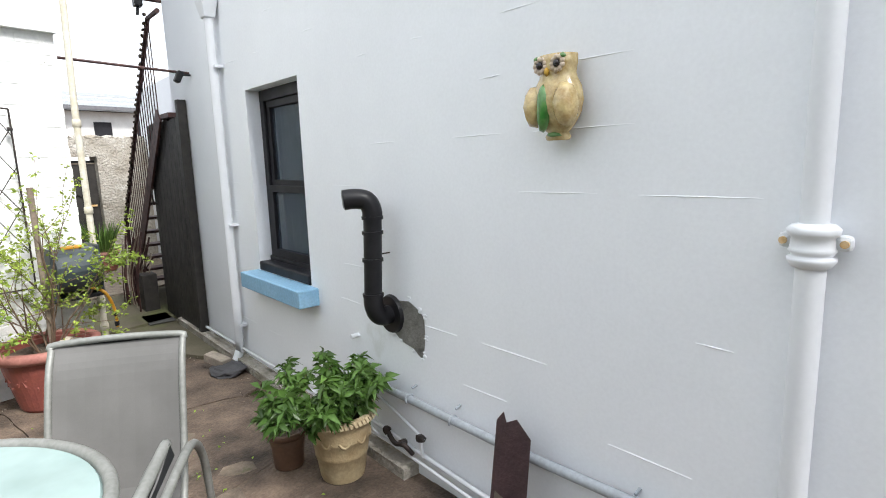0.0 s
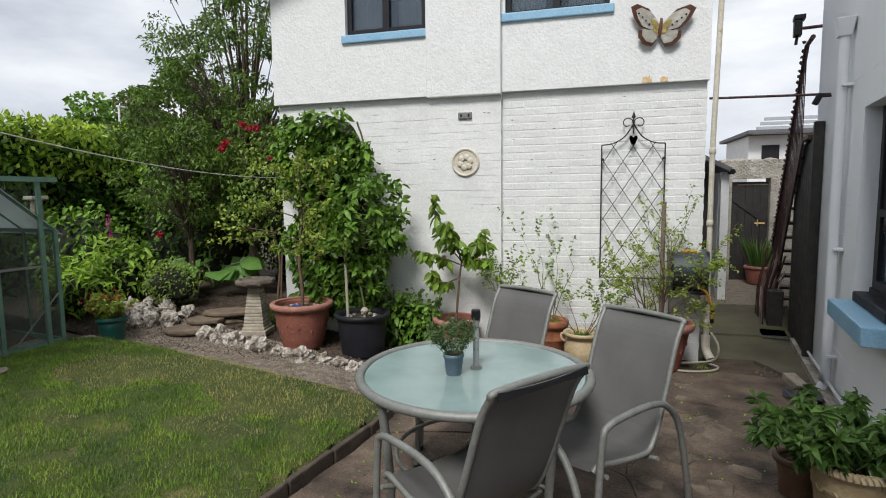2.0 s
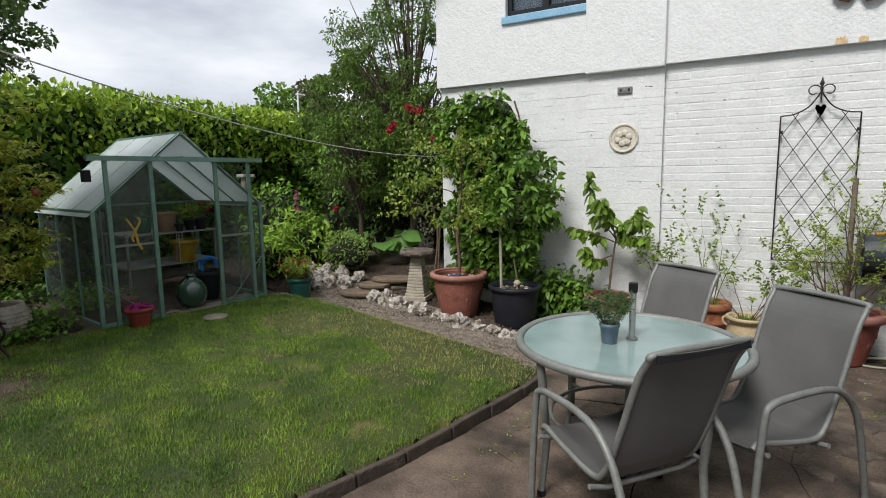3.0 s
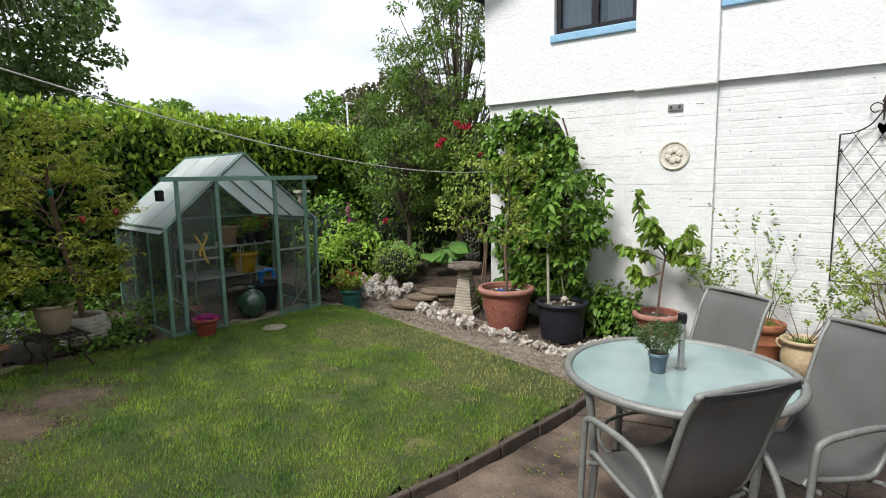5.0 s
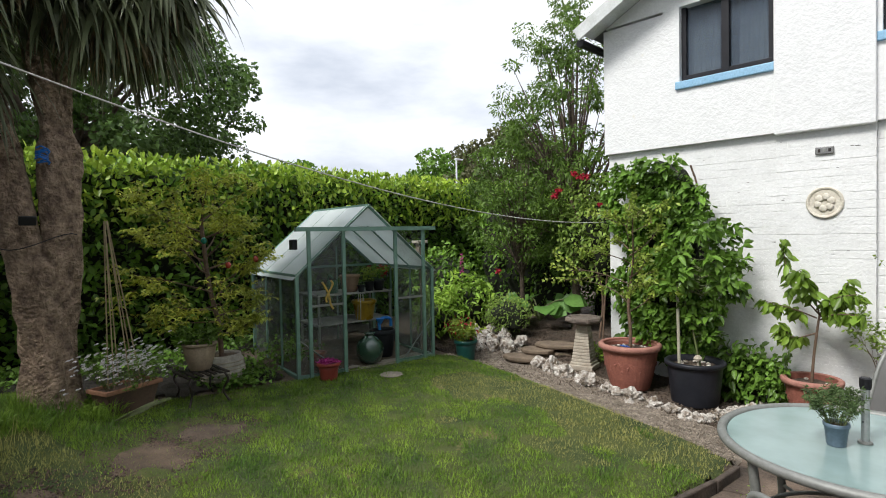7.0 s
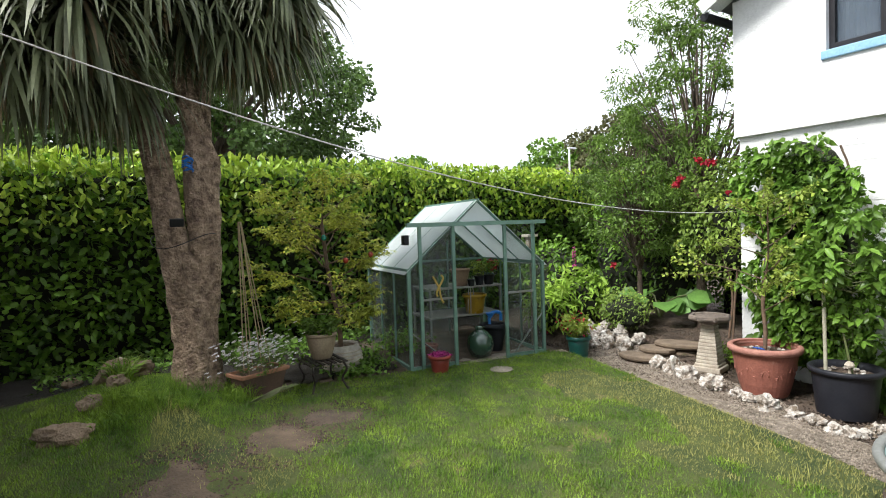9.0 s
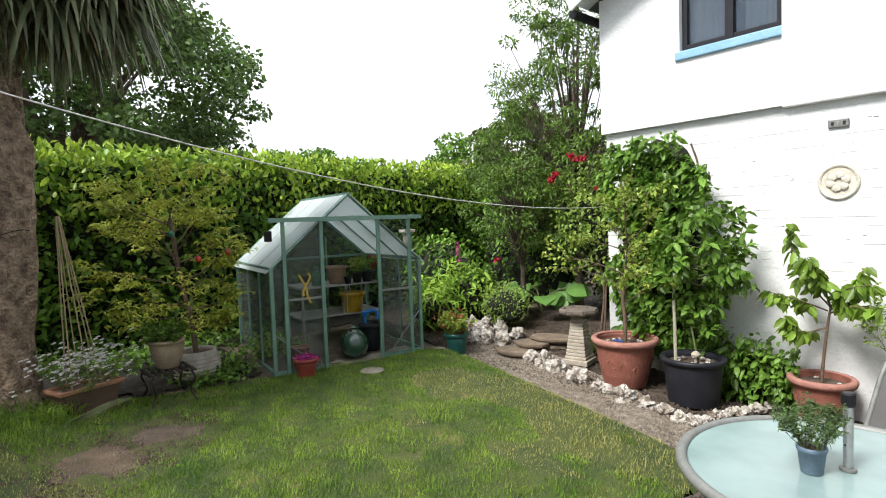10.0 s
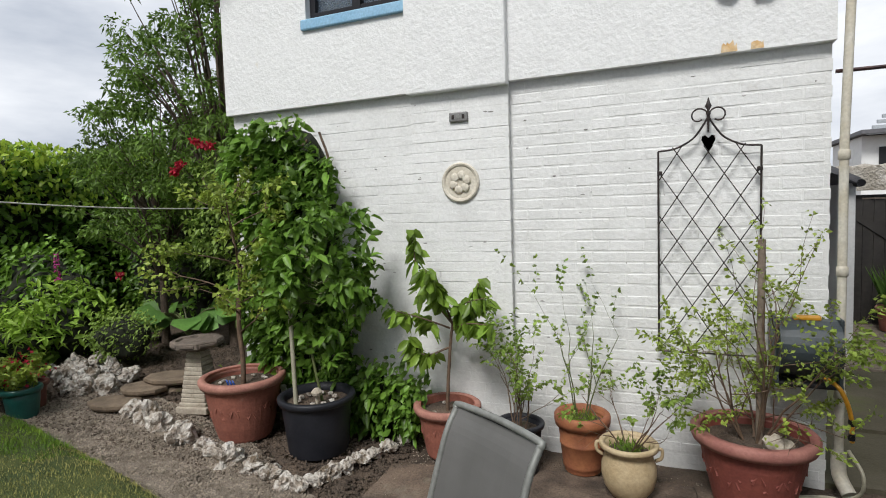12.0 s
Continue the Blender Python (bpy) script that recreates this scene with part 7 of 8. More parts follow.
# hairline joints of the blockwork: short raised ridges
rng_j = random.Random(9)
b = B()
for row in range(1, 22):
    z = 0.18 + 0.225 * row
    s = -1.6 + rng_j.uniform(0, 0.6)
    while s < 4.0:
        ln = rng_j.uniform(0.08, 0.42)
        if rng_j.random() < 0.62 and not (2.6 < s + ln and s < 3.95 and 0.6 < z < 2.4) and not (0.0 < s + ln and s < 0.22):
            dz = 0.006 * rng_j.uniform(-1, 1)
            tube(b, [(s, 0.0, z), (s + ln * 0.5, 0.0005, z + dz * 0.5), (s + ln, 0.0, z + dz)], [0.0010, 0.0030, 0.0010], 4)
        s += ln + rng_j.uniform(0.05, 0.5)
jt = part("joint_line", b, M_BLOCK, gwall, "faint painted mortar joints")
jt["kind"] = "stuff"
# wall lamp, PIR box and cross bar
wl_ = on_wall("security_light", "small black security light on the wall", "wall light", 4.87, 2.46)
b = B()
tube(b, [(0, 0, 0), (0, 0.08, 0.0)], 0.01, 6)
part("arm", b, M_BLACK, wl_)
b = B()
box(b, (0, 0.10, -0.02), (0.07, 0.05, 0.10), bevel=0.01, rx=25)
part("lamp_head", b, M_BLACK, wl_)
cam_box = on_wall("floodlight", "black floodlight on a bracket at the house corner", "wall light", 5.52, 3.22)
b = B()
tube(b, [(0, -0.05, 0), (0, 0.16, 0.0)], 0.016, 6)
part("bracket", b, M_RUSTIRON, cam_box)
b = B()
box(b, (0, 0.2, 0.0), (0.10, 0.07, 0.15), bevel=0.01)
box(b, (0, 0.19, 0.10), (0.12, 0.10, 0.05), bevel=0.01)
tube(b, [(0, 0.2, -0.07), (0, 0.21, -0.15)], 0.014, 6)
part("lamp_head", b, M_BLACK, cam_box)
p_bar = thing("cross_bar", "thin dark iron bar spanning the passage", "bar", pose(1.95, 5.02, 2.53))
b = B()
tube(b, [(0, 0, 0), tuple(W(4.9, 2.48, 0.0) - Vector((1.95, 5.02, 2.53)))], 0.012, 6)
part("rod", b, M_RUSTIRON, p_bar)

# ---- things on the white house wall ----
tre = thing("wall_trellis", "black wrought-iron wall trellis with scroll top", "trellis", pose(1.257, 4.865, 0.80))
TW, TH = 0.291, 1.31
for sx in (-1, 1):
    b = B()
    tube(b, [(sx * TW, 0, 0), (sx * TW, 0, TH)], 0.0065, 8)
    part("stile", b, M_IRON, tre, smooth=True)
    b = B()
    tube(b, smooth_path([(sx * TW, 0, TH), (sx * 0.19, 0, TH + 0.012), (sx * 0.09, 0, TH + 0.065), (sx * 0.03, 0, TH + 0.145), (0, 0, TH + 0.20)], 5), 0.006, 8)
    part("top_curve", b, M_IRON, tre, smooth=True)
    b = B()
    sp_ = [(sx * (0.055 + (0.050 - 0.011 * i / 4) * math.cos(math.pi * (0.95 - i / 4.2))), 0, TH + 0.205 + (0.05 - 0.011 * i / 4) * math.sin(math.pi * (0.95 - i / 4.2))) for i in range(8)]
    tube(b, smooth_path([(0, 0, TH + 0.10)] + sp_, 3), 0.0055, 6)
    part("scroll", b, M_IRON, tre, smooth=True)
    b = B()
    box(b, (sx * (TW - 0.008), 0, TH - 0.14), (0.03, 0.03, 0.025), bevel=0.003)
    part("fixing", b, M_IRON, tre)
b = B()
tube(b, [(-TW, 0, 0.005), (TW, 0, 0.005)], 0.006, 6)
part("bottom_rail", b, M_IRON, tre)
b = B()
lathe(b, [(0.004, TH + 0.19), (0.014, TH + 0.215), (0.006, TH + 0.235), (0.02, TH + 0.262), (0.012, TH + 0.28), (0.002, TH + 0.315)], 10)
part("finial", b, M_IRON, tre, smooth=True)
step = 2 * TW / 3.0
slope = 1.55
for sgn in (-1, 1):
    for k in range(-3, 14):
        z0 = k * step * slope * 0.5 * 0.93
        p0, p1 = Vector((-sgn * TW, 0.002 * sgn, z0)), Vector((sgn * TW, 0.002 * sgn, z0 + 2 * TW * slope))
        d = p1 - p0
        t0 = max(0.0, -p0.z / d.z)
        t1 = min(1.0, (TH + 0.02 - p0.z) / d.z)
        if t1 - t0 > 0.05 and k % 2 == 0:
            b = B()
            tube(b, [p0 + d * t0, p0 + d * t1], 0.0035, 5)
            part("lattice_bar", b, M_IRON, tre)
b = B()
vs = [b.verts.new((0.042 * x, -0.012, TH + 0.045 + 0.045 * z)) for x, z in ((0, -1.3), (0.6, -0.5), (0.95, 0.2), (0.8, 0.75), (0.4, 0.8), (0, 0.4), (-0.4, 0.8), (-0.8, 0.75), (-0.95, 0.2), (-0.6, -0.5))]
b.faces.new(vs)
bmesh.ops.solidify(b, geom=b.faces[:], thickness=0.03)
part("heart", b, M_BLACK, tre, "solid black heart")

plq = thing("wall_plaque", "round cream plaster plaque with flower relief", "wall plaque", pose(-0.40, 4.855, 1.98))
b = B()
lathe(b, [(0.0, -0.012), (0.145, -0.012), (0.148, 0.0), (0.148, 0.012), (0.138, 0.02), (0.126, 0.016), (0.118, 0.008), (0.0, 0.008)], 40, cap=False)
bmesh.ops.rotate(b, verts=b.verts, cent=(0, 0, 0), matrix=Matrix.Rotation(radians(90), 3, "X"))
M_PLASTER = mat("cream_plaster", (0.66, 0.62, 0.53), (0.55, 0.50, 0.41), rough=0.85, scale=16, bump=0.3)
part("disc", b, M_PLASTER, plq, smooth=False)
for k in range(6):
    a = 2 * math.pi * k / 6 + 0.3
    b = B()
    rock(b, (0.055 * math.cos(a), -0.014, 0.055 * math.sin(a)), (0.034, 0.011, 0.034), k, 2, 0.3)
    part("petal", b, M_PLASTER, plq, smooth=True)
vent = thing("air_vent", "grey metal air vent with rounded ends", "vent", pose(-0.40, 4.855, 2.46))
b = B()
box(b, (0, -0.008, 0), (0.145, 0.025, 0.07), bevel=0.008)
part("plate", b, mat("dull_grey_metal", (0.24, 0.24, 0.235), rough=0.5, metal=0.5), vent)
for k in range(3):
    b = B()
    box(b, (-0.04 + 0.04 * k, -0.022, 0), (0.02, 0.006, 0.03), bevel=0.002)
    part("slot", b, M_ALU if k == 1 else M_IRON, vent)
but = thing("butterfly_ornament", "large painted metal butterfly with brown-edged wings", "wall ornament", pose(1.47, 4.84, 3.17, 0, 6, 0))
UP = ((0.015, 0.0), (0.03, 0.055), (0.12, 0.16), (0.23, 0.20), (0.285, 0.17), (0.25, 0.08), (0.19, 0.0), (0.10, -0.03))
LO = ((0.012, -0.02), (0.10, -0.035), (0.19, -0.03), (0.185, -0.10), (0.13, -0.16), (0.06, -0.175), (0.02, -0.12))
BR, WH, YE = mat("brown_wing", (0.16, 0.055, 0.03), (0.10, 0.035, 0.02), rough=0.5), mat("cream_wing", (0.76, 0.73, 0.66), (0.66, 0.62, 0.54), rough=0.5), mat("yellow_wing", (0.62, 0.50, 0.12), (0.55, 0.45, 0.2), rough=0.5)
for sx in (-1, 1):
    for nm, outl in (("upper_wing", UP), ("lower_wing", LO)):
        holder = None
        for sc, dy, mt in ((1.0, 0.0, BR), (0.83, -0.007, WH), (0.34, -0.014, YE)):
            b = B()
            vs = [b.verts.new((sx * x * sc, -0.02 + dy - 0.12 * x * sc, z * sc)) for x, z in outl]
            b.faces.new(vs)
            bmesh.ops.solidify(b, geom=b.faces[:], thickness=0.005)
            q = part(nm if holder is None else "wing_panel", b, mt, but if holder is None else holder)
            holder = holder or q
        if nm == "upper_wing":
            for k in range(4):
                b = B()
                x0, z0 = 0.10 + 0.035 * k, 0.02 + 0.03 * k
                rock(b, (sx * x0, -0.034 - 0.12 * x0, z0), (0.010, 0.004, 0.010), k, 1, 0.1)
                part("wing_spot", b, M_BLACK, holder)
b = B()
tube(b, [(0, -0.03, -0.09), (0, -0.04, -0.02), (0, -0.04, 0.05), (0, -0.035, 0.075)], [0.010, 0.018, 0.014, 0.012], 8)
part("body", b, BR, but, smooth=True)
for k, (x, w, h) in enumerate(((1.37, 0.09, 0.10), (1.52, 0.07, 0.085))):
    b = B()
    n_ = 8
    vs = [b.verts.new((x + (i / n_ - 0.5) * w, HY - 0.0635, OZ + 0.004)) for i in range(n_ + 1)] + [b.verts.new((x + (0.5 - i / n_) * w * 0.9, HY - 0.0635, OZ + h * (0.55 + 0.45 * noise.noise(Vector((i * 1.7, k, 0)))))) for i in range(n_ + 1)]
    b.faces.new(vs)
    hpart("rust_stain", b, M_RUST, "orange rust stain on render")

hp = thing("corner_downpipe", "cream downpipe with rusty bands at the house corner", "pipe", pose(1.955, 4.83, 0.0))
M_CREAMPIPE = mat("stained_cream_pipe", (0.66, 0.63, 0.55), (0.56, 0.51, 0.40), rough=0.6, scale=8, bump=0.2, col3=(0.36, 0.20, 0.09), patch=-0.1)
b = B()
tube(b, [(0.0, 0, 0.25), (0.0, 0, 2.1), (0.03, 0, 3.3), (0.04, 0.0, 4.1)], 0.024, 14)
part("tube", b, M_CREAMPIPE, hp, smooth=True)
for z in (2.02, 1.35, 0.62, 0.40):
    b = B()
    lathe(b, [(0.024, z - 0.03), (0.031, z - 0.025), (0.031, z + 0.02), (0.024, z + 0.03)], 14, cap=False)
    part("band", b, M_CREAMPIPE, hp, "rusty pipe collar" if z > 1 else "", smooth=True)
b = B()
tube(b, smooth_path([(0, 0, 0.27), (0.0, -0.02, 0.14), (0.03, -0.10, 0.06)], 4), 0.04, 12)
part("shoe", b, M_CREAMPIPE, hp, smooth=True)
hose = thing("garden_hose", "coil of cream garden hose at the downpipe foot", "hose", pose(1.86, 4.62, 0.02))
b = B()
tube(b, smooth_path([(0.12, 0.12, 0.3), (0.16, 0.0, 0.2), (0.12, 0.05, 0.05), (-0.25, -0.02, 0.015), (-0.2, -0.2, 0.012), (0.05, -0.16, 0.012), (0.16, -0.02, 0.012), (0.05, 0.1, 0.012), (-0.15, 0.05, 0.012)], 6), 0.010, 8)
part("tube", b, mat("cream_hose", (0.50, 0.47, 0.36), rough=0.5), hose, smooth=True)
reel = thing("hose_reel", "grey wall-mounted hose reel with yellow hose end", "hose reel", pose(1.76, 4.72, 0.90))
M_REEL = mat("slate_grey_plastic", (0.045, 0.058, 0.066), (0.035, 0.045, 0.05), rough=0.4, bump=0.05)
b = B()
tube(b, [(-0.15, 0, 0.02), (0.15, 0, 0.02)], 0.165, 24)
part("drum", b, M_REEL, reel, smooth=False)
for sx in (-1, 1):
    b = B()
    box(b, (sx * 0.155, 0.04, 0.0), (0.02, 0.26, 0.40), bevel=0.01)
    part("cheek", b, M_REEL, reel)
b = B()
box(b, (0, -0.01, 0.19), (0.14, 0.05, 0.03), bevel=0.01)
part("carry_handle", b, mat("orange_yellow_plastic", (0.62, 0.30, 0.02), rough=0.4), reel, "yellow handle")
b = B()
box(b, (0, 0.03, -0.19), (0.34, 0.22, 0.03), bevel=0.008)
part("base", b, M_BLACK, reel)
b = B()
tube(b, smooth_path([(0.06, -0.12, -0.12), (0.12, -0.2, -0.16), (0.17, -0.2, -0.3), (0.18, -0.19, -0.45)], 5), 0.012, 8)
part("hose_end", b, bpy.data.materials["orange_yellow_plastic"], reel, "yellow hose end", smooth=True)
for z in (-0.32, -0.40):
    b = B()
    tube(b, [(0.175, -0.197, z), (0.177, -0.195, z - 0.035)], 0.017, 8)
    part("connector", b, M_BLACK, reel)

# ---- passage ----
gate = on_wall("gate", "tall black boarded timber gate folded back on the wall", "gate", 5.12, 0.03)
for k in range(9):
    b = B()
    box(b, (0.075 + 0.132 * k, 0.05, 1.055 - 0.004 * (k % 3)), (0.128, 0.022, 2.09 - 0.01 * (k % 3)), bevel=0.003)
    part("board", b, M_GATE, gate)
for z in (0.3, 1.1, 1.85):
    b = B()
    box(b, (0.6, 0.025, z), (1.1, 0.026, 0.10))
    part("ledge", b, M_GATE, gate)
b = B()
box(b, (-0.03, 0.045, 1.12), (0.065, 0.08, 2.24), bevel=0.006)
part("hinge_post", b, M_GATE, gate)
b = B()
tube(b, smooth_path([(1.1, 0.06, 1.25), (1.1, 0.10, 1.25), (1.1, 0.10, 1.4), (1.1, 0.06, 1.4)], 4), 0.008, 6)
part("pull_handle", b, M_IRON, gate)
b = B()
box(b, (8.0, -0.95, 1.5), (5.2, 0.2, 3.0))
q = part("wall_passage", b, M_BLOCK)
q.matrix_basis = WM
tagged(q, "white wall behind the outside staircase", "wall", kind="structure")

st = on_wall("outside_stair", "black iron outside staircase with barred railing", "staircase", 7.7, 0.02)
NS, RUN, RISE = 12, 0.172, 0.178
for sy in (0.10, -0.68):
    b = B()
    ln = math.hypot(NS * RUN, NS * RISE)
    box(b, (-NS * RUN / 2, sy, NS * RISE / 2 + 0.02), (ln, 0.02, 0.17), ry=math.degrees(math.atan2(RISE, RUN)))
    part("stringer", b, M_RUSTIRON, st)
for k in range(NS):
    b = B()
    box(b, (-RUN * (k + 0.5), -0.29, RISE * (k + 1)), (0.21, 0.76, 0.03), bevel=0.003)
    part("tread", b, M_RUSTIRON, st)
b = B()
tube(b, [(0.02, 0.10, 0.02), (0.02, 0.10, 0.98), (-NS * RUN, 0.10, NS * RISE + 0.92), (-NS * RUN - 0.35, 0.10, NS * RISE + 0.92)], 0.022, 8)
part("handrail", b, M_RUSTIRON, st)
for k in range(22):
    t = k / 21
    b = B()
    x = -NS * RUN * t
    tube(b, [(x, 0.10, NS * RISE * t), (x, 0.10, NS * RISE * t + 0.92)], 0.0055, 5)
    part("baluster", b, M_RUSTIRON, st)
b = B()
for k in range(40):
    t = k / 39
    rock(b, (-NS * RUN * t, 0.125, NS * RISE * t + 0.945 + 0.01 * math.sin(k * 2.3)), (0.024, 0.018, 0.02), k, 1, 0.6)
part("dried_ivy", b, M_BARK, st, "dead ivy on the handrail")["kind"] = "stuff"
b = B()
box(b, (-NS * RUN - 0.1, -0.29, NS * RISE), (0.45, 0.78, 0.04))
part("landing", b, M_RUSTIRON, st)
junk = on_wall("scrap_iron", "pile of rusty iron scrap and old trellis", "scrap", 6.95, 0.02, 0.22)
rng_s = random.Random(3)
for k in range(26):
    b = B()
    x, y = rng_s.uniform(-0.42, 0.4), rng_s.uniform(-0.08, 0.10)
    tube(b, smooth_path([(x, y, 0.0), (x + rng_s.uniform(-0.1, 0.1), y, 0.4), (x + rng_s.uniform(-0.2, 0.2), y - 0.08, rng_s.uniform(0.55, 0.95))], 3), rng_s.uniform(0.005, 0.012), 5)
    part("rod", b, M_RUSTIRON if k % 3 else M_WOODGREY, junk)
b = B()
box(b, (-0.35, -0.05, 0.22), (0.2, 0.16, 0.44), bevel=0.01)
part("crate", b, M_GATE, junk)
cover = on_wall("drain_cover", "dark square drain cover set in the passage floor", "drain cover", 6.1, 0.03, 0.22)
b = B()
box(b, (0, 0, 0), (0.42, 0.26, 0.012), bevel=0.003)
part("plate", b, mat("dark_cover", (0.07, 0.07, 0.065), rough=0.7, bump=0.2), cover)

bd = thing("door_1", "black boarded door in the old end wall", "door", pose(3.67, 10.12, 0.03), kind="structure")
for k in range(5):
    b = B()
    box(b, (-0.248 + 0.124 * k, 0.0, 0.90), (0.121, 0.03, 1.78), bevel=0.003)
    part("board", b, M_GATE, bd)
b = B()
box(b, (0, -0.025, 1.3), (0.72, 0.02, 0.10), ry=38)
part("brace", b, M_GATE, bd)
b = B()
box(b, (0.18, -0.03, 1.05), (0.16, 0.02, 0.03))
tube(b, [(0.14, -0.03, 1.0), (0.14, -0.05, 1.12)], 0.008, 6)
part("latch", b, M_RUST, bd, "rusty latch")
b = B()
box(b, (0.05, -0.02, 1.74), (0.5, 0.015, 0.02))
part("pale_batten", b, M_WOODGREY, bd)
pi = pot("planter", pose(3.72, 9.55, 0.07), "round terracotta planter of tall iris leaves", [(0.17, 0), (0.18, 0.02), (0.205, 0.2), (0.215, 0.30)], rimprof(0.215, 0.31, 0.05, 0.018), M_TERRA, M_TERRA2, 0.88, 61)
rr2 = np.random.default_rng(4)
n = 130
a = rr2.uniform(0, 6.28, n)
leaves("blade_mass", np.stack([0.12 * np.cos(a) * rr2.uniform(0, 1, n), 0.12 * np.sin(a), np.full(n, 0.26)], 1), np.stack([np.cos(a) * 0.35, np.sin(a) * 0.35, np.ones(n)], 1), 0.62 * rr2.uniform(0.6, 1.15, n), 0.028, L_IRIS, pi, 5, droop=0.12)["kind"] = "stuff"
lt = thing("lean_to", "slate-roofed lean-to store with a white post", "shed", pose(2.78, 8.0, 0.03), kind="structure")
b = B()
box(b, (0, 0, 0.95), (0.11, 0.11, 1.9), bevel=0.008)
part("post", b, M_WHITE, lt, "white painted post")
b = B()
box(b, (-0.40, 0.9, 2.16), (1.0, 2.2, 0.06), ry=28)
part("roof", b, M_ROOF, lt, "dark slate lean-to roof")
b = B()
tube(b, [(0.06, -0.2, 1.90), (0.06, 1.9, 1.90)], 0.04, 8)
part("gutter", b, M_BLACK, lt)
# black panel paints the shade inside the store's open front
b = B()
box(b, (-0.45, 0.3, 0.95), (0.7, 0.05, 1.9))
part("opening_shade", b, M_GATE, lt)
b = B()
box(b, (0.0, 1.1, 0.95), (0.05, 1.7, 1.9))
part("side_boarding", b, M_WHITE, lt)

far = thing("distant_house", "white house with a slatted grey balcony beyond", "house", pose(11.5, 27.0, 0), kind="structure")
b = B()
box(b, (0, 2, 2.1), (7.0, 4.0, 4.2))
part("wall", b, M_WHITE, far)
for k in range(4):
    b = B()
    box(b, (-0.3, -0.6, 4.25 + 0.2 * k), (6.4 - 0.3 * k, 0.12, 0.13))
    part("balcony_slat", b, M_GREYPIPE, far)
b = B()
box(b, (0, 2, 4.3), (7.4, 5.4, 0.15))
part("roof", b, M_ROOF, far)
for x in (-2.6, -0.8, 1.0):
    b = B()
    box(b, (x, -0.03, 3.1), (0.7, 0.08, 1.3))
    part("window", b, M_FRAME, far)

# ---- patio slabs, edging, turf, gravel, bricks ----
rng_p = random.Random(21)
patio = thing("patio", "worn cracked concrete patio paving", "paving", pose(0, 0, 0), kind="structure")
xs_n, ys_n = 5, 9
cell = {}
for i in range(xs_n + 1):
    for j in range(ys_n + 1):
        x = -2.1 + 1.12 * i + rng_p.uniform(-0.32, 0.32)
        y = -3.4 + 1.0 * j + rng_p.uniform(-0.30, 0.30)
        cell[i, j] = (x, y)
for i in range(xs_n):
    for j in range(ys_n):
        q = [cell[i, j], cell[i + 1, j], cell[i + 1, j + 1], cell[i, j + 1]]
        q = [(max(x, edge_x(y) + 0.045), y) for x, y in q]
        cx, cy = sum(p[0] for p in q) / 4, sum(p[1] for p in q) / 4
        area = abs(sum(q[k][0] * q[(k + 1) % 4][1] - q[(k + 1) % 4][0] * q[k][1] for k in range(4))) / 2
        wx = 1.92 + 0.2 * cy
        if area < 0.03 or cx > wx + 0.35 or (cy > 4.95 and cx < 1.9) or (cy > 3.2 and cx < -0.6):
            continue
        gap = rng_p.choice((0.002, 0.003, 0.004, 0.007))
        top = 0.014 + rng_p.uniform(-0.004, 0.005)
        b = B()
        out = []
        for k in range(4):
            (xa, ya), (xb, yb) = q[k], q[(k + 1) % 4]
            for t in (0, 0.125, 0.25, 0.375, 0.5, 0.625, 0.75, 0.875):
                x, y = xa + (xb - xa) * t, ya + (yb - ya) * t
                w = 0.035 * noise.noise(Vector((x * 5, y * 5, 1.0))) + 0.05 * noise.noise(Vector((x * 1.7, y * 1.7, 3.0)))
                d = Vector((cx - x, cy - y, 0))
                d = d.normalized() if d.length > 0 else d
                out.append((x + d.x * gap + w, y + d.y * gap + w))
        tv = [b.verts.new((x - cx, y - cy, top + 0.003 * noise.noise(Vector((x * 2, y * 2, 5))))) for x, y in out]
        lo = [b.verts.new((x - cx, y - cy, -0.04)) for x, y in out]
        b.faces.new(tv)
        for k in range(32):
            b.faces.new((tv[k], tv[(k + 1) % 32], lo[(k + 1) % 32], lo[k]))
        bmesh.ops.bevel(b, geom=[e for e in b.edges if all(v in tv for v in e.verts)], offset=0.005, segments=1, affect="EDGES")
        s_ = part("slab", b, M_CONC if cy < 4.3 else M_PASS, patio)
        s_.location = (cx, cy, 0)
for k, (y0, y1) in enumerate(((4.95, 5.9), (5.92, 7.6), (7.62, 9.98))):
    for (xa, xb) in ((1.9, 3.4),):
        x0a, x1a = xa, 1.92 + 0.2 * y0 + 0.1
        x1b = 1.92 + 0.2 * y1 + 0.9
        vs = [(xa, y0), (x1a + 0.2, y0), (x1b, y1), (xa, y1)]
        b = B()
        z = 0.016 + 0.02 * k
        tv = [b.verts.new((x, y, z)) for x, y in vs]
        lo = [b.verts.new((x, y, -0.05)) for x, y in vs]
        b.faces.new(tv)
        for i in range(4):
            b.faces.new((tv[i], tv[(i + 1) % 4], lo[(i + 1) % 4], lo[i]))
        part("slab", b, M_PASS if k < 2 else M_GRAVEL, patio)

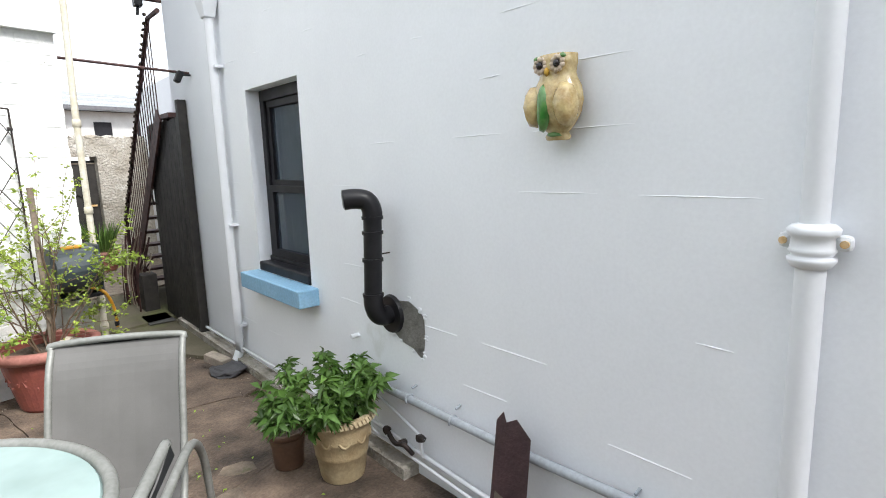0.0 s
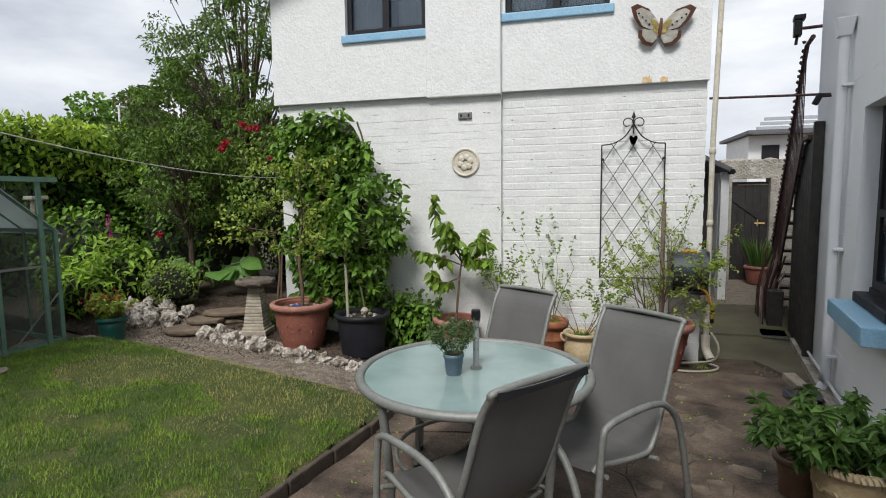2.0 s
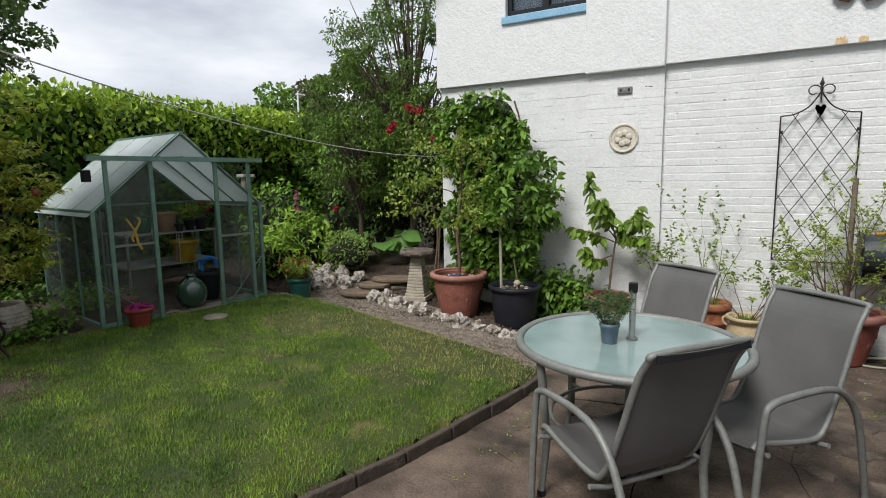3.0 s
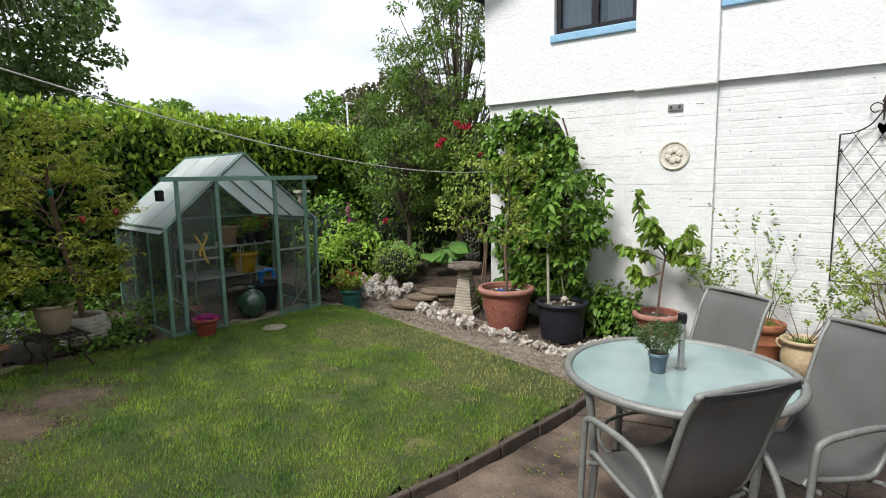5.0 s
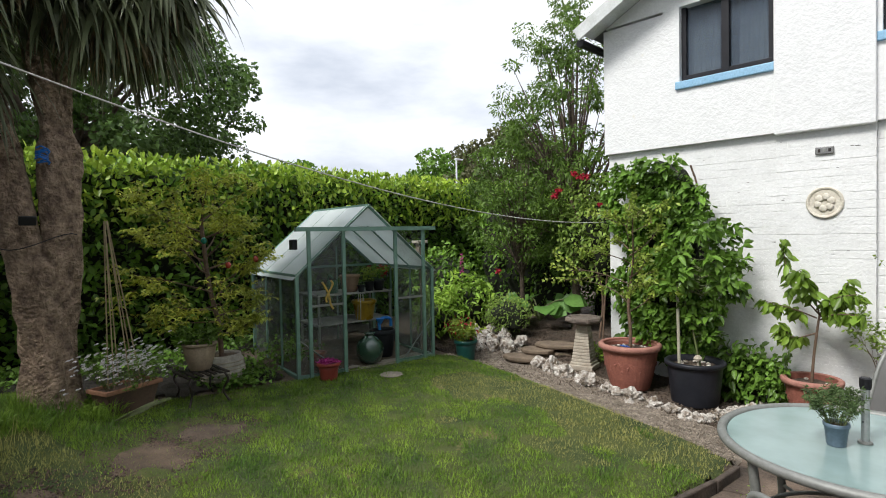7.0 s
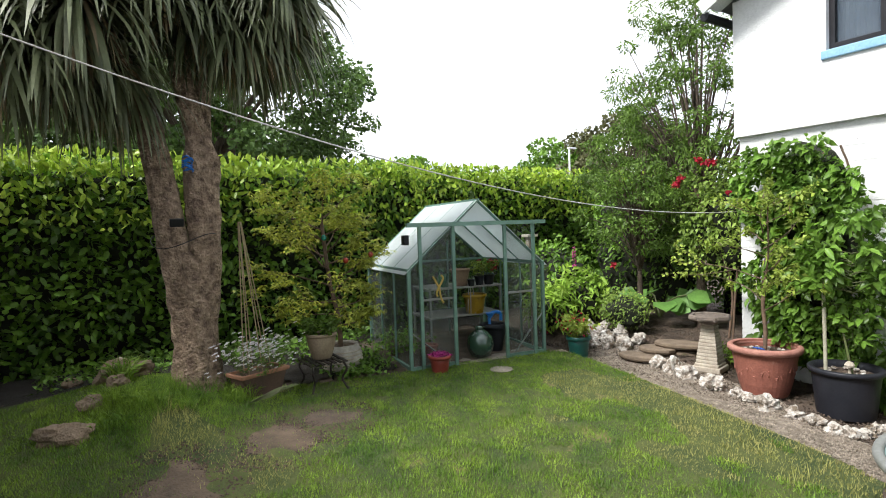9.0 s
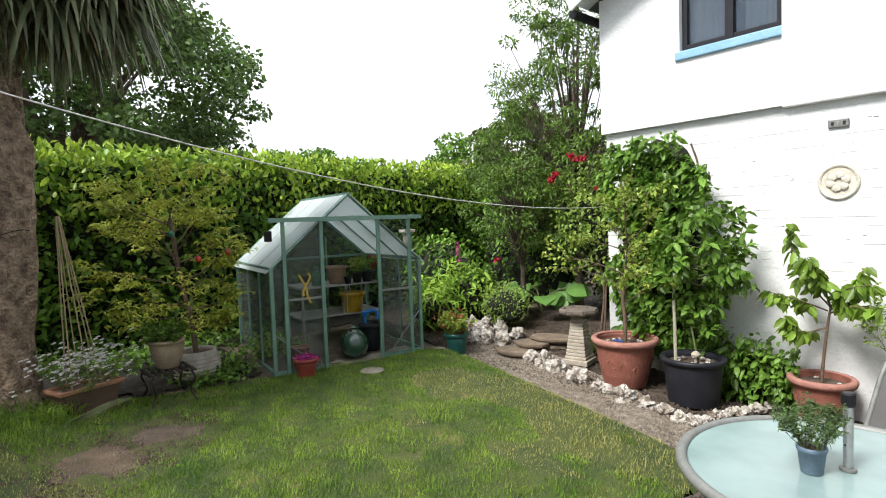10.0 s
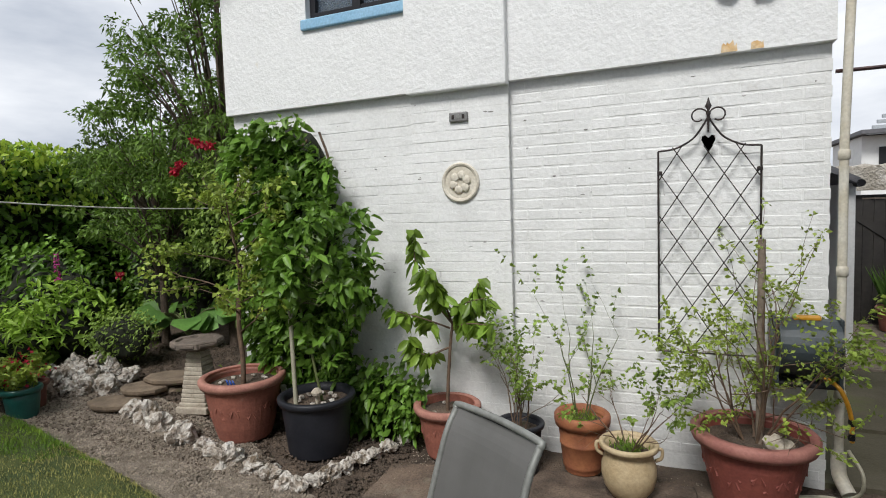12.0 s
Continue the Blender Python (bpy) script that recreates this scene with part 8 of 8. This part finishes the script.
edging = thing("lawn_edging", "dark weathered concrete edging between lawn and patio", "edging", pose(0, 0, 0), kind="structure")
ept = [Vector((*p, 0)) for p in LAWN[:7]]
M_EDGE = mat("dark_edging", (0.10, 0.075, 0.058), (0.055, 0.042, 0.033), rough=0.9, scale=10, bump=0.6, dist=0.015)
for p, q in zip(ept, ept[1:]):
    ln = (q - p).length
    n = max(1, round(ln / 0.42))
    for k in range(n):
        a, c = p.lerp(q, k / n), p.lerp(q, (k + 1) / n)
        m_ = (a + c) / 2
        b = B()
        box(b, (0, 0, 0), ((c - a).length - 0.008, 0.038, 0.15), bevel=0.010)
        for v in b.verts:
            v.co += Vector((0, 1, 1)) * 0.006 * noise.noise(v.co * 9 + m_)
        o = part("edging_piece", b, M_EDGE, edging)
        o.matrix_basis = pose(m_.x + 0.02, m_.y, 0.018 + rng_p.uniform(-0.008, 0.006), 0, 0, math.degrees(math.atan2(c.y - a.y, c.x - a.x)) + rng_p.uniform(-1, 1))

# bare, littered patches worn in the lawn
BARE = [(-3.60, 0.45, 0.36, 0.36), (-3.42, 0.0, 0.44, 0.40), (-3.02, -0.78, 0.55, 0.36)]
for k, (x, y, ra, rb) in enumerate(BARE):
    b = B()
    c0 = b.verts.new((x, y, gz(x, y) + 0.022))
    ring = []
    for i in range(28):
        a = 2 * math.pi * i / 28
        f = 1 + 0.45 * noise.noise(Vector((math.cos(a) * 1.5, math.sin(a) * 1.5, k * 3))) + 0.3 * noise.noise(Vector((math.cos(a) * 5, math.sin(a) * 5, k * 3)))
        px, py = x + ra * f * math.cos(a), y + rb * f * math.sin(a)
        ring.append(b.verts.new((px, py, gz(px, py) - 0.008)))
    for i in range(28):
        b.faces.new((c0, ring[i], ring[(i + 1) % 28]))
    tagged(part("bare_patch", b, M_SOIL if k == 0 else mat("dry_bare_earth", (0.15, 0.105, 0.07), (0.07, 0.05, 0.032), rough=0.95, scale=7, bump=0.8, dist=0.02), smooth=True), "bare trodden earth patch in the lawn", "bare soil", "bare patches", kind="structure")

rng_g = np.random.default_rng(33)


def gz_arr(x, y):
    return np.array([gz(a, c) for a, c in zip(x, y)])


def lawn_points(n):
    x, y = rng_g.uniform(-5.3, -0.55, n), rng_g.uniform(-2.6, 3.75, n)
    keep = np.array([in_lawn(a, c) for a, c in zip(x, y)])
    for bx, by, ra, rb in BARE:
        keep &= (((x - bx) / ra) ** 2 + ((y - by) / rb) ** 2 > 0.30 + 1.1 * rng_g.uniform(size=n)) | (rng_g.uniform(size=n) < 0.10)
    return x[keep], y[keep]


def turf(name, n, h, w, material, label, dry):
    x, y = lawn_points(n)
    pn = np.array([noise.noise(Vector((a * 0.9, c * 0.9, 4.0))) + 0.6 * noise.noise(Vector((a * 2.6, c * 2.6, 8.0))) for a, c in zip(x, y)])
    edge = np.array([sstep(1.3, 0.1, abs(c - (3.1 + 0.19 * max(0, -1.1 - a)))) * sstep(-3.7, -2.2, a) for a, c in zip(x, y)])
    mound = np.exp(-((x + 3.95) / 0.35) ** 2 - ((y + 0.72) / 0.42) ** 2)
    pn = pn + 0.9 * mound
    sel = (pn + edge * 1.2 > 0.58) if dry else (pn + edge * 1.0 < 0.52)
    x, y = x[sel], y[sel]
    m = len(x)
    z = gz_arr(x, y) + 0.004
    a = rng_g.uniform(0, 6.283, m)
    hh = h * rng_g.uniform(0.5, 1.3, m)
    tall = np.exp(-((x + 4.35) / 0.42) ** 2 - ((y + 0.75) / 0.62) ** 2)
    clump = np.array([noise.noise(Vector((p * 7.0, q * 7.0, 1.5))) for p, q in zip(x, y)])
    hh *= (1 + 0.7 * clump) * (1 + 6.5 * tall * rng_g.uniform(0.1, 1, m) ** 1.5)
    ln = rng_g.uniform(0.2, 1.0, m) * hh
    ww = w * rng_g.uniform(0.7, 1.3, m)
    P = np.stack([x, y, z], 1)
    S = np.stack([-np.sin(a), np.cos(a), np.zeros(m)], 1) * ww[:, None]
    T = P + np.stack([np.cos(a) * ln, np.sin(a) * ln, hh], 1)
    V = np.stack([P - S, P + S, T], 1).reshape(-1, 3)
    F = np.arange(3 * m).reshape(-1, 3)
    ob = mesh_part(name, raw_mesh(name, V, F), material, lawn, label)
    ob["kind"] = "stuff"
    return ob


turf("grass_blades", 230000, 0.026, 0.0027, M_BLADE, "short green grass blades", False)
turf("dry_grass_blades", 110000, 0.024, 0.0026, M_DRYBLADE, "dry yellow grass blades", True)

# loose gravel and clods
def pebbles(name, n, region, size, material, parent, label):
    x, y = region(n)
    m = len(x)
    z = gz_arr(x, y)
    s = size * rng_g.uniform(0.5, 1.5, m)
    base = np.array([[1, 0, 0], [0, 1, 0], [-1, 0, 0], [0, -1, 0], [0, 0, 0.8], [0, 0, -0.6]])
    rot = rng_g.uniform(0, 6.28, m)
    c, sn = np.cos(rot), np.sin(rot)
    V = np.empty((m, 6, 3))
    jitter = rng_g.uniform(0.7, 1.3, (m, 6, 3))
    q = base[None] * jitter
    V[:, :, 0] = x[:, None] + s[:, None] * (q[:, :, 0] * c[:, None] - q[:, :, 1] * sn[:, None])
    V[:, :, 1] = y[:, None] + s[:, None] * (q[:, :, 0] * sn[:, None] + q[:, :, 1] * c[:, None])
    V[:, :, 2] = z[:, None] + 0.006 + s[:, None] * q[:, :, 2]
    f = np.array([[0, 1, 4], [1, 2, 4], [2, 3, 4], [3, 0, 4], [1, 0, 5], [2, 1, 5], [3, 2, 5], [0, 3, 5]])
    F = (f[None] + (np.arange(m) * 6)[:, None, None]).reshape(-1, 3)
    ob = mesh_part(name, raw_mesh(name, V.reshape(-1, 3), F), material, parent, label)
    return tagged(ob, kind="stuff")


def path_region(n):
    x, y = rng_g.uniform(-4.15, -0.62, n), rng_g.uniform(2.9, 4.7, n)
    keep = np.array([path_zone(a, c) for a, c in zip(x, y)])
    return x[keep], y[keep]


def bed_region(n):
    x, y = rng_g.uniform(-5.2, -0.7, n), rng_g.uniform(3.7, 5.9, n)
    keep = np.array([not in_lawn(a, c) and not (a > -2.6 and c > 4.9) for a, c in zip(x, y)])
    return x[keep], y[keep]


tagged(pebbles("gravel", 34000, path_region, 0.009, M_GRAVEL, None, "loose grey-brown gravel"), "loose grey-brown gravel on the path", "gravel")
tagged(pebbles("soil_clods", 9000, bed_region, 0.011, M_SOIL, None, "brown soil clods"), "brown soil clods and chippings in the bed", "soil")

def patio_region(n):
    x, y = rng_g.uniform(-1.3, 2.6, n), rng_g.uniform(-1.5, 4.8, n)
    pn = np.array([noise.noise(Vector((a * 2.2, c * 2.2, 6.0))) for a, c in zip(x, y)])
    keep = np.array([a > edge_x(c) + 0.08 and a < 1.9 + 0.2 * c for a, c in zip(x, y)]) & (pn > 0.05)
    return x[keep], y[keep]


tagged(pebbles("patio_grit", 17000, patio_region, 0.0065, M_GRAVEL, None, "loose grit"), "loose grit and crumbs on the patio", "grit")


def bare_region(n):
    k = rng_g.integers(0, 3, n)
    q = np.array(BARE)[k]
    a, r = rng_g.uniform(0, 6.283, n), np.sqrt(rng_g.uniform(0, 1.5, n))
    return q[:, 0] + q[:, 2] * r * np.cos(a), q[:, 1] + q[:, 3] * r * np.sin(a)


M_MULCH = mat("bark_mulch", (0.13, 0.085, 0.065), (0.05, 0.032, 0.026), rough=0.95, scale=20, bump=0.4, island=0.5)
tagged(pebbles("earth_crumbs", 5200, bare_region, 0.008, M_MULCH, None, "dark bark crumbs"), "dark bark and earth crumbs on the bare patches", "mulch")


def clump(name, label, x, y, n, h, spread, seed):
    rng = np.random.default_rng(seed)
    t = thing(name, label, "grass", at_ground(x, y), "grass clumps round the palm")
    a, r = rng.uniform(0, 6.283, n), spread * np.sqrt(rng.uniform(0, 1, n))
    P = np.stack([r * np.cos(a), r * np.sin(a), np.zeros(n)], 1)
    D = np.stack([rng.normal(size=n) * 0.35, rng.normal(size=n) * 0.35, np.ones(n)], 1)
    leaves("blade_mass", P, D, h * rng.uniform(0.4, 1.1, n), 0.008, M_BLADE, t, seed + 1, droop=0.35, fold=0.1)["kind"] = "stuff"


for k, (x, y, n, h, sp_) in enumerate(((-4.35, -0.85, 260, 0.24, 0.16), (-4.50, -1.05, 220, 0.26, 0.14), (-4.22, -0.55, 160, 0.17, 0.15), (-4.30, -0.15, 260, 0.22, 0.15), (-4.18, -1.1, 180, 0.18, 0.16), (-5.05, -1.0, 160, 0.42, 0.10))):
    clump("grass_clump", "tall uncut green grass at the palm foot", x, y, n, h, sp_, 300 + k)
stalk = thing("fallen_stalks", "pale green cut stalks lying on the grass", "plant", at_ground(-4.05, 0.0, 0.05))
for k in range(7):
    b = B()
    ang = 0.9 + 0.13 * k
    tube(b, smooth_path([(-0.05, -0.10, 0.0), (0.03 * k - 0.06, 0.10, 0.02 + 0.018 * k), (0.07 * k - 0.22, 0.26 + 0.05 * math.cos(ang * 5), 0.02 + 0.024 * k)], 4), [0.004] * 6 + [0.002] * 3, 5)
    part("stalk", b, M_GSTEM, stalk)

# broken stone pieces let into the worn strip before the white wall
M_CRAZY = mat("broken_paving", (0.21, 0.165, 0.125), (0.09, 0.07, 0.052), rough=0.9, scale=9, bump=0.8, col3=(0.10, 0.10, 0.05), patch=0.1, objrand=0.25, dist=0.012)
rng_c = random.Random(12)
for k in range(34):
    y = 1.6 + 2.7 * rng_c.random()
    x = 1.32 + 0.10 * (y - 1.6) + rng_c.gauss(0, 0.17)
    r = rng_c.uniform(0.05, 0.14)
    n_ = rng_c.randrange(5, 8)
    b = B()
    ring = [(r * rng_c.uniform(0.45, 1.3) * math.cos(6.283 * i / n_), r * 0.7 * rng_c.uniform(0.45, 1.3) * math.sin(6.283 * i / n_)) for i in range(n_)]
    hi = rng_c.uniform(0.004, 0.011)
    tv = [b.verts.new((p * 0.92, q * 0.92, hi + rng_c.uniform(-0.003, 0.003))) for p, q in ring]
    mv = [b.verts.new((p, q, hi - 0.006)) for p, q in ring]
    lv = [b.verts.new((p, q, -0.02)) for p, q in ring]
    b.faces.new(tv)
    for lo_, up_ in ((mv, tv), (lv, mv)):
        for i in range(n_):
            b.faces.new((lo_[i], lo_[(i + 1) % n_], up_[(i + 1) % n_], up_[i]))
    o = part("paving_fragment", b, M_CRAZY, patio)
    o.matrix_basis = pose(x, y, 0.012, 0, 0, rng_c.uniform(0, 360))

# weeds in the patio joints
n = 420
wx_ = np.concatenate([rng_g.normal(1.5, 0.22, n), rng_g.normal(-0.45, 0.08, 200), rng_g.normal(1.9, 0.05, 150)])
wy_ = np.concatenate([rng_g.normal(3.3, 0.45, n), rng_g.uniform(0.5, 3.2, 200), rng_g.normal(4.6, 0.2, 150)])
kk = np.array([noise.noise(Vector((a * 6, c * 6, 2))) > 0.12 for a, c in zip(wx_, wy_)])
wx_, wy_ = wx_[kk], wy_[kk]
wd = leaves("joint_weeds", np.stack([wx_, wy_, np.full(len(wx_), 0.012)], 1), np.stack([rng_g.normal(size=len(wx_)), rng_g.normal(size=len(wx_)), np.full(len(wx_), 0.6)], 1), 0.026, 0.013, L_FERN, None, 3)
tagged(wd, "small green weeds in the paving joints", "weeds", kind="stuff")

# chips and nail marks in the paint
b = B()
for k in range(70):
    x, z = rng_p.uniform(HX0 + 0.3, HX1 - 0.05), rng_p.uniform(0.35, OZ - 0.08)
    y = HY - 0.0625 if PX0 < x < PX1 else HY - 0.0005
    rock(b, (x, y, z), (rng_p.uniform(0.004, 0.022), 0.002, rng_p.uniform(0.003, 0.006)), k, 1, 0.6)
ch_ = hpart("paint_chip", b, mat("grey_chip", (0.36, 0.35, 0.34), (0.2, 0.19, 0.18), rough=0.9))
ch_["kind"] = "stuff"

# painted bricks of the house wall
BW, BH, JT = 0.215, 0.066, 0.0095
protos = []
for k in range(6):
    b = B()
    box(b, (0, 0, 0), (BW, 0.026, BH), bevel=0.004)
    for v in b.verts:
        v.co += Vector((1, 1, 1)) * 0.0022 * noise.noise(v.co * 20 + Vector((k * 5, 0, 0)))
    me = bpy.data.meshes.new("brick")
    bmesh.ops.recalc_face_normals(b, faces=b.faces)
    b.to_mesh(me)
    b.free()
    me.materials.append(M_WHITE)
    protos.append(me)
rest = B()
count = 0
for row in range(36):
    z = 0.03 + (BH + JT) * row + BH / 2
    if z + BH / 2 > OZ + 0.02:
        break
    x = HX0 - (0.11 if row % 2 else 0.0)
    while x < HX1:
        x0, x1 = max(x, HX0 + 0.005), min(x + BW, HX1 - 0.005)
        xc, wd_ = (x0 + x1) / 2, x1 - x0
        x += BW + JT
        if wd_ < 0.04:
            continue
        proud = rng_p.uniform(-0.0015, 0.0015)
        spans = [(xc, wd_, HY + 0.0)]
        if xc + wd_ / 2 > PX0 and xc - wd_ / 2 < PX1:
            a0, a1 = max(xc - wd_ / 2, PX0 + 0.004), min(xc + wd_ / 2, PX1 - 0.004)
            spans = [((a0 + a1) / 2, a1 - a0, HY - 0.063)]
            if xc - wd_ / 2 < PX0 - 0.03:
                spans.append(((xc - wd_ / 2 + PX0) / 2, PX0 - xc + wd_ / 2 - 0.006, HY))
            if xc + wd_ / 2 > PX1 + 0.03:
                spans.append(((xc + wd_ / 2 + PX1) / 2, xc + wd_ / 2 - PX1 - 0.006, HY))
        for (cx_, w_, fy) in spans:
            if w_ < 0.03:
                continue
            if cx_ > 0.0 and count < 300:
                ob = new("brick", protos[rng_p.randrange(6)])
                ob.parent = lower
                ob.matrix_basis = pose(cx_, fy + 0.013 + proud, z + rng_p.uniform(-0.001, 0.001), rng_p.uniform(-0.6, 0.6), 0, rng_p.uniform(-0.35, 0.35)) @ Matrix.Diagonal((w_ / BW, 1, 1, 1))
                count += 1
            else:
                g = bmesh.ops.create_cube(rest, size=1.0, matrix=pose(cx_, fy + 0.013 + proud, z, rng_p.uniform(-0.6, 0.6), 0, rng_p.uniform(-0.3, 0.3)) @ Matrix.Diagonal((w_, 0.026, BH, 1)))
me = bpy.data.meshes.new("brickwork")
rest.to_mesh(me)
rest.free()
rb_ = mesh_part("brickwork", me, M_WHITE, lower, "white painted bricks")
rb_["kind"] = "stuff"
